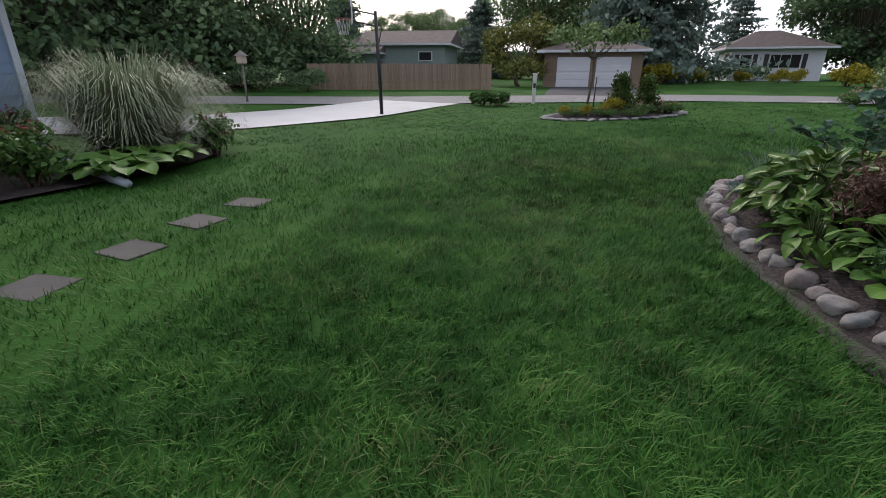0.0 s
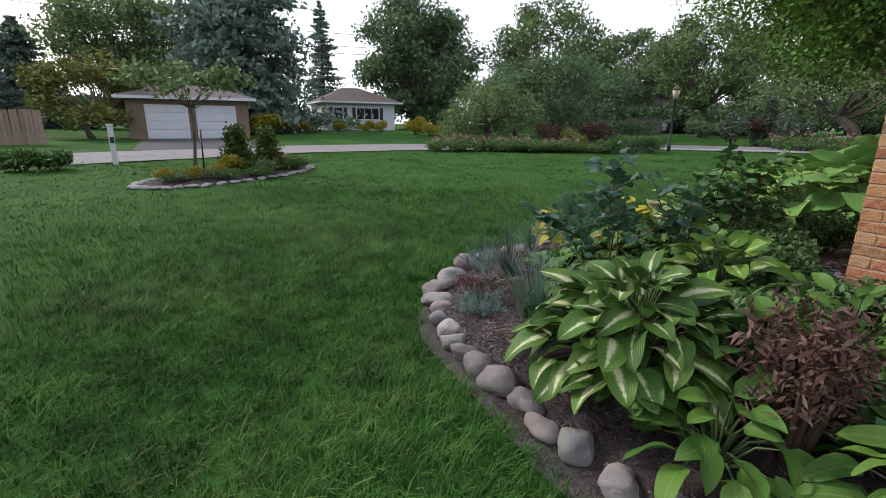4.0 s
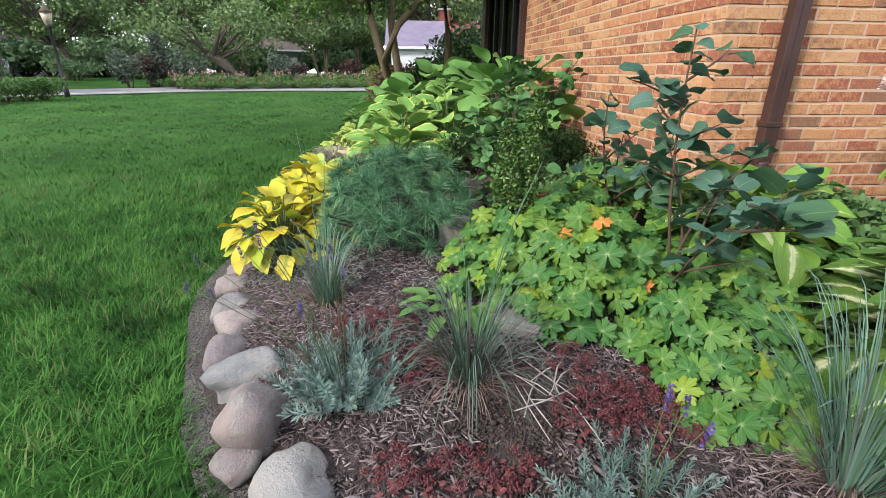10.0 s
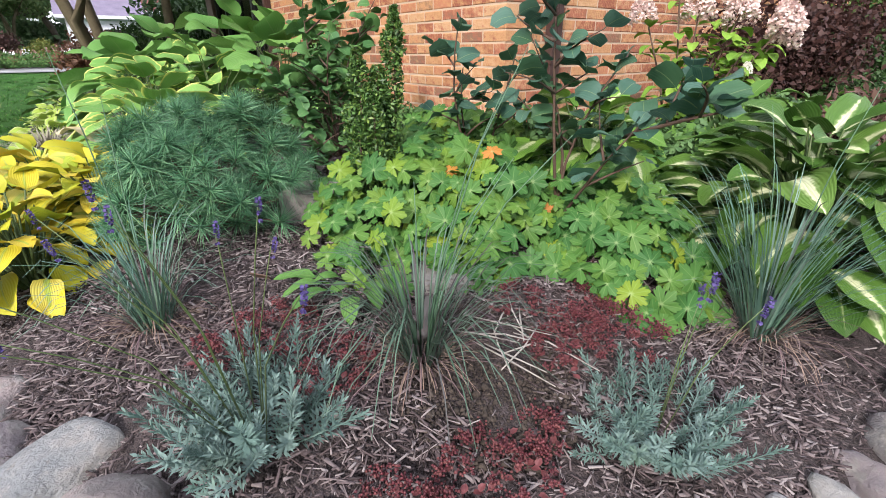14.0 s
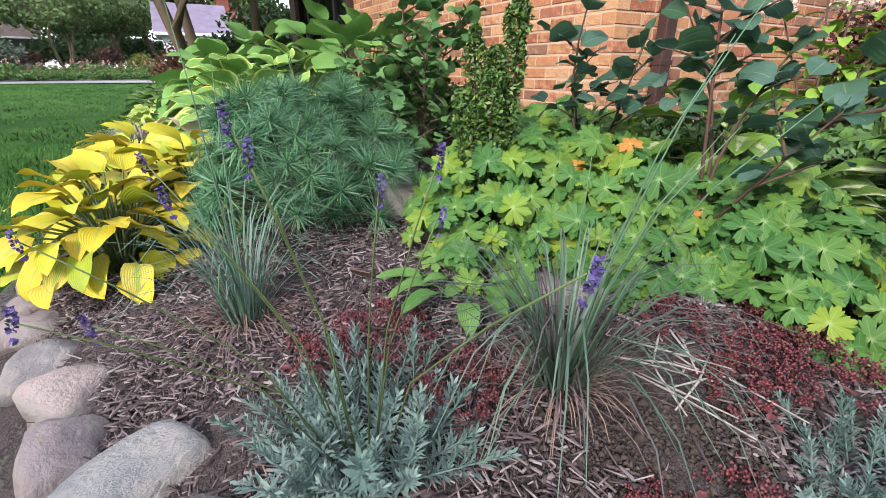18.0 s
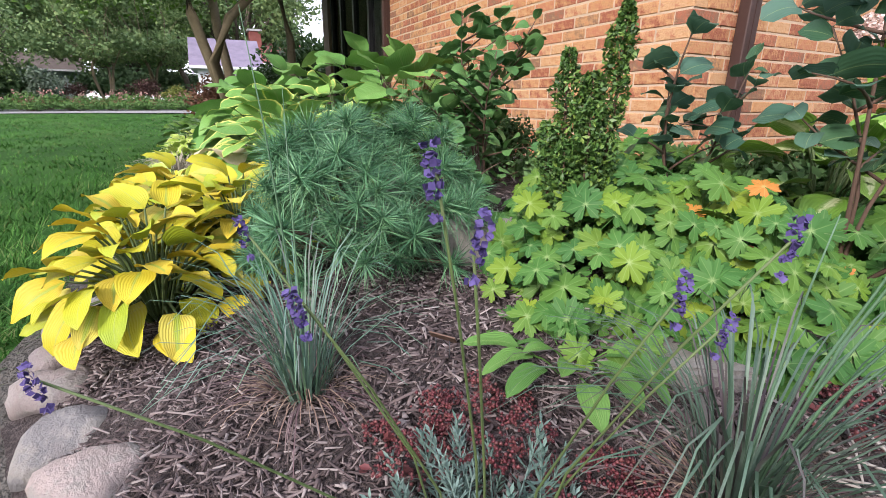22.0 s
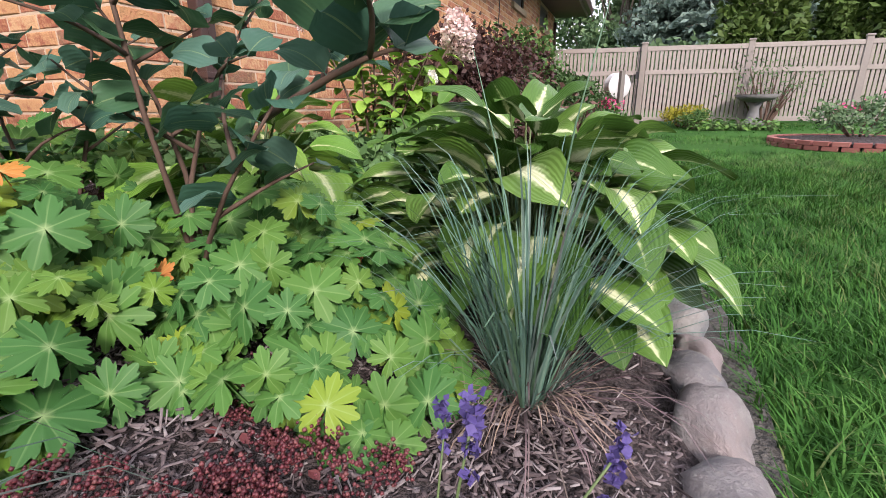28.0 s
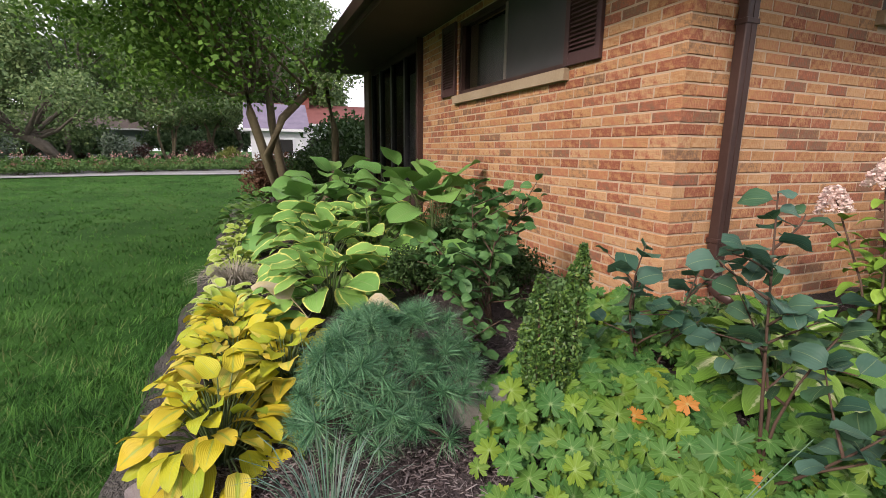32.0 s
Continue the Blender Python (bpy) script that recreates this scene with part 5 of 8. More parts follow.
# ---- houses, fences and street furniture beyond the lawn ----
def gable_house(name, label, x, y, turn, wide, deep, tall, rise, walls, roofing, openings, overhang=0.5, hip=0.0):
    """A house with four walls, roof, and doors and windows on its street side (local y = 0, x from 0 to wide)."""
    h = thing(name, x, y, gz(x, y) - 0.05, label, "house", "houses", turn)
    part("wall", box(0, 0, -0.3, wide, deep, tall), walls, h)
    o = overhang
    part("fascia", box(-o, -o, tall, wide + o, deep + o, tall + 0.16), G["white"], h)
    a = (hip if hip else -o)
    rv = [(-o, -o, tall + 0.16), (wide + o, -o, tall + 0.16), (wide + o, deep + o, tall + 0.16), (-o, deep + o, tall + 0.16), (a, deep / 2, tall + rise), (wide - a, deep / 2, tall + rise)]
    part("roof", poly_mesh("roof", rv, [(0, 1, 5, 4), (2, 3, 4, 5), (1, 2, 5), (3, 0, 4), (3, 2, 1, 0)]), roofing, h)
    for kind, u0, u1, z0, z1 in openings:
        if kind == "garage":
            d = part("garage_door", box(u0, -0.06, z0, u1, -0.01, z1, 0.01), G["white"], h, "white panelled garage door")
            for i in range(4):
                zz = z0 + (z1 - z0) * (i + 0.12) / 4
                part("panel", box(u0 + 0.08, -0.085, zz, u1 - 0.08, -0.061, zz + (z1 - z0) * 0.19, 0.01), G["white"], d)
        else:
            w = part("window", box(u0 - 0.08, -0.05, z0 - 0.08, u1 + 0.08, -0.01, z1 + 0.08, 0.01), G["white"], h)
            n = max(1, int((u1 - u0) / 0.7))
            for i in range(n):
                # opaque near-black panes: the dark of the rooms is painted on
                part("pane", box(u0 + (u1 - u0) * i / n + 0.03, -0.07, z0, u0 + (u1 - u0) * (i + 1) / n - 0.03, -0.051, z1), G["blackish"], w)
            if kind == "shuttered":
                for s0 in (u0 - 0.48, u1 + 0.12):
                    part("shutter", box(s0, -0.06, z0 - 0.05, s0 + 0.36, -0.011, z1 + 0.05), G["steel"], w)
    return h


gable_house("garage", "low house with white double garage doors", -6.9, 31.2, -2, 6.4, 6, 2.3, 1.0, G["tan"], G["shingle"], [("garage", 0.9, 3.1, 0.05, 2.0), ("garage", 3.5, 5.7, 0.05, 2.0)], 0.5, 2.0)
gable_house("white_ranch_house", "white ranch house with brown hipped roof and dark shutters", 8.7, 48.5, -3, 7.4, 9, 2.8, 1.8, G["white"], G["shingle"], [("shuttered", 3.2, 5.6, 1.2, 2.3), ("shuttered", 0.8, 1.7, 1.2, 2.3)], 0.7, 2.8)
gable_house("sage_house", "sage-green split-level house with brown roof", -25.5, 40.0, 8, 8.5, 9, 3.2, 1.6, G["greenish"], G["shingle"], [("plain", 6.0, 7.2, 1.9, 2.6)], 0.6)
gable_house("sage_house_wing", "lower wing of the sage-green house", -32.0, 37.0, 8, 9, 8, 2.4, 1.5, G["greenish"], G["shingle"], [("plain", 2.5, 6.5, 1.5, 2.1)], 0.6)
gable_house("purple_roof_house", "small white house with a purple-grey roof", 31.0, 2.0, -92, 3.3, 6, 2.3, 2.0, G["white"], G["greyshingle"], [("plain", 1.6, 2.6, 0.9, 1.8)], 0.4)
gable_house("red_roof_house", "low house with red roof and pale trim", 39, -0.6, -92, 9, 7, 3.0, 2.0, G["white"], G["redshingle"], [("plain", 2, 3, 1, 2)], 0.5)
chimney = thing("chimney", 42.0, -2.6, 5.2, "red brick chimney on a far roof", "chimney")
part("flue", box(-0.6, -0.45, -1.6, 0.6, 0.45, 0.9, 0.03), G["redbrick"], chimney)
part("cap", box(-0.7, -0.55, 0.9, 0.7, 0.55, 1.05, 0.02), G["concrete"], chimney)
gable_house("far_white_house", "pale house far behind the trees", 45, 41, -40, 9, 7, 2.9, 1.8, G["white"], G["shingle"], [("plain", 2, 3.2, 1, 2.1), ("plain", 5, 6.5, 1, 2.1)], 0.5)
gable_house("far_grey_house", "greyish house far behind the trees", 56, 22, -80, 10, 7, 2.8, 1.8, G["greenish"], G["shingle"], [("plain", 2, 3.2, 1, 2.1), ("plain", 5, 6.5, 1, 2.1)], 0.5)


def board_fence(name, label, a, b, tall, material, pitch=0.16):
    """A fence of upright boards on two rails, from a to b."""
    (x0, y0), (x1, y1) = a, b
    run, ang = math.hypot(x1 - x0, y1 - y0), math.degrees(math.atan2(y1 - y0, x1 - x0))
    f = thing(name, x0, y0, gz(x0, y0), label, "fence", rz=ang)
    dz = gz(x1, y1) - gz(x0, y0)
    board = [poly_mesh("board", [(-.07, 0, -.05), (.07, 0, -.05), (.07, 0, tall), (.05, 0, tall + .04), (-.05, 0, tall + .04), (-.07, 0, tall), (-.07, .02, -.05), (.07, .02, -.05), (.07, .02, tall), (.05, .02, tall + .04), (-.05, .02, tall + .04), (-.07, .02, tall)],
                       [(0, 1, 2, 3, 4, 5), (11, 10, 9, 8, 7, 6), (0, 6, 7, 1), (1, 7, 8, 2), (2, 8, 9, 3), (3, 9, 10, 4), (4, 10, 11, 5), (5, 11, 6, 0)])]
    n = int(run / pitch)
    for i in range(n):
        part("board", board[0], material, f, m=pose(i * pitch, 0, dz * i / n + random.uniform(-0.02, 0.02), 0, random.uniform(-0.6, 0.6), 0))
    for z in (0.3, tall - 0.3):
        part("rail", tube([(0, 0.05, z), (run, 0.05, z + dz)], [0.04, 0.04], 4), material, f)
    return f


board_fence("wooden_fence", "weathered cedar board fence along the far side of the street", (-20.5, 22.8), (-9.5, 26.6), 1.5, G["fencewood"])
board_fence("grey_board_fence", "grey weathered board fence far off", (26.5, 30.5), (38, 31), 1.5, G["greywood"], 0.2)

hoop = thing("basketball_hoop", -9.87, 9.72, gz(-9.87, 9.72), "black basketball post with clear backboard and net beside the drive", "basketball hoop", rz=28)
part("pole", tube([(0, 0, -0.1), (-0.02, 0.0, 1.5), (-0.06, 0, 2.95)], [0.055, 0.055, 0.05], 8), G["steel"], hoop)
for z in (2.55, 2.85):
    part("arm", tube([(-0.05, 0, z), (-0.72, 0, z + 0.12)], [0.022, 0.022], 6), G["steel"], hoop)
part("brace", tube([(-0.04, 0.06, 1.9), (0.12, 0.07, 2.5), (-0.05, 0.05, 2.75)], [0.015, 0.015, 0.015], 6), G["steel"], hoop)
board = part("backboard", box(-0.76, -0.55, 2.62, -0.73, 0.55, 3.32, 0.005), G["plastic_white"], hoop)
part("target", box(-0.772, -0.25, 2.74, -0.762, 0.25, 3.05), G["steel"], board)
rim_pts = [(-1.0 + 0.23 * math.cos(a), 0.23 * math.sin(a), 2.72) for a in np.linspace(0, 2 * math.pi, 17)]
part("rim", tube(rim_pts, [0.012] * 17, 5), G["redbrick"], hoop)
net = []
for i in range(12):
    a = 2 * math.pi * i / 12
    net.append(tube_arrays([(-1.0 + 0.22 * math.cos(a), 0.22 * math.sin(a), 2.71), (-1.0 + 0.13 * math.cos(a + 0.5), 0.13 * math.sin(a + 0.5), 2.3)], [0.007, 0.007], 3))
    net.append(tube_arrays([(-1.0 + 0.22 * math.cos(a), 0.22 * math.sin(a), 2.71), (-1.0 + 0.13 * math.cos(a - 0.5), 0.13 * math.sin(a - 0.5), 2.3)], [0.007, 0.007], 3))
part("net", joined(net), G["plastic_white"], hoop)

house_box = thing("birdhouse_post", -17.15, 12.6, gz(-17.15, 12.6), "white birdhouse on a thin post beside the drive", "birdhouse")
part("post", tube([(0, 0, -0.1), (0, 0, 1.5)], [0.045, 0.04], 7), G["greywood"], house_box)
part("box", box(-0.14, -0.14, 1.5, 0.14, 0.14, 1.78, 0.01), G["yellowlamp"], house_box)
part("roof", poly_mesh("roof", [(-.2, -.2, 1.78), (.2, -.2, 1.78), (.2, .2, 1.78), (-.2, .2, 1.78), (0, 0, 2.0)], [(0, 1, 4), (1, 2, 4), (2, 3, 4), (3, 0, 4), (3, 2, 1, 0)]), G["greywood"], house_box)
mail = thing("white_marker_post", -5.8, 15.7, gz(-5.8, 15.7), "white square post at the edge of the street", "post", rz=10)
part("post", box(-0.07, -0.07, -0.1, 0.07, 0.07, 1.12, 0.01), G["plastic_white"], mail)
part("cap", box(-0.09, -0.09, 1.12, 0.09, 0.09, 1.17, 0.01), G["plastic_white"], mail)
part("number_plate", box(-0.05, -0.078, 0.62, 0.05, -0.0705, 0.8), G["steel"], mail)

lantern = thing("street_lamp", 16.3, 13.7, gz(16.3, 13.7), "dark garden lamp post with a frosted lantern", "street lamp")
part("pole", tube([(0, 0, -0.1), (0, 0, 0.25), (0, 0, 0.3), (0, 0, 1.85), (0, 0, 1.92)], [0.07, 0.07, 0.045, 0.04, 0.09], 8), G["steel"], lantern)
part("globe", tube([(0, 0, 1.93), (0, 0, 2.22)], [0.09, 0.15], 6), G["yellowlamp"], lantern)
part("lantern_roof", tube([(0, 0, 2.22), (0, 0, 2.30), (0, 0, 2.42)], [0.18, 0.10, 0.015], 6), G["pole_wood"], lantern)
lantern.scale = (1.25, 1.25, 1.25)

pole = thing("utility_pole", *polar(50, 62), 0.4, "tall grey wooden utility pole with wires", "utility pole")
part("pole", tube([(0, 0, -0.3), (0, 0, 11.5)], [0.16, 0.11], 8), G["greywood"], pole)
part("crossarm", box(-1.1, -0.06, 10.6, 1.1, 0.06, 10.75), G["greywood"], pole)
px, py = polar(50, 62)
for dz, ex, ey in ((10.8, -28, 52), (9.6, -28, 52), (8.9, -28, 52), (10.8, 55, -8), (9.6, 55, -8)):
    w = thing("overhead_wire", px, py, 0.4, "thin sagging dark overhead wire", "wire", "overhead wires")
    pts = [((ex - px) * u, (ey - py) * u, dz - 4.5 * u * (1 - u)) for u in np.linspace(0, 1, 14)]
    part("wire", tube(pts, [0.022] * 14, 4), G["steel"], w)


def car(x, y, turn, label):
    c = thing("parked_car", x, y, gz(x, y), label, "car", "parked cars", turn)
    body = bmesh.new()
    prof = [(-2.2, 0.35), (-2.25, 0.7), (-1.9, 0.92), (-1.1, 1.0), (-0.6, 1.42), (1.0, 1.45), (1.7, 1.0), (2.15, 0.9), (2.25, 0.4)]
    rows = [[body.verts.new((px_, s * (0.85 if pz < 1.05 else 0.68), pz)) for px_, pz in prof] for s in (-1, 1)]
    for i in range(len(prof) - 1):
        body.faces.new((rows[0][i], rows[0][i + 1], rows[1][i + 1], rows[1][i]))
    body.faces.new(rows[0][::-1])
    body.faces.new(rows[1])
    part("body", body, G["carpaint"], c)
    for s in (-1, 1):
        # near-black side windows: the shade inside the car is in the colour
        part("side_window", box(-0.75, s * 0.80 - 0.02, 1.03, 1.1, s * 0.80 + 0.02, 1.33), G["blackish"], c)
        for wx in (-1.35, 1.35):
            wh = part("wheel", tube([(wx, s * 0.7, 0.33), (wx, s * 0.9, 0.33)], [0.33, 0.33], 14), G["steel"], c)
            part("rim", tube([(wx, s * 0.88, 0.33), (wx, s * 0.915, 0.33)], [0.2, 0.18], 10), G["zinc"], wh)


car(*polar(36.5, 57), 20, "pale car parked far down the street")
car(*polar(14.3, 58), 30, "silver car parked on a far driveway")

# ---- the neighbour's corner, with tall grass and stepping stones ----
nb = thing("neighbour_house", -12.75, 1.58, 0.03, "corner of a pale blue sided house with brick front", "house", "houses", 20)
part("wall", box(-6, -5, -0.2, 0, 0, 2.7), G["blue"], nb)
for i in range(15):
    part("siding_board", box(-0.01, -5, 0.12 + 0.17 * i, 0.015, -0.12, 0.135 + 0.17 * i), G["blue"], nb)
part("corner_trim", box(-0.10, -0.12, -0.1, 0.035, 0.035, 2.7, 0.005), G["bluetrim"], nb)
part("brick_front", box(-6, 0.0, -0.2, -0.11, 0.12, 2.7), G["tan"], nb)
part("roof", poly_mesh("roof", [(-6.5, -5.6, 2.7), (0.6, -5.6, 2.7), (0.6, 0.7, 2.7), (-6.5, 0.7, 2.7), (-6.5, -2.4, 4.3), (0.6, -2.4, 4.3)], [(0, 1, 5, 4), (2, 3, 4, 5), (1, 2, 5), (0, 4, 3), (3, 2, 1, 0)]), G["shingle"], nb)
spout = thing("drain_pipe", -9.0, -0.02, 0.05, "white downspout extension lying on the soil", "drain pipe")
part("pipe", tube([(0, 0, 0.02), (-1.5, 0.5, 0.06), (-3.0, 1.05, 0.16), (-3.6, 1.3, 0.45)], [0.055] * 4, 6), G["bluetrim"], spout)
strip("neighbour_bed", [(-11.5, -3.2), (-9.6, -1.6), (-9.35, 0.0), (-9.2, 1.2), (-9.6, 2.6), (-11.0, 3.4)], 0.12, 1.9, 0.05, G["mulch"], "bare brown bed along the neighbour's house", "flower bed")


def tall_grass(name, label, x, y, n, reach, tall, seed, material, plume=None, width=0.014, base=0.25, curl=1.9, fall=0.42, low=0.65):
    """A fountain of arching blades from one crown."""
    rnd = np.random.default_rng(seed)
    t = thing(name, x, y, gz(x, y), label, "ornamental grass", "ornamental grasses")
    w = rnd.uniform(0, 2 * math.pi, n)
    r = reach * rnd.uniform(0.1, 1.0, n) ** 0.8
    h = tall * rnd.uniform(0.45 if fall > 0.8 else low, 1.0, n)
    b = base * np.sqrt(rnd.uniform(0, 1, n))
    bend = curl * rnd.uniform(0.75, 1.45, n)
    us = np.array([0, 0.3, 0.6, 0.85, 1.0])
    d = np.stack([np.cos(w), np.sin(w)], 1)
    side = np.stack([-np.sin(w), np.cos(w)], 1)
    vs = []
    for u in us:
        rad = b + r * u ** bend
        z = h * (1.55 * u - 0.55 * u ** 2 - fall * (r / reach) * u ** 4)
        cxy = d * rad[:, None]
        ww = width * (1 - u) ** 0.6 + 0.001
        vs.append(np.column_stack([cxy - side * ww / 2, z]))
        vs.append(np.column_stack([cxy + side * ww / 2, z]))
    v = np.stack(vs, 1)
    m = v.shape[1]
    base_i = (np.arange(n) * m)[:, None]
    q = np.concatenate([base_i + np.array([[2 * i, 2 * i + 1, 2 * i + 3, 2 * i + 2]]) for i in range(len(us) - 1)], 0)
    part("foliage", big_mesh("foliage", v.reshape(-1, 3), q), material, t, kind="stuff")
    if plume is not None:
        k2 = 40
        pts = np.repeat(v[:k2, -1], 22, 0) + rnd.normal(size=(k2 * 22, 3)) * np.array([0.05, 0.05, 0.09])
        cv, cf = cards(pts, np.full(len(pts), 0.06), rnd, 0.2, 0.4)
        part("plume_mass", big_mesh("plume_mass", cv, cf, smooth=False), plume, t)
    return t


tall_grass("maiden_grass", "tall silvery fountain of ornamental grass with cream plumes", -10.9, 1.85, 3400, 1.55, 2.1, 41, C["miscanthus"], C["plume"], 0.020, 0.50, 1.15, 0.66, 0.25)
coneflower = bush("coneflower_clump", "green clump with dark red coneflowers", 42, 1.0, 0.75, 900, 0.10, C["shrub"], 8, C["redflower"], 22, 0.07, "flowers", "border flowers")
nh = [leaf_mesh("leaf", 0.34, 0.27, 0.28, 50, 24, 50 + 12 * i, 0.2, 0.5, 0.7, 6, 0.01, 0.006) for i in range(3)]
NEIGHBOUR_HOSTAS = [(-9.75, 0.45), (-9.5, 0.95), (-9.9, 0.95), (-9.45, 0.3), (-9.6, 0.65)]
put(coneflower, [(-10.0, -0.45, 1.0, 200), (-10.5, -0.95, 1.1, 280), (-9.6, 2.2, 0.9, 0), (-10.9, -0.6, 1.2, 50), (-10.2, -1.2, 1.0, 100), (-11.6, 0.3, 1.1, 140)], 0.04)
for i, (x, y) in enumerate([(-7.18, -0.10), (-7.20, -0.83), (-7.14, -1.62), (-7.14, -2.37), (-7.12, -3.15)]):
    s = thing("stepping_stone", x, y, gz(x, y) - 0.007, "square grey paver sunk in the lawn", "stepping stone", "stepping stones", random.uniform(-8, 8))
    part("paver", box(-0.21, -0.18, -0.05, 0.21, 0.18, 0.012, 0.008), G["paver"], s)

# ---- the back yard: vinyl fence, bird bath, raised bed ----
FENCE = [(0.12, -12.05), (-2.28, -12.40), (-4.72, -12.75), (-7.16, -13.1), (-9.6, -13.45), (-12.0, -13.8), (-14.4, -14.15)]
fence = thing("vinyl_fence", FENCE[0][0], FENCE[0][1], gz(*FENCE[0]), "beige vinyl picket fence with capped posts and a gate", "fence")
fi = fence.matrix_basis.inverted()
picket = poly_mesh("slat", [(-.035, -.008, 0), (.035, -.008, 0), (.035, .008, 0), (-.035, .008, 0), (-.035, -.008, 1), (.035, -.008, 1), (.035, .008, 1), (-.035, .008, 1)], [(0, 1, 5, 4), (1, 2, 6, 5), (2, 3, 7, 6), (3, 0, 4, 7), (4, 5, 6, 7)])
for i, (x, y) in enumerate(FENCE):
    z = gz(x, y)
    p_ = part("post", box(-0.065, -0.065, -0.1, 0.065, 0.065, 1.98, 0.006), G["vinyl"], fence, m=fi @ pose(x, y, z, 0, 0, -8))
    part("cap", box(-0.08, -0.08, 1.98, 0.08, 0.08, 2.03, 0.015), G["vinyl"], p_)
    if i + 1 < len(FENCE):
        x2, y2 = FENCE[i + 1]
        run, ang = math.hypot(x2 - x, y2 - y), math.degrees(math.atan2(y2 - y, x2 - x))
        for z0 in (0.08, 1.25, 1.82):
            part("rail", box(0.06, -0.03, z0, run - 0.06, 0.03, z0 + 0.11, 0.004), G["vinyl"], fence, m=fi @ pose(x, y, z, 0, 0, ang))
        n = int((run - 0.14) / 0.098)
        for j in range(n):
            u = 0.12 + (run - 0.24) * j / (n - 1)
            xx, yy = x + (x2 - x) * u / run, y + (y2 - y) * u / run
            part("slat", picket, G["vinyl"], fence, m=fi @ pose(xx, yy, z + 0.1, 0, 0, ang) @ Matrix.Diagonal((1, 1, 1.74, 1)))
part("latch", box(-0.03, 0.02, 1.15, 0.03, 0.10, 1.32, 0.004), G["steel"], fence, "black gate latch", m=fi @ pose(-2.15, -12.3, gz(-2.2, -12.4)))
# solid dark strip standing in for the shade in the gate's gap
part("gate_gap", box(-0.012, 0.03, 0.1, 0.012, 0.045, 1.95), G["steel"], fence, m=fi @ pose(-2.19, -12.36, gz(-2.2, -12.4), 0, 0, -8))

bath = thing("bird_bath", -4.9, -12.2, gz(-4.9, -12.2), "grey stone bird bath in front of the fence", "bird bath")
part("pedestal", tube([(0, 0, -0.02), (0, 0, 0.08), (0, 0, 0.14), (0, 0, 0.4), (0, 0, 0.55)], [0.26, 0.24, 0.15, 0.10, 0.16], 14), G["bathstone"], bath)
part("basin", tube([(0, 0, 0.55), (0, 0, 0.62), (0, 0, 0.72), (0, 0, 0.73), (0, 0, 0.67)], [0.16, 0.38, 0.48, 0.44, 0.1], 20), G["bathstone"], bath)
spir2 = bush("golden_spirea", "low golden-yellow shrub in front of the fence", 51, 1.3, 0.55, 1500, 0.06, C["gold"])
put(spir2, [(-3.3, -11.7, 1.0, 0)])
put(copy_thing(boxwood, pose(0, 0, 0)), [(-3.5, -11.1, 0.6, 0)])
climber = bush("bare_climber", "thin dark climbing shrub against the fence", 52, 2.4, 1.9, 420, 0.07, C["dark"], 20, narrow=0.25)
put(climber, [(-5.2, -12.55, 1.0, 0)])
raised = thing("raised_brick_bed", -5.6, -7.9, gz(-5.6, -7.9), "low raised bed edged with red bricks", "raised bed")
redb = box(-0.10, -0.05, 0, 0.10, 0.05, 0.065, 0.005)
redme = bpy.data.meshes.new("brick")
redb.to_mesh(redme)
redb.free()
for row in range(2):
    for i in range(34):
        w = 2 * math.pi * (i + 0.5 * row) / 34
        part("brick", redme, G["redbrick"], raised, m=pose(1.25 * math.cos(w), 1.25 * math.sin(w), -0.02 + 0.07 * row, 0, 0, math.degrees(w) + 90))
part("soil", tube([(0, 0, 0.0), (0, 0, 0.09), (0, 0, 0.14)], [1.2, 1.2, 0.5], 24), G["mulch"], raised)
rose = bush("rose_bush", "dark green rose bush with bright pink blooms", 53, 1.6, 0.7, 1500, 0.07, C["dark"], 10, C["hotpink"], 5, 0.10)
put(rose, [(-5.5, -7.9, 1.0, 0)], 0.1)
reel = thing("hose_reel", -1.75, -10.4, gz(-1.75, -10.4), "white plastic hose reel on a wooden post", "hose reel", rz=35)
part("post", box(-0.05, 0.1, -0.1, 0.05, 0.2, 1.3, 0.005), G["greywood"], reel)
part("drum", tube([(0, -0.12, 0.98), (0, -0.10, 0.98), (0, 0.0, 0.98), (0, 0.08, 0.98), (0, 0.1, 0.98)], [0.27, 0.29, 0.16, 0.29, 0.27], 24), G["plastic_white"], reel)
part("hose", joined([tube_arrays([((0.175 + 0.0) * math.cos(a_), -0.085 + 0.035 * k_, 0.98 + 0.175 * math.sin(a_)) for a_ in np.linspace(0, 2 * math.pi, 25)], [0.018] * 25, 6) for k_ in range(5)]), G["stem"], reel, "coiled green hose")
for k_ in range(6):
    part("slot", box(-0.02, -0.128, 0.12, 0.02, -0.116, 0.22, 0.004), G["bathstone"], reel, m=Matrix.Translation((0, 0, 0.98)) @ pose(0, 0, 0, 0, 60 * k_, 0))
part("crank_handle", tube([(0, -0.15, 0.98), (0.12, -0.17, 1.06), (0.12, -0.24, 1.06)], [0.014, 0.014, 0.018], 7), G["steel"], reel)
part("hub", tube([(0, -0.16, 0.98), (0, -0.12, 0.98)], [0.08, 0.10], 12), G["zinc"], reel)

BRONZE_X, BRONZE_Y, HYD_X, HYD_Y = -1.74, -0.58, -0.86, -0.62
YEW_X, YEW_Y, PINE_X, PINE_Y = -0.71, 1.31, -0.30, 1.85


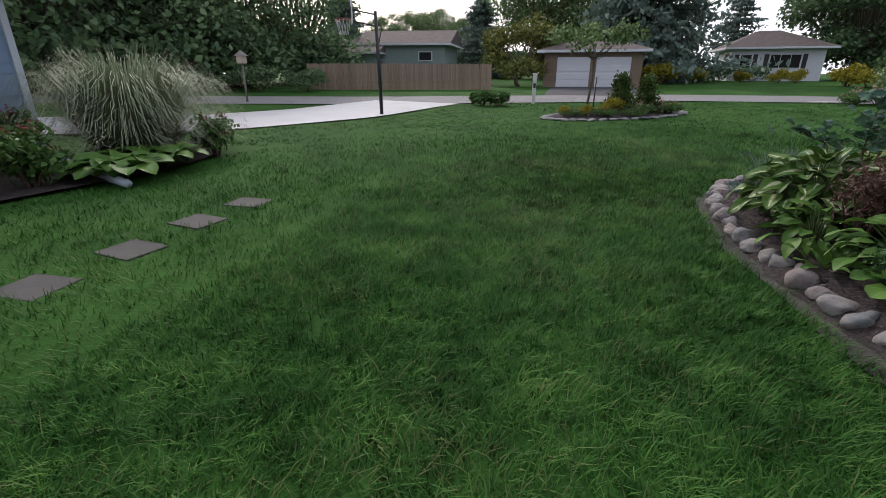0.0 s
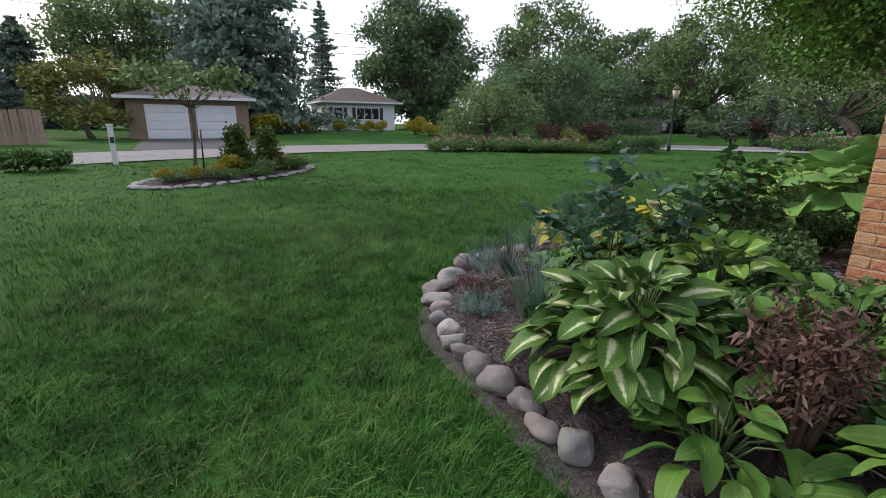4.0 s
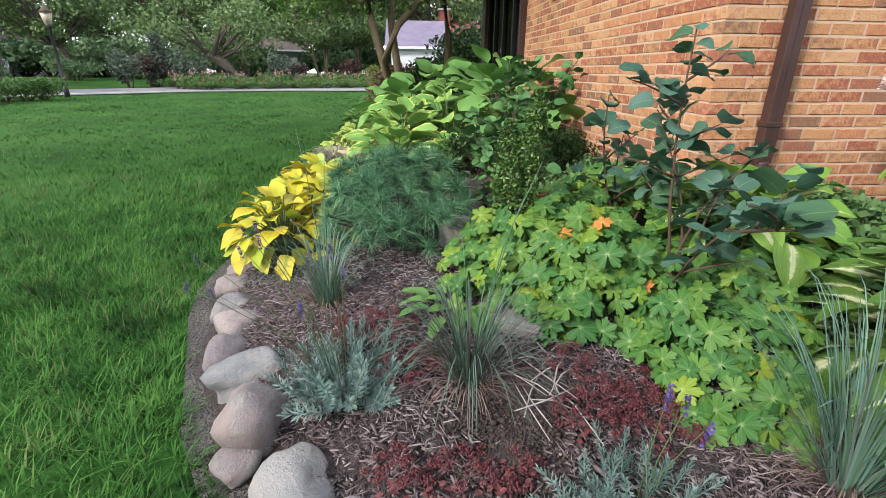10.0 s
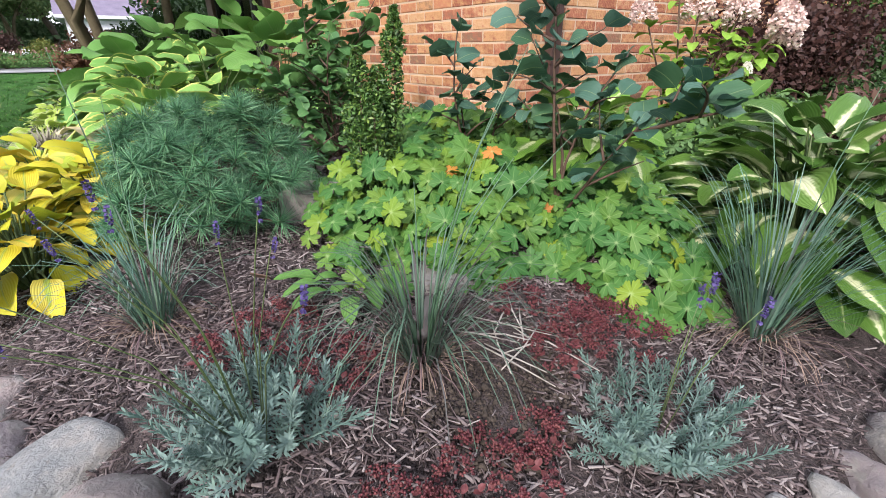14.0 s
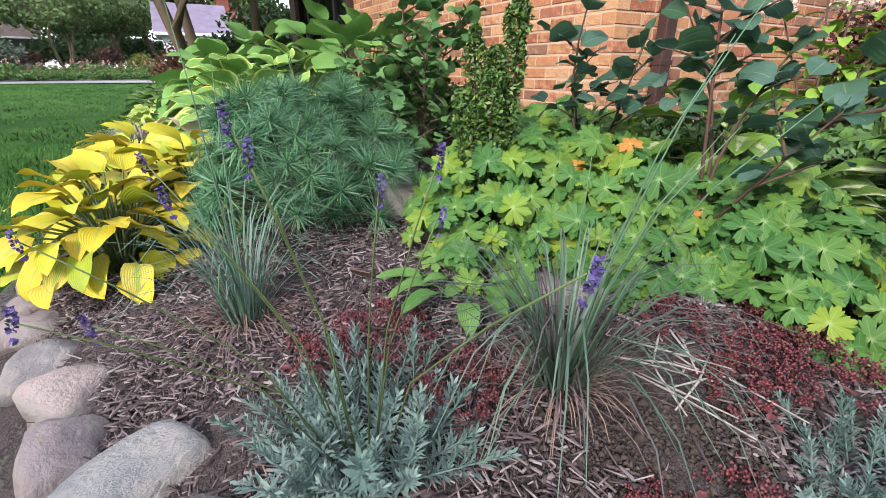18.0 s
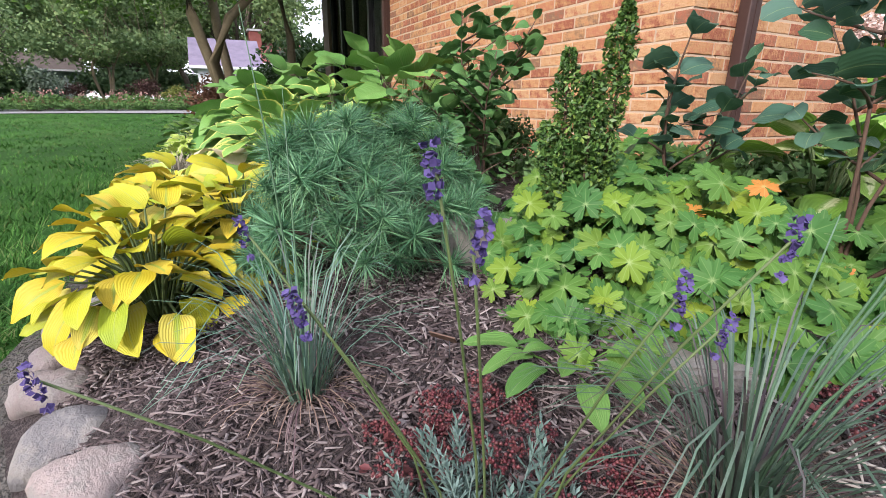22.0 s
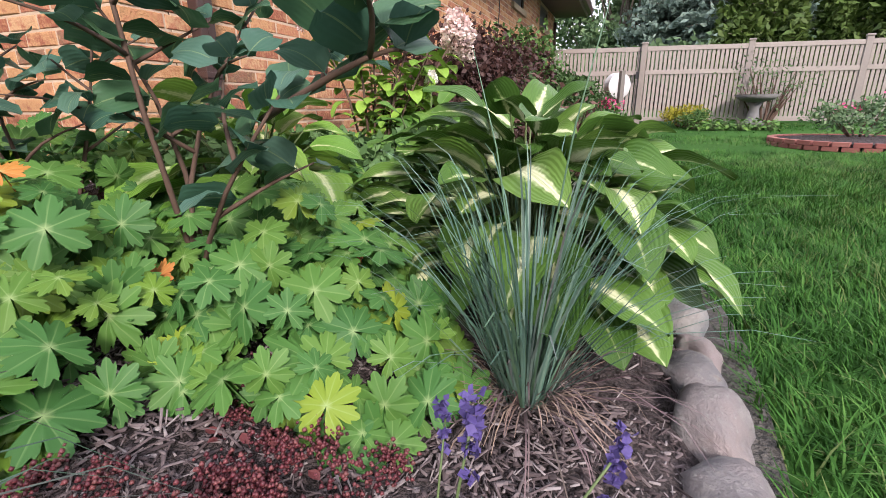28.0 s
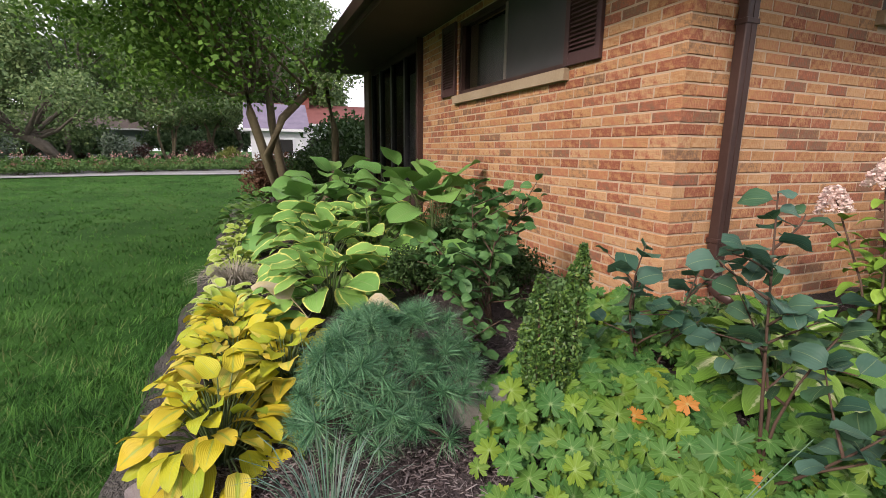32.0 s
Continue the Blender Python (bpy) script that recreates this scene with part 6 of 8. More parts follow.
# ---- the stone edge and the plants of the corner bed ----
def rosette(name, label, x, y, tiers, material, category="hosta", group="hostas", z=None, lean=0.0, stretch=1.0, seed=0):
    """A plant of many single leaves round one crown. tiers: count, meshes, tilt from, tilt to, size from, size to, foot radius."""
    rnd = random.Random(seed)
    t = thing(name, x, y, bz(x, y) if z is None else z, label, category, group)
    for count, meshes, t0, t1, s0, s1, foot in tiers:
        for i in range(count):
            w = 360 * (i + rnd.uniform(-0.35, 0.35)) / count
            s = rnd.uniform(s0, s1)
            r = foot * math.sqrt(rnd.random())
            fx, fy = -math.sin(radians(w)) * r * stretch, math.cos(radians(w)) * r
            m = pose(fx, fy, -0.01, 0, 0, w) @ pose(0, 0, 0, rnd.uniform(t0, t1), rnd.uniform(-14, 14), 0) @ Matrix.Diagonal((s, s, s, 1))
            part("leaf", rnd.choice(meshes), material, t, m=m)
    return t


def dome(name, label, x, y, reach, tall, count, meshes, material, seed, s0=0.85, s1=1.12, category="hosta", group="hostas", z=None, squash=1.0, lift=0.0):
    """A hosta: overlapping blades that shingle a low dome, each on its own stalk from one crown."""
    rnd = random.Random(seed)
    t = thing(name, x, y, bz(x, y) if z is None else z, label, category, group)
    stalks = []
    for i in range(count):
        q = (i + 0.5) / count
        w = i * 137.508 + rnd.uniform(-12, 12)
        el = radians(88 * (1 - q ** 0.62))
        rr = reach * 0.62 * math.cos(el) * (rnd.uniform(0.90, 1.08) if i % 3 else rnd.uniform(0.55, 0.85))
        p = Vector((-math.sin(radians(w)) * rr, math.cos(radians(w)) * rr * squash, tall * (0.20 + 0.66 * math.sin(el)) * rnd.uniform(0.78, 1.08) + lift))
        pitch = -9 + 58 * math.sin(el) ** 2.2 + rnd.uniform(-14, 12)
        s = rnd.uniform(s0, s1) * (0.82 + 0.18 * math.cos(el))
        part("leaf", rnd.choice(meshes), material, t, m=Matrix.Translation(p) @ pose(0, 0, 0, 0, 0, w) @ pose(0, 0, 0, pitch, rnd.uniform(-32, 32), rnd.uniform(-38, 38)) @ Matrix.Diagonal((s, s, s, 1)))
        foot = Vector((p.x * 0.12, p.y * 0.12, -0.01))
        stalks.append(tube_arrays([foot, foot.lerp(p, 0.55) + Vector((0, 0, 0.14 * tall)), p], [0.006, 0.005, 0.0035], 4))
    part("plant_crown", joined(stalks), G["stem"], t, kind="stuff")
    return t


rock_shapes = [rock_mesh("field_stone", 60 + i, 0.72 + 0.06 * (i % 4)) for i in range(9)]
ROCKS = [(-1.88, -3.3, 0.24), (-1.86, -3.05, 0.22), (-1.84, -2.80, 0.22), (-1.83, -2.57, 0.28), (-1.95, -2.40, 0.20), (-1.97, -2.20, 0.21), (-1.95, -2.02, 0.18), (-1.96, -1.84, 0.18), (-1.95, -1.66, 0.21), (-2.03, -1.47, 0.21),
         (-2.08, -1.30, 0.18), (-2.11, -1.16, 0.17), (-2.15, -0.95, 0.21), (-2.10, -0.77, 0.15), (-2.18, -0.64, 0.18), (-2.21, -0.48, 0.16), (-2.26, -0.29, 0.18), (-2.26, -0.05, 0.20), (-2.30, 0.14, 0.16), (-2.26, 0.32, 0.19),
         (-2.29, 0.55, 0.22), (-2.28, 0.75, 0.20), (-2.27, 0.93, 0.17), (-2.26, 1.10, 0.16), (-2.21, 1.27, 0.16), (-2.19, 1.47, 0.15), (-2.06, 1.63, 0.16), (-2.02, 1.80, 0.19), (-1.93, 2.0, 0.22), (-1.70, 2.16, 0.25),
         (-1.56, 2.36, 0.12), (-1.41, 2.35, 0.27), (-1.17, 2.44, 0.24), (-0.98, 2.57, 0.20), (-0.75, 2.60, 0.23), (-0.54, 2.69, 0.19), (-0.28, 2.76, 0.20), (-0.06, 2.78, 0.17), (0.15, 2.8, 0.17)]
for i in range(26):
    ROCKS.append((0.4 + 0.27 * i, 2.75 - 0.007 * i, random.uniform(0.13, 0.20)))
for i in range(8):
    ROCKS.append((-1.92 + 0.012 * i, -3.6 - 0.28 * i, random.uniform(0.18, 0.25)))
for i, (x, y, s) in enumerate(ROCKS):
    s *= 1.13 if 23 < i < 36 else 1.0
    st = thing("edging_boulder", x, y, 0.03, "rounded field stone in the bed's edging row", "stone", "bed edging stones", random.uniform(0, 360))
    part("stone", rock_shapes[(i * 5) % 9], G["rock"], st, m=pose(0, 0, 0.2 * s, random.uniform(-10, 10), random.uniform(-10, 10)) @ Matrix.Diagonal((s * random.uniform(0.95, 1.25), s * random.uniform(0.80, 1.02), s * random.uniform(0.8, 1.15), 1)))

for i, (x, y) in enumerate(NEIGHBOUR_HOSTAS):
    rosette("broad_leaf_hosta", "low broad-leaved green hosta in the neighbour's bed", x, y, [(7, nh, 0, 10, 0.8, 1.0, 0.08), (12, nh, -16, 4, 0.9, 1.15, 0.12)], L["plainhosta"], z=gz(x, y) + 0.05, seed=50 + i)

# the large variegated hosta
h_leaf = [leaf_mesh("leaf", 0.275 + 0.014 * i, 0.172 + 0.010 * (i % 3), 0, 0, 0, 22 + 9 * i, 0.24, 0.48, 0.80, 9, 0.011) for i in range(6)]
dome("variegated_hosta", "large hosta with pale cream-centred green leaves at the bed's edge", -1.78, 0.13, 0.64, 0.56, 165, h_leaf, L["hosta"], 1, 0.56, 0.88)
dome("variegated_hosta", "smaller cream-streaked hosta near the downspout", -0.88, 0.27, 0.42, 0.46, 46, h_leaf, L["lighthosta"], 2, 0.6, 0.85)
g_leaf = [leaf_mesh("leaf", 0.165 + 0.010 * i, 0.105 + 0.006 * (i % 3), 0, 0, 0, 30 + 10 * i, 0.22, 0.5, 0.8, 7, 0.007) for i in range(5)]
for x, y, s, sd in ((-0.12, 2.50, 1.0, 3), (0.42, 2.46, 1.0, 4), (0.16, 2.22, 0.95, 5), (0.80, 2.44, 1.0, 105), (1.15, 2.5, 0.75, 106)):
    dome("golden_hosta", "bright golden-yellow hosta spilling over the edging stones", x, y, 0.40 * s, 0.40 * s, 78, g_leaf, L["goldhosta"], sd, 0.72, 1.02)
for x, y, s, sd in ((1.45, 2.52, 0.8, 6), (1.80, 2.55, 0.8, 7), (3.0, 2.5, 0.95, 8), (3.8, 2.5, 1.0, 9), (4.7, 2.4, 1.0, 10)):
    dome("lime_hosta", "small lime-green hosta with pale margins along the lawn", x, y, 0.36 * s, 0.34 * s, 46, g_leaf, L["limehosta"], sd, 0.7, 0.95)
e_leaf = [leaf_mesh("leaf", 0.24 + 0.012 * i, 0.185 + 0.008 * (i % 3), 0, 0, 0, 24 + 9 * i, 0.16, 0.46, 0.72, 8, 0.010) for i in range(5)]
for x, y, s, sd in ((1.75, 1.75, 0.9, 11), (2.6, 1.7, 1.05, 12), (1.12, 1.85, 0.75, 111), (2.1, 1.3, 1.1, 112)):
    dome("yellow_edged_hosta", "tall green hosta with yellow leaf margins", x, y, 0.66 * s, 0.64 * s, 42, e_leaf, L["edgehosta"], sd, 0.85, 1.15)
for x, y, s, sd in ((3.0, 0.7, 1.2, 13), (4.1, 1.3, 1.1, 14), (2.2, 0.65, 1.05, 15), (3.5, 1.7, 0.9, 115)):
    dome("giant_hosta", "giant hosta with broad blue-green leaves below the window", x, y, 0.80 * s, 0.86 * s, 36, e_leaf, L["bluehosta"], sd, 1.35, 1.75)
for x, y, sd in ((5.6, 2.2, 16), (6.3, 2.45, 17), (5.2, 1.6, 116), (7.4, 2.2, 117)):
    dome("green_hosta", "plain green hosta beneath the maple", x, y, 0.55, 0.45, 40, e_leaf, L["plainhosta"], sd, 0.6, 0.85)
tall_grass("striped_sedge", "white-striped grassy sedge between the hostas", 2.35, 2.5, 320, 0.38, 0.36, 43, C["plume"], None, 0.012, 0.08).location.z = bz(2.35, 2.5)
rosette("withered_leaf", "large withered cream and yellow hosta leaf", 0.75, 1.95, [(2, [leaf_mesh("leaf", 0.30, 0.2, 0.30, 60, 20, 70, 0.1, 0.5, 0.8, 8, 0.02, 0.006)], -6, 6, 0.95, 1.1, 0.05)], stuff_mat("withered_leaf_skin", [(0.299, 0.221, 0.052), (0.403, 0.338, 0.195), (0.429, 0.377, 0.273), (0.195, 0.1235, 0.0715)], 0.7, 7, 40, 0.2, 0.003, thin=0.3), "leaf", "withered leaves", seed=18)

# the side of the bed towards the back yard
b_leaf = [leaf_mesh("leaf", 0.16, 0.15, 0.12, 60, 30, 45 + 12 * i, 0.25, 0.4, 0.42, 7, 0.012, 0.005) for i in range(3)]
for x, y, s, sd in ((-1.6, -2.08, 1.3, 20), (-1.3, -2.25, 1.3, 21), (-1.6, -2.55, 1.25, 22), (-1.8, -1.31, 0.9, 400), (-1.74, -1.75, 0.9, 401), (-1.52, -1.49, 0.9, 402), (-1.68, -2.98, 1.2, 403)):
    rosette("bergenia", "clump of round glossy green leaves behind the stones", x, y, [(6, b_leaf, 0, 12, 0.8 * s, s, 0.05), (10, b_leaf, -16, 0, 0.9 * s, 1.15 * s, 0.08)], L["berg"], "bergenia", "bergenias", seed=sd)
p_leaf = [leaf_mesh("leaf", 0.20 + 0.012 * i, 0.095 + 0.006 * (i % 3), 0, 0, 0, 35 + 10 * i, 0.25, 0.55, 0.85, 7, 0.006) for i in range(5)]
for x, y, s, sd in ((-1.72, -1.05, 0.9, 23), (-1.95, -0.45, 0.75, 24), (-1.35, -1.18, 1.0, 25), (-1.2, -0.48, 1.05, 26), (-0.75, -1.28, 1.0, 27), (-1.25, -1.63, 1.0, 28), (-1.5, -0.35, 0.9, 29)):
    dome("green_hosta", "plain mid-green hosta with pointed leaves", x, y, 0.45 * s, 0.45 * s, 44, p_leaf, L["plainhosta"], sd, 0.75, 1.05)
w_leaf = [leaf_mesh("leaf", 0.27 + 0.02 * i, 0.10 + 0.01 * (i % 3), 0.06, 65, 8, 34 + 12 * i, 0.22, 0.6, 0.62, 7, 0.012, 0.004) for i in range(4)]
for x, y, s, sd in ((-1.17, -1.07, 1.0, 410), (-0.88, -1.05, 1.1, 411), (-1.42, -1.03, 0.85, 412), (-1.02, -0.75, 0.95, 413), (-1.05, -1.45, 1.0, 414), (-1.98, -0.81, 0.6, 415)):
    rosette("broad_leaf_perennial", "clump of upright broad mid-green leaves", x, y, [(7, w_leaf, 0, 20, 0.9 * s, 1.1 * s, 0.06), (11, w_leaf, -32, -6, 0.85 * s, 1.1 * s, 0.10)], L["plainhosta"], "perennial", "low plants", seed=sd)
for x, y, n_, tl, sd in ((-1.46, -0.75, 90, 0.36, 420), (-1.15, -0.45, 70, 0.34, 421), (-1.35, -1.88, 70, 0.34, 422)):
    tall_grass("daylily_clump", "clump of arching green strap leaves in the side bed", x, y, n_, 0.40, tl, sd, C["strap"], None, 0.020, 0.07, 1.4, 0.6).location.z = bz(x, y)
columbine = bush("columbine_clump", "low clump of small rounded grey-green leaves", 61, 0.75, 0.36, 1300, 0.055, C["clover"], 12, category="plant", group="low plants")


def put_bed(proto, spots):
    for i, (x, y, s, r) in enumerate(spots):
        m = pose(x, y, bz(x, y), 0, 0, r)
        ob = copy_thing(proto, m) if i else proto
        ob.matrix_basis = m
        ob.scale = (s, s, s)


put_bed(columbine, [(-1.40, -1.92, 1.0, 70), (-1.62, -1.72, 0.6, 20), (0.25, 0.55, 0.7, 0), (0.02, 0.85, 0.6, 40), (-0.35, 0.22, 0.8, 90), (-0.7, 0.2, 0.8, 130), (-0.62, -0.3, 0.8, 170), (-1.0, -0.25, 0.9, 210), (-1.35, -0.3, 0.8, 260), (0.75, 0.9, 0.7, 300), (-1.15, -1.75, 1.0, 140), (-1.7, -1.2, 0.7, 220), (-1.3, -1.62, 0.8, 0), (-1.0, -2.0, 1.0, 40), (-1.5, -0.75, 0.8, 90), (-0.75, -1.9, 1.1, 160), (-1.05, -3.0, 1.2, 60), (-1.5, -3.5, 1.1, 130)])
bronze = bush("bronze_astilbe", "bronze-brown leafy clump among the green plants", 62, 0.50, 0.66, 1500, 0.058, C["bronze"], 20, category="plant", group="low plants", aspect=0.42)
put_bed(bronze, [(BRONZE_X, BRONZE_Y, 1.0, 0)])
greens = bush("leafy_perennial", "dense dark green leafy perennial", 63, 1.1, 0.7, 4200, 0.052, C["deepshrub"], 18, category="plant", group="low plants")
put_bed(greens, [(-1.62, -3.9, 0.7, 20), (-1.62, -4.6, 0.75, 80), (-1.58, -5.4, 0.8, 140), (-1.58, -6.2, 0.8, 200), (-1.55, -7.2, 0.8, 260), (-1.55, -8.2, 0.8, 320), (-1.15, -2.75, 0.75, 50), (-0.7, -3.4, 1.1, 100), (-1.0, -5.6, 1.3, 150), (-0.8, -7.0, 1.4, 210), (-0.9, -8.6, 1.4, 260), (-1.2, -4.4, 1.0, 300), (-1.3, -6.6, 0.9, 30), (-1.2, -9.6, 1.1, 70), (9.0, 1.5, 1.3, 90), (8.2, 0.9, 1.5, 20), (9.6, 0.6, 1.6, 100), (11.0, -0.2, 2.6, 60), (12.6, -1.2, 3.0, 10)])
ninebark = bush("ninebark_shrub", "dark purple-brown ninebark with reddish tips by the wall", 64, 1.15, 1.3, 2600, 0.06, C["purple"], 18)
put_bed(ninebark, [(-0.62, -2.05, 0.80, 0), (-0.85, -2.65, 0.78, 200), (-0.6, -3.0, 0.95, 60), (-0.8, -4.0, 0.9, 120)])
rosy = bush("rose_shrub", "tall green shrub with a few pale flowers by the wall", 65, 1.2, 1.4, 2600, 0.07, C["shrub"], 16, C["plume"], 6, 0.07)
put_bed(rosy, [(-0.55, -4.9, 1.0, 0), (-0.5, -6.4, 1.0, 120)])
petunia = bush("pink_flowers", "mass of hot pink flowers near the hose reel", 66, 0.8, 0.6, 600, 0.06, C["shrub"], 8, C["hotpink"], 40, 0.08, "flowers", "border flowers")
put_bed(petunia, [(-1.62, -6.9, 1.1, 0)])
redbush_ = bush("red_leaved_shrub", "reddish-leaved shrub at the end of the front bed", 67, 1.2, 0.9, 1800, 0.08, C["rust"], 12)
put_bed(redbush_, [(8.6, 1.9, 1.0, 0), (10.0, 1.6, 1.2, 60)])

for i in range(6):
    xx, yy = -3.55 - 0.28 * i, -10.75 + 0.1 * (i % 2)
    dome("lime_hosta", "low pale-edged hosta edging the back lawn", xx, yy, 0.26, 0.26, 26, g_leaf, L["berg"], 300 + i, 0.6, 0.85, z=gz(xx, yy))

# hydrangea
hy = thing("panicle_hydrangea", HYD_X, HYD_Y, bz(HYD_X, HYD_Y), "hydrangea with upright pink-white flower cones by the brick wall", "hydrangea")
hy_leaf = [leaf_mesh("leaf", 0.13, 0.075, 0.015, 25, 10, 50 + 14 * i, 0.25, 0.6, 0.8, 6, 0.004, 0.002) for i in range(3)]
rnd5 = random.Random(5)
npr = np.random.default_rng(7)
petals = []
for i in range(3):
    u = npr.uniform(0, 1, 620)
    rad = (0.062 * (1 - u) ** 0.6 + 0.018) * npr.uniform(0.75, 1.12, 620)
    w = npr.uniform(0, 2 * math.pi, 620)
    v, f = cards(np.stack([rad * np.cos(w), rad * np.sin(w), 0.17 * u], 1), np.full(620, 0.021), npr, 0.3, 1.3)
    petals.append(big_mesh("flower_head", v, f, smooth=False))
HEADS = ((-0.73, -0.60, 1.36), (-0.52, -0.64, 1.21), (-0.83, -0.68, 1.22), (-1.02, -0.74, 1.28), (-1.06, -0.68, 1.19), (-1.15, -1.04, 1.08), (-1.20, -0.92, 1.14))
for i in range(13):
    w = 2 * math.pi * i / 13 + rnd5.uniform(-0.3, 0.3)
    r = 0.16 + 0.22 * rnd5.random()
    if i < 7:
        top = Vector(HEADS[i]) - Vector((HYD_X, HYD_Y, bz(HYD_X, HYD_Y)))
    else:
        top = Vector((math.cos(w) * r, math.sin(w) * r - 0.08, rnd5.uniform(0.45, 0.66)))
    pts = [Vector((math.cos(w) * 0.03, math.sin(w) * 0.03, -0.02)), Vector((top.x * 0.45, top.y * 0.45, top.z * 0.5)), top]
    part("cane", tube(pts, [0.008, 0.006, 0.004], 6), G["twig"], hy)
    for j in range(22):
        u = 0.15 + (0.72 if i < 7 else 0.85) * j / 21
        p0 = pts[0].lerp(pts[1], u * 2) if u < 0.5 else pts[1].lerp(pts[2], u * 2 - 1)
        s = rnd5.uniform(0.70, 1.05)
        part("leaf", rnd5.choice(hy_leaf), L["hydrangea"], hy, m=Matrix.Translation(p0) @ pose(0, 0, 0, 0, 0, j * 137 + i * 40) @ pose(0, 0, 0, rnd5.uniform(-30, 20)) @ Matrix.Diagonal((s, s, s, 1)))
    if i < 7:
        s = rnd5.uniform(0.95, 1.2)
        part("flower_head", petals[i % 3], L["petal"], hy, "cone of pink-white petals", m=Matrix.Translation(top - Vector((0, 0, 0.07))) @ pose(0, 0, 0, rnd5.uniform(-22, 22), rnd5.uniform(-22, 22), 0) @ Matrix.Diagonal((s, s, 0.82 * s, 1)))
low_rose = thing("white_flower", -1.13, -0.71, bz(-1.13, -0.71), "single small white flower on a thin stem by the hydrangea", "flower")
part("stem", tube([(0, 0, -0.02), (0.01, 0, 0.3), (0, 0, 0.57)], [0.003, 0.0025, 0.002], 5), G["stem"], low_rose)
part("flower_head", petals[0], L["whitepetal"], low_rose, m=pose(0, 0, 0.53) @ Matrix.Diagonal((0.42, 0.42, 0.35, 1)))


# hardy geranium: a low dome of lobed leaves
ger_leaf = [lobed_leaf("leaf", 0.052 + 0.0035 * i, 7 if i % 3 else 6, 0.05) for i in range(6)]


def geranium(x, y, rx, ry, turn, count, tall, seed, label, limes=0.05):
    rnd = random.Random(seed)
    t = thing("hardy_geranium", x, y, bz(x, y), label, "geranium", "geraniums")
    done = []
    tries = 0
    while len(done) < count and tries < count * 40:
        tries += 1
        a, r = rnd.uniform(0, 2 * math.pi), math.sqrt(rnd.random())
        u, v = math.cos(a) * r, math.sin(a) * r
        lay = rnd.random()
        px_, py_ = u * rx, v * ry
        if lay > 0.3 and any((px_ - q[0]) ** 2 + (py_ - q[1]) ** 2 < 0.045 ** 2 for q in done[-400:] if q[2]):
            continue
        done.append((px_, py_, lay > 0.3))
        c, s_ = math.cos(radians(turn)), math.sin(radians(turn))
        lx, ly = px_ * c - py_ * s_, px_ * s_ + py_ * c
        h = tall * (1 - 0.82 * r ** 2.2) * (1.0 if lay > 0.3 else 0.62) + rnd.uniform(-0.045, 0.04)
        ground_z = bz(x + lx, y + ly) - bz(x, y)
        out = math.degrees(math.atan2(0.55 * ly + 0.8 * tall, 0.55 * lx - 0.6 * tall))
        turned = rnd.random()
        old, lime = turned < 0.022, 0.022 <= turned < 0.022 + limes
        s = rnd.uniform(0.62, 1.1) * (0.72 if old else 1.0)
        m = pose(lx, ly, ground_z + h, 0, 0, out) @ pose(0, 0, 0, rnd.gauss(0, 20), 20 + 26 * r + rnd.gauss(0, 20)) @ pose(0, 0, 0, 0, 0, rnd.uniform(-70, 70) + 90) @ Matrix.Diagonal((s, s, s, 1))
        ob = part("leaf", rnd.choice(ger_leaf), None, t, m=m, label="orange and yellow turning leaf" if old else "yellow-green ageing leaf" if lime else "")
        if not ob.data.materials:
            ob.data.materials.append(L["geranium"])
        if old or lime:
            ob.material_slots[0].link = "OBJECT"
            ob.material_slots[0].material = L["geraniumturn"] if old else L["geraniumlime"]
    return t


geranium(-0.72, 1.18, 0.62, 0.42, -35, 300, 0.28, 31, "dense mound of lobed bright green geranium leaves, a few turning", 0.16)
geranium(-0.66, 1.10, 0.58, 0.40, -35, 180, 0.26, 36, "mound of lobed green geranium leaves behind the yellowing ones")
geranium(-1.02, 1.10, 0.40, 0.30, -30, 260, 0.30, 35, "mound of bright green lobed geranium leaves by the slab", 0.18)
geranium(-1.42, 0.76, 0.42, 0.31, -30, 300, 0.26, 32, "low mound of fresh green lobed geranium leaves")
geranium(-0.35, 0.62, 0.62, 0.38, -10, 290, 0.28, 33, "mound of green lobed geranium leaves near the wall")
geranium(-1.0, 0.15, 0.55, 0.4, 0, 150, 0.2, 34, "mound of green lobed geranium leaves behind the hosta")
put_bed(copy_thing(greens, pose(0, 0, 0)), [(1.1, 1.2, 0.55, 0), (0.9, 0.5, 0.5, 60), (1.9, 0.5, 0.6, 90)])


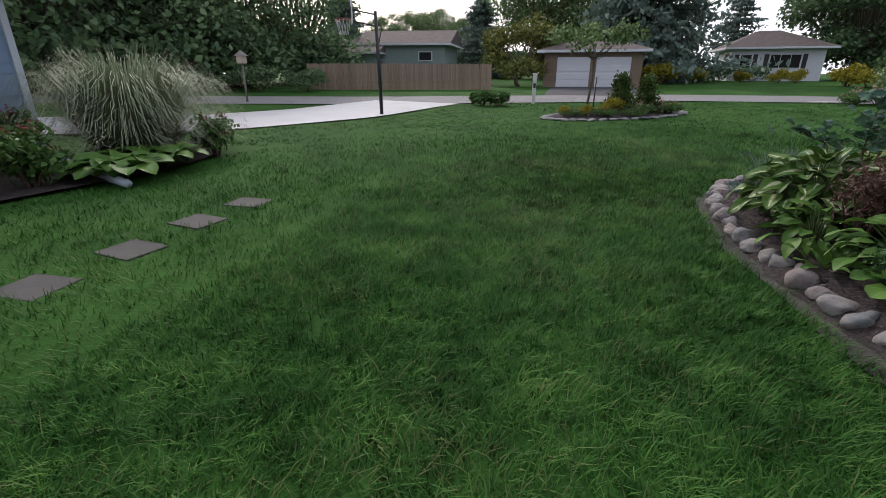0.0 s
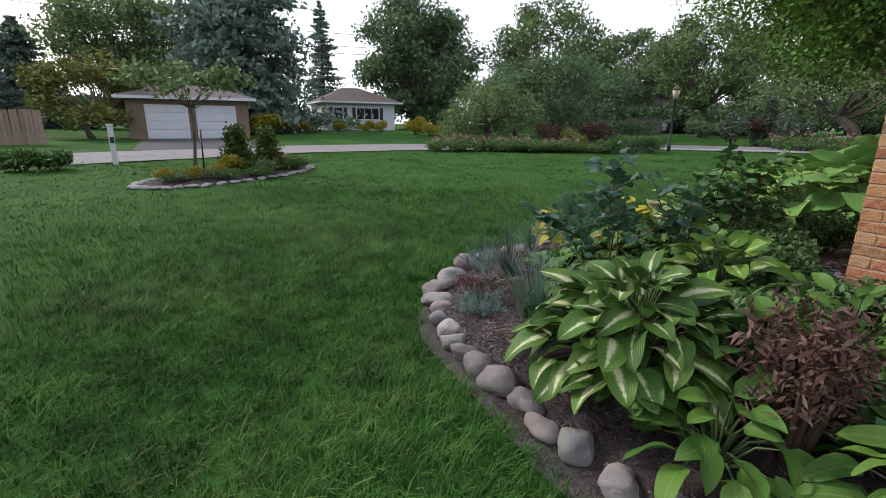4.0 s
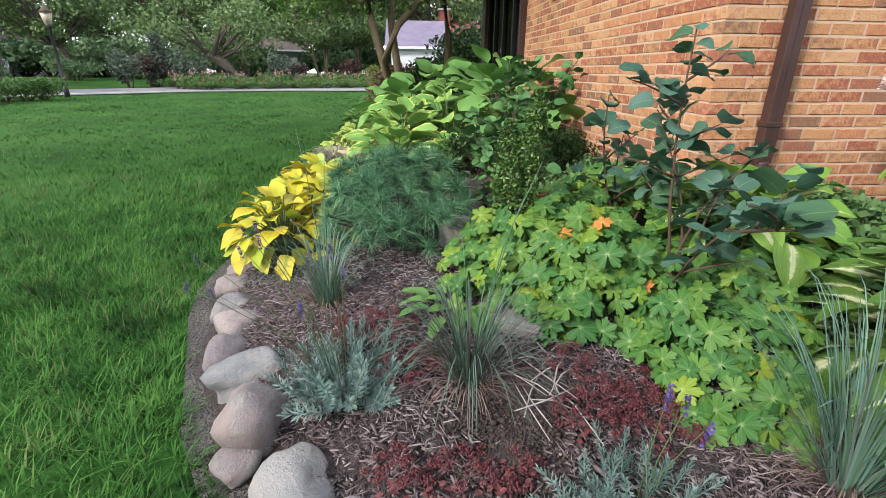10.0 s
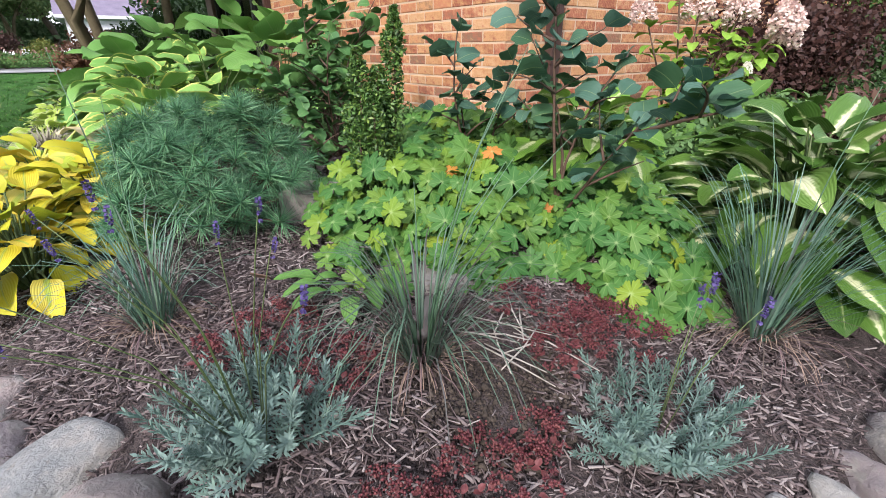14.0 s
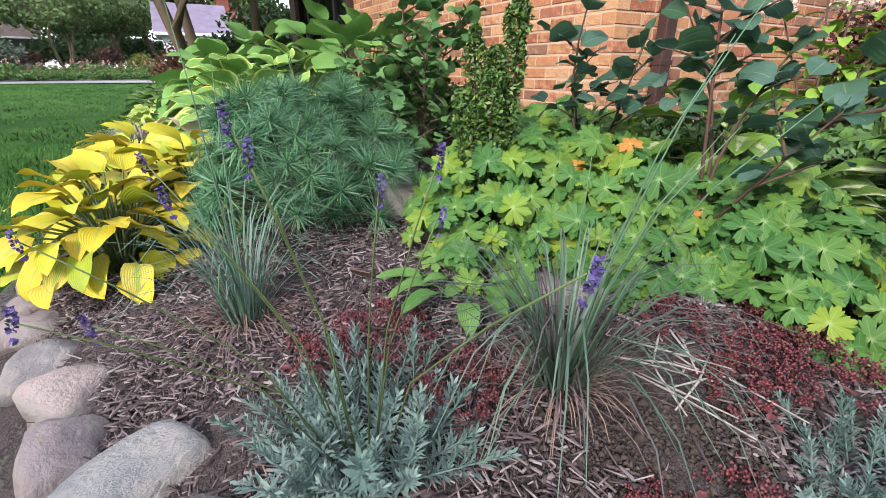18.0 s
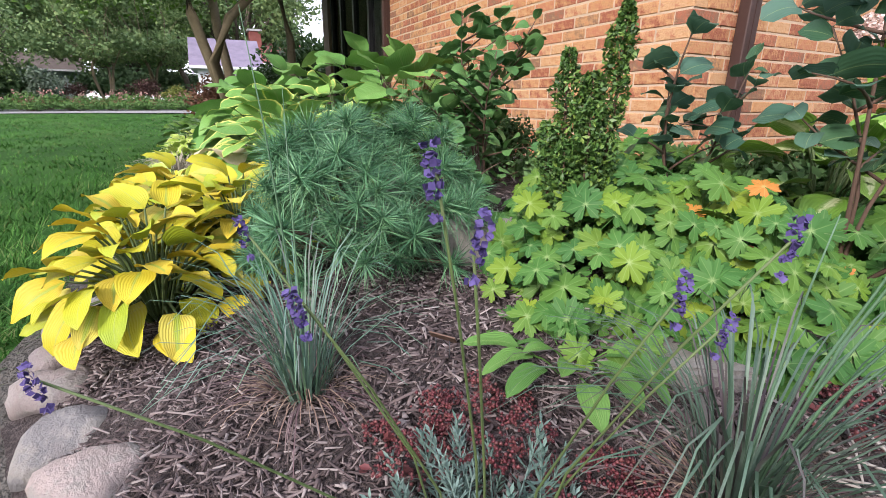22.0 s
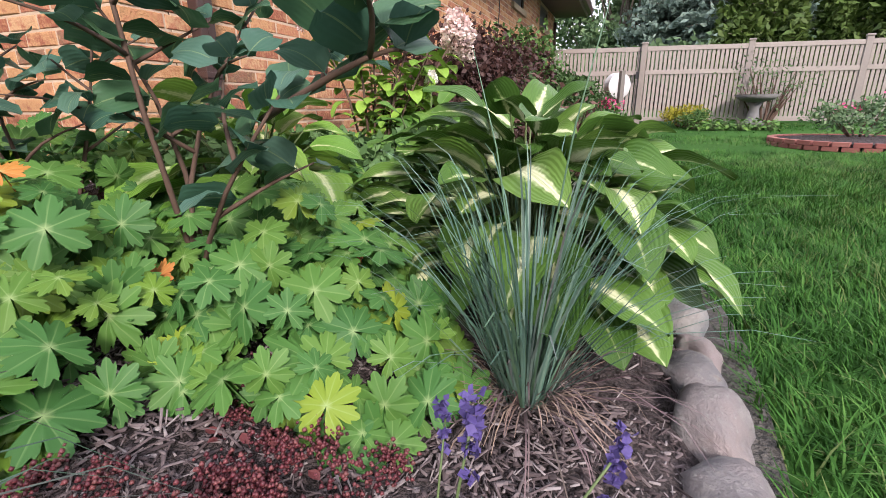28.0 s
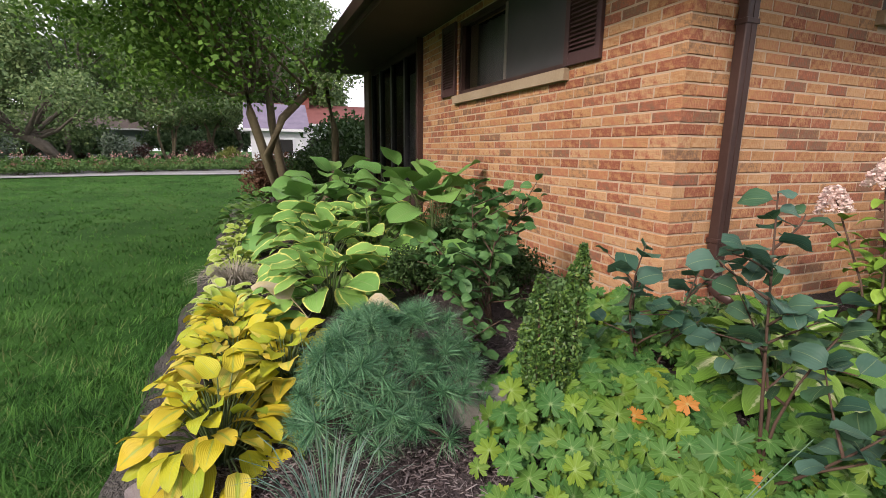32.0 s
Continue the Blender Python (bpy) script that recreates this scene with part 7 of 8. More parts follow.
def branchy(name, label, x, y, stems, leaves, material, seed, category="shrub", leaf_scale=1.0, gap=0.055, bark=None, bare=0.4):
    """A shrub of bent stems with single leaves along them. stems: (foot dx, dy), (tip dx, dy, height), side shoots."""
    rnd = random.Random(seed)
    t = thing(name, x, y, bz(x, y), label, category, "leafy shrubs")

    def shoot(a, b, r0, bend):
        off = Vector((rnd.gauss(0, bend), rnd.gauss(0, bend), bend * 0.6))
        pts = [a.lerp(b, u) + off * math.sin(u * math.pi) for u in (0, 0.2, 0.4, 0.6, 0.8, 1.0)]
        part("stem", tube(pts, [r0 * (1 - 0.13 * k_) for k_ in range(6)], 6), bark or G["twig"], t)
        return pts

    def dress(pts, start):
        total = sum((p1 - p0).length for p0, p1 in zip(pts[:-1], pts[1:]))
        n = max(3, int(total * (1 - start) / gap))
        turn = rnd.uniform(0, 360)
        for j in range(n + 1):
            u = start + (1 - start) * j / n
            k_ = min(4, int(u * 5))
            p0 = pts[k_].lerp(pts[k_ + 1], u * 5 - k_)
            s = leaf_scale * rnd.uniform(0.7, 1.2) * (0.8 if j == n else 1)
            turn += 137 + rnd.uniform(-25, 25)
            part("leaf", rnd.choice(leaves), material, t, m=Matrix.Translation(p0) @ pose(0, 0, 0, 0, 0, turn) @ pose(0, 0, 0, rnd.uniform(-25, 55), rnd.uniform(-45, 45)) @ Matrix.Diagonal((s, s, s, 1)))

    for fx, fy, tx, ty, h, shoots, *fork in stems:
        main = shoot(Vector((fx, fy, fork[0] if fork else -0.03)), Vector((tx, ty, h)), 0.007, 0.05)
        low = 0.15 if fork else bare
        dress(main, low)
        for j in range(shoots):
            u = max(0.0, low - 0.1) + (1.0 - low) * j / max(1, shoots)
            k_ = min(4, int(u * 5))
            p0 = main[k_].lerp(main[k_ + 1], u * 5 - k_)
            w = rnd.uniform(0, 2 * math.pi)
            ln = rnd.uniform(0.12, 0.24)
            dress(shoot(p0, p0 + Vector((math.cos(w) * ln, math.sin(w) * ln, ln * rnd.uniform(0.2, 0.8))), 0.005, 0.015), 0.25)
    return t


round_leaf = [leaf_mesh("leaf", 0.105, 0.092, 0.012, 20, 8, 30 + 15 * i, 0.16, 0.42, 0.45, 6, 0.005, 0.0018) for i in range(4)]
branchy("witch_alder_shrub", "open shrub with rounded blue-green leaves on brown stems", -1.18, 0.79, [(0, 0, 0.04, 0.08, 1.0, 5), (0.02, 0.02, -0.34, 0.10, 0.44, 2), (-0.28, 0.08, -0.56, 0.09, 0.50, 3, 0.40), (0.0, 0.02, -0.12, -0.14, 0.64, 2), (0.01, 0.0, 0.10, 0.12, 0.70, 2)], round_leaf, L["foth"], 71, gap=0.032, leaf_scale=0.84, bare=0.60)
branchy("witch_alder_shrub", "smaller open shrub with blue-green leaves near the corner", -0.63, 0.74, [(0, 0, -0.12, 0.22, 0.71, 3), (0.02, 0, -0.10, -0.12, 0.60, 3), (-0.02, 0, 0.10, 0.02, 0.52, 2)], round_leaf, L["foth"], 72, gap=0.058, leaf_scale=0.92, bare=0.5)
oval_leaf = [leaf_mesh("leaf", 0.08, 0.06, 0.01, 28, 8, 40 + 15 * i, 0.2, 0.5, 0.6, 6, 0.003, 0.0016) for i in range(4)]
branchy("viburnum_shrub", "dense shrub with dull green oval leaves against the brick", 0.30, 1.02, [(0, 0, 0.1, 0.1, 0.86, 9), (0.03, 0, 0.36, 0.0, 0.74, 8), (-0.03, 0, -0.25, 0.12, 0.66, 8), (0, 0.03, 0.12, -0.35, 0.86, 8), (0, -0.03, 0.25, 0.30, 0.5, 7), (0, 0, 0.5, -0.3, 0.6, 6), (0, 0, -0.1, 0.35, 0.45, 6)], oval_leaf, L["vib"], 73, gap=0.036, leaf_scale=1.25)
branchy("silver_seedling", "small plant with rounded grey-green leaves beside the yew", -0.02, 1.25, [(0, 0, 0.05, 0.06, 0.2, 3), (0, 0, -0.08, 0.02, 0.16, 3), (0, 0, 0.02, -0.1, 0.14, 2)], round_leaf, L["vib"], 74, category="plant", gap=0.04, leaf_scale=0.7)

# upright yew: spires of tiny leaves
yew = thing("columnar_yew", YEW_X, YEW_Y, bz(YEW_X, YEW_Y), "narrow upright dark green yew with small glossy leaves", "yew")
for i, (dx, dy, h, r) in enumerate(((-0.045, -0.05, 0.77, 0.040), (0.045, 0.045, 0.64, 0.046), (0.01, -0.01, 0.58, 0.046), (-0.06, 0.05, 0.50, 0.042), (0.085, 0.07, 0.44, 0.040), (-0.02, 0.09, 0.40, 0.038))):
    part("stem", tube([(dx * 0.3, dy * 0.3, -0.03), (dx, dy, h * 0.6), (dx * 1.1, dy * 1.1, h)], [0.008, 0.005, 0.002], 5), G["twig"], yew)
    n = int(4600 * h)
    u = npr.uniform(0.03, 1, n)
    w = npr.uniform(0, 2 * math.pi, n)
    rr = r * np.minimum(1.0, 5.0 * (1.02 - u)) ** 0.6 * (1 + 0.18 * np.sin(u * 31 + i)) * npr.uniform(0.5, 1.1, n)
    cc = np.stack([dx * (0.3 + 0.8 * u) + rr * np.cos(w), dy * (0.3 + 0.8 * u) + rr * np.sin(w), h * u], 1)
    v, f = cards(cc, npr.uniform(0.015, 0.025, n), npr, 0.8, 0.7)
    part("foliage", big_mesh("foliage", v, f, smooth=False), L["yew"], yew)

# dwarf white pine: tufts of long needles over a dome
def needle_tuft(seed, n=130, ln=0.115):
    r = np.random.default_rng(seed)
    d = r.normal(size=(n, 3)) + np.array([0, 0, 1.15])
    d /= np.linalg.norm(d, axis=1)[:, None]
    d = d[d[:, 2] > -0.25]
    n = len(d)
    lens = ln * r.uniform(0.7, 1.15, n)[:, None]
    side = np.cross(d, r.normal(size=(n, 3)))
    side /= np.linalg.norm(side, axis=1)[:, None]
    root = np.stack([np.zeros(n), np.zeros(n), -r.uniform(0, 0.035, n)], 1)
    tip = root + d * lens + np.stack([np.zeros(n), np.zeros(n), -0.40 * lens[:, 0] ** 2 / ln], 1)
    v = np.stack([root - side * 0.0015, root + side * 0.0015, tip], 1)
    return big_mesh("needle_tuft", v.reshape(-1, 3), np.arange(n * 3).reshape(-1, 3), smooth=False)


tufts = [needle_tuft(80 + i) for i in range(5)]
pine = thing("dwarf_white_pine", PINE_X, PINE_Y, bz(PINE_X, PINE_Y), "soft blue-green dwarf pine, a shaggy rounded mound", "pine")
rp = random.Random(9)
wood = []
for i in range(205):
    a, h = rp.uniform(0, 2 * math.pi), rp.uniform(-0.12, 1.0)
    lump = 1 + 0.14 * math.sin(3 * a + 1) + 0.10 * math.sin(5 * h + 2 * a)
    rr = math.sqrt(max(0.0, 1 - max(h, 0) ** 2)) * lump * rp.choice((rp.uniform(0.92, 1.04), rp.uniform(0.55, 0.9)))
    p0 = Vector((math.cos(a) * rr * 0.40, math.sin(a) * rr * 0.40, 0.12 + max(-0.08, h * 0.36 * lump)))
    d = Vector((p0.x * 1.2, p0.y * 1.2, p0.z - 0.02 + 0.12)).normalized()
    s = rp.uniform(0.85, 1.25)
    part("needle_tuft", tufts[i % 5], L["pine"], pine, m=Matrix.Translation(p0) @ d.to_track_quat("Z", "Y").to_matrix().to_4x4() @ Matrix.Diagonal((s, s, s, 1)))
    if i % 6 == 0:
        wood.append(tube_arrays([(0, 0, 0), tuple(p0 * 0.55 + Vector((0, 0, 0.02))), tuple(p0)], [0.014, 0.008, 0.004], 5))
part("branchwork", joined(wood), G["twig"], pine, kind="stuff")

# blue-green bunch grass: foot, height, blades, seed, spread, blade width, curl, fall, long stalks (lean x, lean y, height)
for x, y, tall, n, sd, spread, wide, curl, fall, stalks in (
        (-0.81, 2.17, 0.44, 120, 101, 0.72, 0.0036, 1.2, 0.36, ((-0.05, 0.06, 0.78), (0.10, -0.02, 0.66))),
        (-1.45, 1.63, 0.44, 150, 102, 0.92, 0.0040, 1.15, 0.62, ((-0.20, -0.12, 0.76), (-0.16, -0.10, 0.68), (-0.26, -0.20, 0.60), (-0.22, -0.06, 0.56), (-0.14, -0.16, 0.54), (-0.05, 0.04, 0.50))),
        (-1.91, 0.71, 0.56, 210, 103, 0.70, 0.0042, 1.0, 0.14, ((-0.10, 0.05, 0.72), (0.12, 0.0, 0.66)))):
    t = tall_grass("bluestem_grass", "upright tuft of blue-green bunch grass with dry tan skirt", x, y, n, tall * spread, tall, sd, L["darkstem"] if sd == 102 else L["bluestem"], None, wide, 0.05, curl, fall, 0.5)
    t.location.z = bz(x, y)
    for name, count, reach, high, mat, seed in (("dry_skirt", 110, 0.40, 0.20, G["tan_blade"], sd + 50), ("purple_skirt", 60, 0.62, 0.30, L["purplestem"], sd + 70)):
        skirt = tall_grass("skirt_tmp", "dry skirt", x, y, count, tall * reach, tall * high, seed, mat, None, 0.0030, 0.05, 0.9, 0.97)
        kid = skirt.children[0]
        kid.parent, kid.name = t, name
        bpy.data.objects.remove(skirt)
    for lx, ly, h in stalks:
        part("stalk", tube([(lx * 0.05, ly * 0.05, 0), (lx * 0.30, ly * 0.30, h * 0.42), (lx * 0.62, ly * 0.62, h * 0.75), (lx, ly, h)], [0.0026, 0.0022, 0.0016, 0.0007], 5), L["bluestem"], t)


# lavender
def lavender_stem(seed, h):
    r = np.random.default_rng(seed)
    verts, faces = tube_arrays([(0, 0, 0), (0, 0.01, h * 0.5), (0, 0.02, h)], [0.0025, 0.002, 0.001], 4)
    verts, faces = [tuple(v) for v in verts], list(faces)
    for j in range(60):
        z = h * (0.12 + 0.88 * j / 59)
        w = j * 1.57 + 0.4 * (j // 2) + r.uniform(-0.3, 0.3)
        ln, up = (0.036 if j < 50 else 0.022) * r.uniform(0.8, 1.2), radians(26 if j < 40 else 55)
        d = Vector((math.cos(w) * math.cos(up), math.sin(w) * math.cos(up), math.sin(up)))
        s = Vector((-math.sin(w), math.cos(w), 0)) * 0.0033
        p0 = Vector((0, 0.02 * z / h, z))
        o = len(verts)
        verts += [tuple(p0), tuple(p0 + d * ln * 0.55 + s), tuple(p0 + d * ln), tuple(p0 + d * ln * 0.55 - s)]
        faces.append((o, o + 1, o + 2, o + 3))
    return poly_mesh("stem", verts, faces, True)


def spike_mesh(seed):
    r = np.random.default_rng(seed)
    pts = []
    for zz in (0.0, 0.018, 0.026, 0.034, 0.042, 0.050, 0.058):
        for j in range(8):
            w = r.uniform(0, 6.28)
            rad = 0.0055 if zz > 0.02 else 0.004
            pts.append((rad * math.cos(w), rad * math.sin(w), zz + r.uniform(-0.002, 0.002)))
    v, f = cards(np.array(pts), np.full(len(pts), 0.0085), r, 0.6, 1.5)
    return big_mesh("flower_spike", v, f, smooth=False)


lav_stems = [lavender_stem(110 + i, 0.13 + 0.024 * i) for i in range(5)]
spikes = [spike_mesh(120 + i) for i in range(3)]
for x, y, count, sd, tops in ((-1.37, 2.04, 92, 131, ((-1.55, 2.21, 0.82), (-1.57, 2.20, 0.79), (-1.40, 2.29, 0.76), (-1.50, 2.27, 0.74), (-1.60, 2.08, 0.75), (-1.62, 2.02, 0.78), (-1.86, 2.05, 0.75), (-1.45, 2.41, 0.70), (-1.55, 2.41, 0.66), (-1.51, 2.36, 0.62), (-1.58, 2.00, 0.70))),
                              (-1.93, 1.30, 85, 132, ((-1.98, 1.31, 0.58), (-2.06, 1.28, 0.555), (-1.93, 1.22, 0.51)))):
    z0 = bz(x, y)
    t = thing("lavender_plant", x, y, z0, "silvery lavender bush with a few violet flower spikes", "lavender", "lavenders")
    rr = random.Random(sd)
    for i in range(count):
        a, r = rr.uniform(0, 2 * math.pi), math.sqrt(rr.random())
        s = rr.uniform(0.6, 1.1) * (0.95 if sd == 131 else 0.76)
        part("stem", rr.choice(lav_stems), L["lav"], t, m=pose(math.cos(a) * r * 0.125, math.sin(a) * r * 0.125, -0.01, 0, 0, math.degrees(a) - 90) @ pose(0, 0, 0, -26 * r + rr.gauss(0, 14), rr.gauss(0, 14), 0) @ Matrix.Diagonal((s, s, s, 1)))
    for i, (tx, ty, tz) in enumerate(tops):
        dx, dy, h = tx - x, ty - y, tz - z0
        st = part("flower_stalk", tube([(dx * 0.15, dy * 0.15, 0.02), (dx * 0.45, dy * 0.45, h * 0.55), (dx * 0.8, dy * 0.8, h * 0.85), (dx, dy, h)], [0.0016, 0.0014, 0.0011, 0.0009], 5), G["stem"], t)
        k_ = rr.uniform(0.52, 0.66) if sd == 131 else rr.uniform(0.85, 1.0)
        part("flower_spike", spikes[i % 3], L["lavflower"], st, "violet flower spike", m=Matrix.Translation((dx, dy, h - 0.035 * k_)) @ pose(0, 0, 0, rr.uniform(-14, 14), rr.uniform(-14, 14)) @ Matrix.Diagonal((k_, k_, k_, 1)))

# red sedum cushions
def sedum_mesh(seed, r0):
    r = np.random.default_rng(seed)
    verts, faces = [], []
    for c in range(int(40 * (r0 / 0.12) ** 2)):
        a, q = r.uniform(0, 6.28), r0 * math.sqrt(r.uniform(0, 1))
        cx, cy, cz = q * math.cos(a), q * math.sin(a), 0.085 * (1 - (q / r0) ** 2 * 0.55) * r.uniform(0.6, 1.15)
        for j in range(20):
            d = r.normal(size=3) * np.array([0.0095, 0.0095, 0.0065])
            s = r.uniform(0.0028, 0.0050)
            o = len(verts)
            px_, py_, pz_ = cx + d[0], cy + d[1], cz + d[2]
            verts += [(px_ + s, py_, pz_), (px_ - s, py_, pz_), (px_, py_ + s, pz_), (px_, py_ - s, pz_), (px_, py_, pz_ + s), (px_, py_, pz_ - s)]
            faces += [(o + i, o + j_, o + k_) for i, j_, k_ in ((0, 2, 4), (2, 1, 4), (1, 3, 4), (3, 0, 4), (2, 0, 5), (1, 2, 5), (3, 1, 5), (0, 3, 5))]
    return big_mesh("seed_heads", verts, np.array(faces))


for i, (x, y, r0) in enumerate(((-1.36, 1.83, 0.12), (-1.70, 1.14, 0.14), (-1.62, 1.24, 0.10), (-1.80, 1.68, 0.13), (-1.13, 1.90, 0.13), (-1.56, 1.02, 0.10), (-1.80, 1.56, 0.08), (-1.66, 1.33, 0.10), (-1.46, 1.30, 0.08), (-1.10, 2.04, 0.09), (-1.73, 1.87, 0.10))):
    t = thing("red_sedum", x, y, bz(x, y), "low dark red sedum cushion with berry-like seed heads on the bark", "sedum", "sedums")
    part("seed_head_mass", sedum_mesh(140 + i, r0), L["sedum"], t, kind="stuff")
    sl = [leaf_mesh("leaf", 0.024, 0.016, 0.006, 20, 5, 20, 0.2, 0.45, 0.5, 3, 0.0, 0.001)]
    rr = random.Random(i)
    for j in range(18):
        a, q = rr.uniform(0, 6.28), r0 * rr.uniform(0.3, 0.95)
        part("leaf", sl[0], L["sedum"], t, m=pose(q * math.cos(a), q * math.sin(a), 0.015, rr.uniform(-10, 25), 0, rr.uniform(0, 360)))

# leathery rosette, plant tags, slabs, dry stalks
hel = [leaf_mesh("leaf", 0.13, 0.055, 0.07, 55, 30, 45 + 12 * i, 0.2, 0.6, 0.8, 7, 0.003, 0.003) for i in range(3)]
rosette("hellebore", "low rosette of leathery green leaves beside a plant tag", -1.06, 1.62, [(9, hel, -4, 10, 0.7, 0.95, 0.04), (14, hel, -24, -4, 0.85, 1.1, 0.07)], L["hellebore"], "hellebore", "low plants", seed=41)
for x, y, rz, mt, lab in ((-0.90, 1.87, 35, "copper", "brown metal plant tag on a wire stake"), (-0.98, 1.55, 50, "zinc", "grey metal plant tag on a wire stake")):
    t = thing("plant_tag", x, y, bz(x, y), lab, "plant tag", "plant tags", rz)
    for dx in (-0.018, 0.018):
        part("wire", tube([(dx, 0, -0.05), (dx, 0, 0.055)], [0.0014, 0.0014], 5), G["steel"], t)
    part("plate", box(-0.034, -0.002, -0.011, 0.034, 0.002, 0.011, 0.001), G[mt], t, m=pose(0, 0.0, 0.06, -35))
for x, y, s, zz, rz in ((-1.20, 1.40, (0.24, 0.17, 0.10), 0.0, 55), (-0.47, 1.48, (0.28, 0.20, 0.17), 0.05, 50)):
    t = thing("limestone_slab", x, y, bz(x, y) + zz - 0.02, "flat pale limestone slab half hidden by leaves", "stone slab", "stone slabs", rz)
    bm = box(-0.5, -0.5, -0.5, 0.5, 0.5, 0.5)
    bmesh.ops.bevel(bm, geom=bm.edges[:], offset=0.09, segments=2, affect="EDGES")
    for v in bm.verts:
        v.co += Vector((noise.noise(v.co * 3), noise.noise(v.co * 3 + Vector((5, 0, 0))), noise.noise(v.co * 3 + Vector((0, 5, 0))))) * 0.06
    part("slab", bm, G["slab"], t, m=Matrix.Diagonal((*s, 1)))
rr = random.Random(77)
for i in range(13):
    x, y = -1.54 + rr.uniform(-0.10, 0.08), 1.41 + rr.uniform(-0.07, 0.07)
    ln, a = rr.uniform(0.12, 0.30), rr.gauss(-1.1, 0.35) if i % 5 < 2 else rr.gauss(3.2, 0.3)
    t = thing("dry_stalk", x, y, bz(x, y) + 0.012 + rr.uniform(0, 0.035), "bleached white dry stalk lying on the bark", "stalk", "dry stalks", math.degrees(a))
    part("stalk", tube([(-ln / 2, 0, 0), (0, rr.uniform(-0.01, 0.01), 0.012), (ln / 2, 0, rr.uniform(-0.015, 0.02))], [0.0018, 0.0026, 0.0014], 6), G["stick"], t)
t = thing("short_log", -1.36, 1.55, bz(-1.36, 1.55) + 0.015, "short weathered grey branch on the bark", "branch", rz=-40)
part("branch", tube([(-0.09, 0, 0), (0, 0.01, 0.006), (0.09, 0, 0.02)], [0.019, 0.017, 0.014], 8), G["greywood"], t)
for i in range(70):
    x, y = rr.uniform(0.15, 1.4), rr.uniform(0.06, 0.34)
    s = rr.uniform(0.03, 0.06)
    t = thing("pebble", x, y, bz(x, y), "small grey-brown pebble along the wall foot", "pebble", "wall pebbles", rr.uniform(0, 360))
    part("stone", edging[i % 3], G["rock"], t, m=Matrix.Diagonal((s, s * 0.8, s * 0.7, 1)))


# ---- pieces: bricks, bark chips, grass ----
def brick_box(u0, u1, z0, z1, d, put, jit):
    """Eight corners of a brick whose face stands proud; slightly chamfered to its face."""
    c = 0.004
    back = [put(u, d, z) for u, z in ((u0, z0), (u1, z0), (u1, z1), (u0, z1))]
    front = [put(u, jit, z) for u, z in ((u0 + c, z0 + c), (u1 - c, z0 + c), (u1 - c, z1 - c), (u0 + c, z1 - c))]
    mid = [put(u, jit + c, z) for u, z in ((u0, z0), (u1, z0), (u1, z1), (u0, z1))]
    return back + mid + front


BF = [(8, 9, 10, 11), (4, 5, 9, 8), (5, 6, 10, 9), (6, 7, 11, 10), (7, 4, 8, 11), (0, 1, 5, 4), (1, 2, 6, 5), (2, 3, 7, 6), (3, 0, 4, 7)]


def lay_bricks(parent, run, holes, put, phase, near, z0, z1, flip):
    """Courses of bricks; those in the near stretch are single objects, the rest one joined part."""
    rnd = random.Random(phase + 3)
    verts, faces, shapes, count = [], [], {}, 0
    row, z = 0, z0
    while z + COURSE - 0.01 < z1:
        start = 0.0 if (row + phase) % 2 == 0 else BRICK / 2
        u = start
        first = True
        while u < run - 0.02:
            u1 = min(u + BRICK - 0.012, run)
            zt = z + COURSE - 0.012
            spans = [(u, u1)]
            for h in holes:
                if zt > h[2] - 0.085 and z < h[3]:
                    nxt = []
                    for a, b in spans:
                        if b <= h[0] or a >= h[1]:
                            nxt.append((a, b))
                        else:
                            if a < h[0] - 0.02:
                                nxt.append((a, h[0]))
                            if b > h[1] + 0.02:
                                nxt.append((h[1], b))
                    spans = nxt
            for a, b in spans:
                corner = first and start == 0.0
                depth = 0.1017 if corner else 0.03
                jit = rnd.uniform(-0.003, 0.002) if not corner else 0.0
                if near(a, z) and count < 300:
                    key = (round(b - a, 3), corner)
                    if key not in shapes:
                        shapes[key] = poly_mesh("brick", [Vector(p) - Vector(put(0, 0, 0)) for p in brick_box(0, b - a, 0, zt - z, depth, put, -0.0)], BF if not flip else [f[::-1] for f in BF])
                    ob = part("brick", shapes[key], G["brick"], parent, m=Matrix.Translation(Vector(put(a, jit - 0.0, z)) - Vector((0, 0, 0))))
                    count += 1
                else:
                    o = len(verts)
                    verts += brick_box(a, b, z, zt, depth, put, jit)
                    faces += [tuple(o + i for i in (f if not flip else f[::-1])) for f in BF]
            u += BRICK
            first = False
        row += 1
        z += COURSE
    part("brickwork", poly_mesh("brickwork", verts, faces), G["bricks"], parent, kind="stuff")


def face_front(u, w, z):
    return (u, -w, z)


def face_side(u, w, z):
    return (w, -u, z)


lay_bricks(wall_front, FRONT_END, FRONT_HOLES, face_front, 0, lambda u, z: u < 2.5 and 0.55 < z < 2.2, 0.30, SOFFIT, True)
lay_bricks(wall_side, -SIDE_END, SIDE_HOLES, face_side, 1, lambda u, z: u < 2.2 and 0.5 < z < 2.3, 0.30, SOFFIT, False)

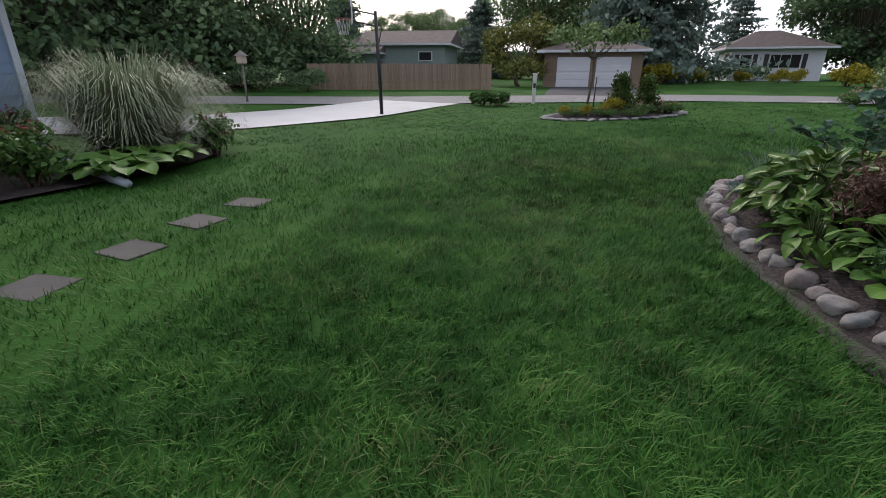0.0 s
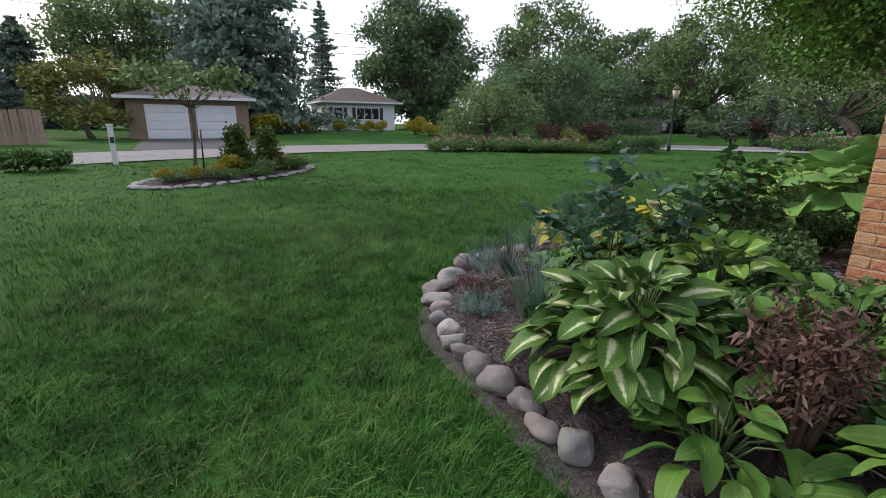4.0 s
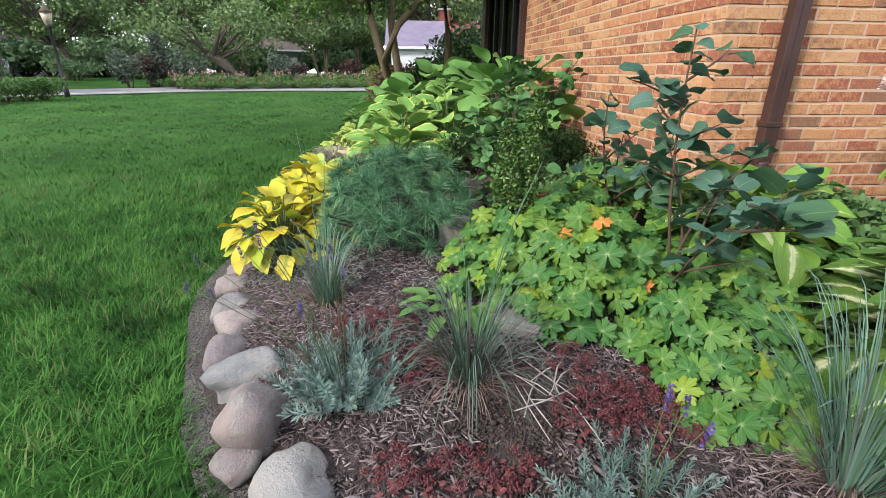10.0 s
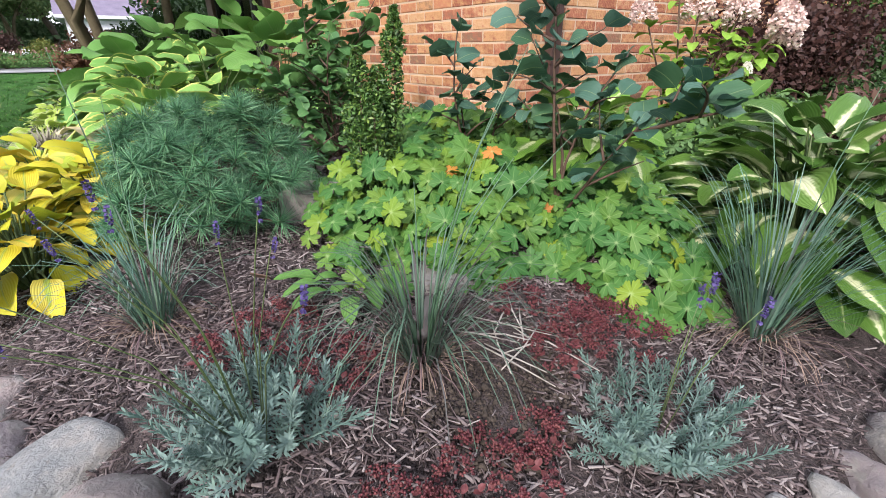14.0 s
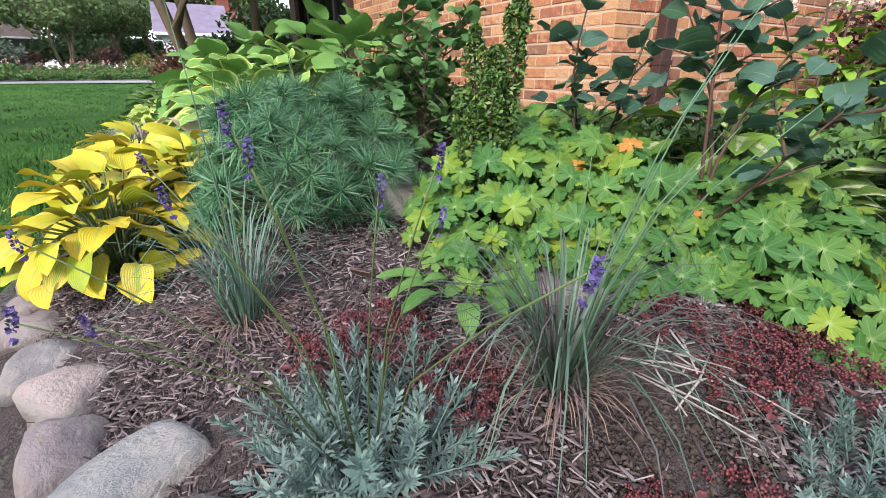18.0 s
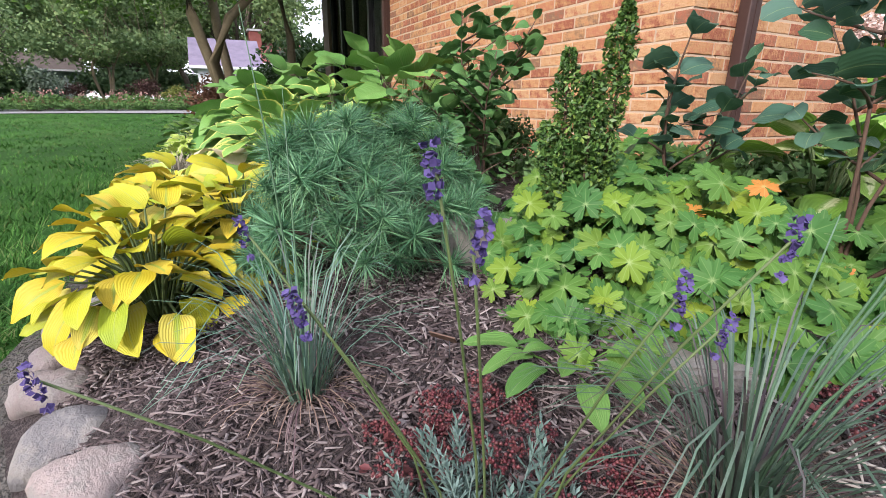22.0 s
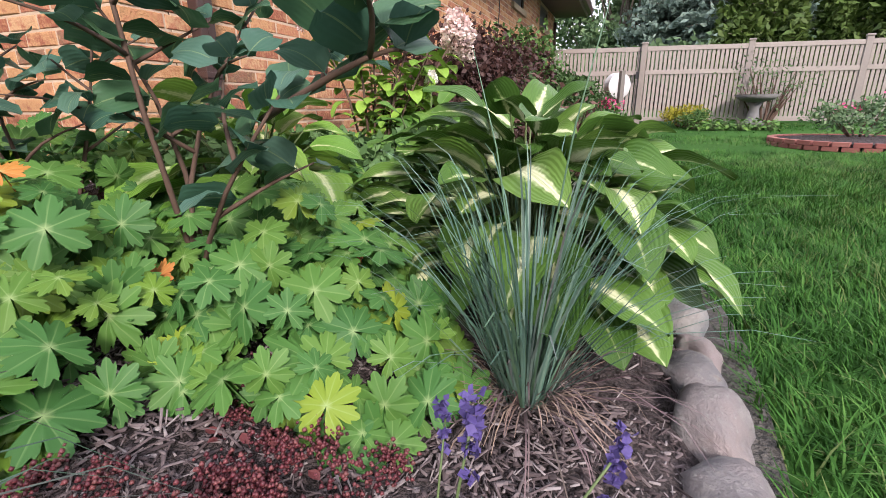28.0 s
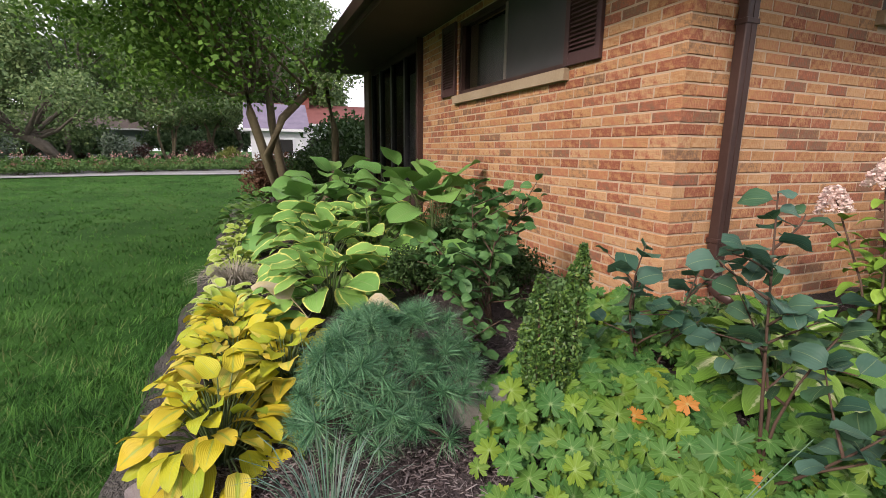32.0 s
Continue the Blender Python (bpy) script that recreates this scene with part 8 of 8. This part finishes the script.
# bark chips: the nearest three hundred are single, the rest lie in one heap
def chip_arrays(rnd, n, x0, x1, y0, y1, ok, long=1.0):
    x, y = rnd.uniform(x0, x1, n * 3), rnd.uniform(y0, y1, n * 3)
    sel = ok(x, y)
    x, y = x[sel][:n], y[sel][:n]
    n = len(x)
    z = bed_z(x, y) + rnd.uniform(0.0, 0.014, n)
    ln, wd, th = np.minimum(0.085, 0.010 + rnd.exponential(0.018, n)) * long, 0.0014 + rnd.exponential(0.0026, n), rnd.uniform(0.0012, 0.0045, n)
    a, tilt = rnd.uniform(0, 2 * math.pi, n), rnd.normal(0, 0.30, n)
    d = np.stack([np.cos(a) * np.cos(tilt), np.sin(a) * np.cos(tilt), np.sin(tilt)], 1)
    s = np.stack([-np.sin(a), np.cos(a), np.zeros(n)], 1)
    up = np.cross(d, s)
    c = np.stack([x, y, z], 1)
    out = []
    for i, (p_, q_, r_) in enumerate(((-1, -1, 0), (1, -.5, 0), (1, .5, 0), (-1, 1, 0), (-1, -.8, 1), (.9, -.4, 1), (1.05, .4, 1), (-.9, .8, 1))):
        out.append(c + d * (ln / 2 * p_)[:, None] + s * (wd / 2 * q_)[:, None] + up * (th * r_)[:, None])
    v = np.stack(out, 1).reshape(-1, 3)
    base = (np.arange(n) * 8)[:, None]
    f = np.concatenate([base + np.array([q_]) for q_ in ((4, 5, 6, 7), (0, 1, 5, 4), (1, 2, 6, 5), (2, 3, 7, 6), (3, 0, 4, 7))], 0)
    return v, f


cr = np.random.default_rng(17)


def bare(x, y):
    worn = ((x + 1.58) / 0.24) ** 2 + ((y - 1.53) / 0.20) ** 2 < 0.7 + 0.45 * np.sin(x * 47 + y * 31) * np.sin(y * 53 - x * 20)
    return ~worn & in_bed(x, y) & (edge_away(x, y) > 0.02) & ~((x > 0.02) & (y < 0.05))


v, f = chip_arrays(cr, 32000, -2.3, 0.1, 0.6, 2.75, bare)
part("bark_chips", big_mesh("bark_chips", v, f, smooth=False), G["chips"], bed, kind="stuff")
v, f = chip_arrays(cr, 7000, -2.3, -0.2, -3.5, 0.6, bare, 1.1)
part("bark_chips", big_mesh("bark_chips", v, f, smooth=False), G["chips"], bed, kind="stuff")
v, f = chip_arrays(cr, 3000, 0.0, 6.0, 0.1, 2.8, bare, 1.2)
part("bark_chips", big_mesh("bark_chips", v, f, smooth=False), G["chips"], bed, kind="stuff")
cv = []
er = np.random.default_rng(19)
for i in range(5200):
    a, q = er.uniform(0, 2 * math.pi), math.sqrt(er.uniform(0, 1))
    cv.append((-1.58 + 0.27 * q * math.cos(a), 1.53 + 0.23 * q * math.sin(a)))
cv = np.array(cv)
cs = np.minimum(0.014, 0.0018 + er.exponential(0.0022, len(cv)))
cc = np.column_stack([cv, bed_z(cv[:, 0], cv[:, 1]) + cs * 0.3 + er.uniform(0, 0.006, len(cv))])
oct_ = np.array([(1, 0, 0), (-1, 0, 0), (0, 1, 0), (0, -1, 0), (0, 0, 0.8), (0, 0, -0.8)])
v = (cc[:, None, :] + cs[:, None, None] * oct_[None] * er.uniform(0.6, 1.3, (len(cv), 6, 1))).reshape(-1, 3)
f = np.concatenate([(np.arange(len(cv)) * 6)[:, None] + np.array([q_]) for q_ in ((0, 2, 4), (2, 1, 4), (1, 3, 4), (3, 0, 4), (2, 0, 5), (1, 2, 5), (3, 1, 5), (0, 3, 5))], 0)
part("soil_crumbs", big_mesh("soil_crumbs", v, f, smooth=False), G["earth"], bed, "crumbs of dark bare earth", kind="stuff")
single = []
for i in range(6):
    v, f = chip_arrays(np.random.default_rng(200 + i), 1, -1.5, -1.4, 1.4, 1.5, bare, 1.4)
    single.append(big_mesh("bark_chip", v - v.mean(0), f, smooth=False))
rc = random.Random(6)
n = 0
while n < 300:
    x, y = rc.uniform(-2.15, -0.7), rc.uniform(0.75, 2.5)
    if bool(bare(np.array(x), np.array(y))):
        part("bark_chip", rc.choice(single), G["chip"], bed, m=pose(x, y, bz(x, y) + 0.014, rc.uniform(-14, 14), rc.uniform(-14, 14), rc.uniform(0, 360)))
        n += 1


# grass blades
def off_lawn(x, y):
    bad = in_bed(x, y) | (edge_away(x, y) < 0.165 + 0.035 * np.sin(x * 7 + 2 * np.sin(y * 5)) * np.sin(y * 9 + x * 3))
    bad |= np.hypot((x + 2.75) * 0.75 + (y - 11.75) * 0.66, ((y - 11.75) * 0.75 - (x + 2.75) * 0.66) * 2.3) < 2.75
    bad |= (x < -9.3 + 0.25 * np.sin(y * 2)) & (y < 3.2)
    for (ax, ay), (cx, cy) in (((-17.5, 3.6), (-13.3, 6.2)), ((-13.3, 6.2), (-11.6, 9.5)), ((-11.6, 9.5), (-11.0, 13.2)), ((-11.0, 13.2), (-10.6, 15.0))):
        u = np.clip(((x - ax) * (cx - ax) + (y - ay) * (cy - ay)) / ((cx - ax) ** 2 + (cy - ay) ** 2), 0, 1)
        bad |= np.hypot(x - ax - u * (cx - ax), y - ay - u * (cy - ay)) < 2.02
    for sx, sy in [(-7.18, -0.10), (-7.20, -0.83), (-7.14, -1.62), (-7.14, -2.37), (-7.12, -3.15)]:
        bad |= (np.abs(x - sx) < 0.2) & (np.abs(y - sy) < 0.18)
    return bad


LANE = np.array([(-3.6, -5.5), (-3.5, -1.0), (-3.4, 0.6), (-2.9, 1.7), (-2.2, 2.6), (-1.2, 3.2)])


def lane_away(x, y):
    p_ = np.stack([x, y], -1)[:, None, :]
    a, ab = LANE[:-1], LANE[1:] - LANE[:-1]
    u = np.clip(((p_ - a) * ab).sum(-1) / (ab * ab).sum(-1), 0, 1)
    return np.hypot(*np.moveaxis(a + ab * u[..., None] - p_, -1, 0)).min(-1)


def blades(name, rnd, n, x0, x1, y0, y1, d0, d1, tall, wide, fine=True):
    per = 7 if fine else 5
    tx, ty = rnd.uniform(x0, x1, n // per), rnd.uniform(y0, y1, n // per)
    tuft_turn, tuft_tall = rnd.uniform(0, 2 * math.pi, n // per), rnd.uniform(0.65, 1.25, n // per)
    own = rnd.integers(n // per, size=n)
    loose = 0.036 if fine else 0.05
    x, y = tx[own] + rnd.normal(0, loose, n), ty[own] + rnd.normal(0, loose, n)
    turned, grown = tuft_turn[own], tuft_tall[own]
    d = lane_away(x, y) + rnd.normal(0, 0.12, n) * (1 + lane_away(x, y))
    sel = (d >= d0) & (d < d1) & ~off_lawn(x, y)
    x, y, turned, grown = x[sel], y[sel], turned[sel], grown[sel]
    n = len(x)
    clump = 0.75 + 0.5 * np.sin(x * 2.1 + 1.3 * np.sin(y * 1.7)) * np.sin(y * 2.6 + 0.9 * np.sin(x * 1.4))
    tuft = np.sin(x * 17 + 2 * np.sin(y * 9)) * np.sin(y * 19 + 2 * np.sin(x * 11))
    h = tall * rnd.uniform(0.45, 1.3, n) * (0.72 + 0.28 * clump) * (1 + 0.15 * tuft) * grown
    a = turned + rnd.normal(0, 0.75, n)
    lean = h * rnd.uniform(0.3, 1.5, n)
    # the turf lies over in sweeps
    sweep = 1.2 * np.sin(x * 0.9 + 0.6 * y) + 0.8 * np.sin(y * 1.7 - x * 0.5)
    dx, dy = np.cos(a) + 0.55 * np.cos(sweep), np.sin(a) + 0.55 * np.sin(sweep)
    k_ = np.hypot(dx, dy) + 1e-6
    dx, dy = dx / k_, dy / k_
    sx, sy = -dy, dx
    w = wide * rnd.uniform(0.7, 1.3, n)
    z = lawn_z(x, y) + 0.012 * np.sin(x * 1.7 + 1) * np.sin(y * 1.3) - 0.004
    rows = []
    steps = ((0.0, 1.0), (0.55, 0.85), (1.0, 0.12)) if fine else ((0.0, 1.0), (1.0, 0.2))
    for u, ww in steps:
        cx, cy = x + dx * lean * u ** 1.8, y + dy * lean * u ** 1.8
        cz = z + h * (u - 0.18 * u * u * (lean / h))
        rows.append(np.stack([cx - sx * w * ww / 2, cy - sy * w * ww / 2, cz], 1))
        rows.append(np.stack([cx + sx * w * ww / 2, cy + sy * w * ww / 2, cz], 1))
    v = np.stack(rows, 1).reshape(-1, 3)
    b = (np.arange(n) * 2 * len(steps))[:, None]
    f = np.concatenate([b + np.array([[2 * i, 2 * i + 1, 2 * i + 3, 2 * i + 2]]) for i in range(len(steps) - 1)], 0)
    return tagged(part(name, big_mesh(name, v, f), C["blades"]), "mown green grass blades of the lawn", "grass", kind="stuff")


gr = np.random.default_rng(23)
blades("grass", gr, 420000, -6.0, 1.5, -6.5, 6.0, 0.0, 2.3, 0.082, 0.0058)
blades("grass", gr, 350000, -9.5, 6.5, -9.0, 9.5, 2.3, 5.2, 0.075, 0.0078, False)
blades("grass", gr, 270000, -13.5, 22.0, -13.0, 19.0, 5.2, 30.0, 0.05, 0.016, False)
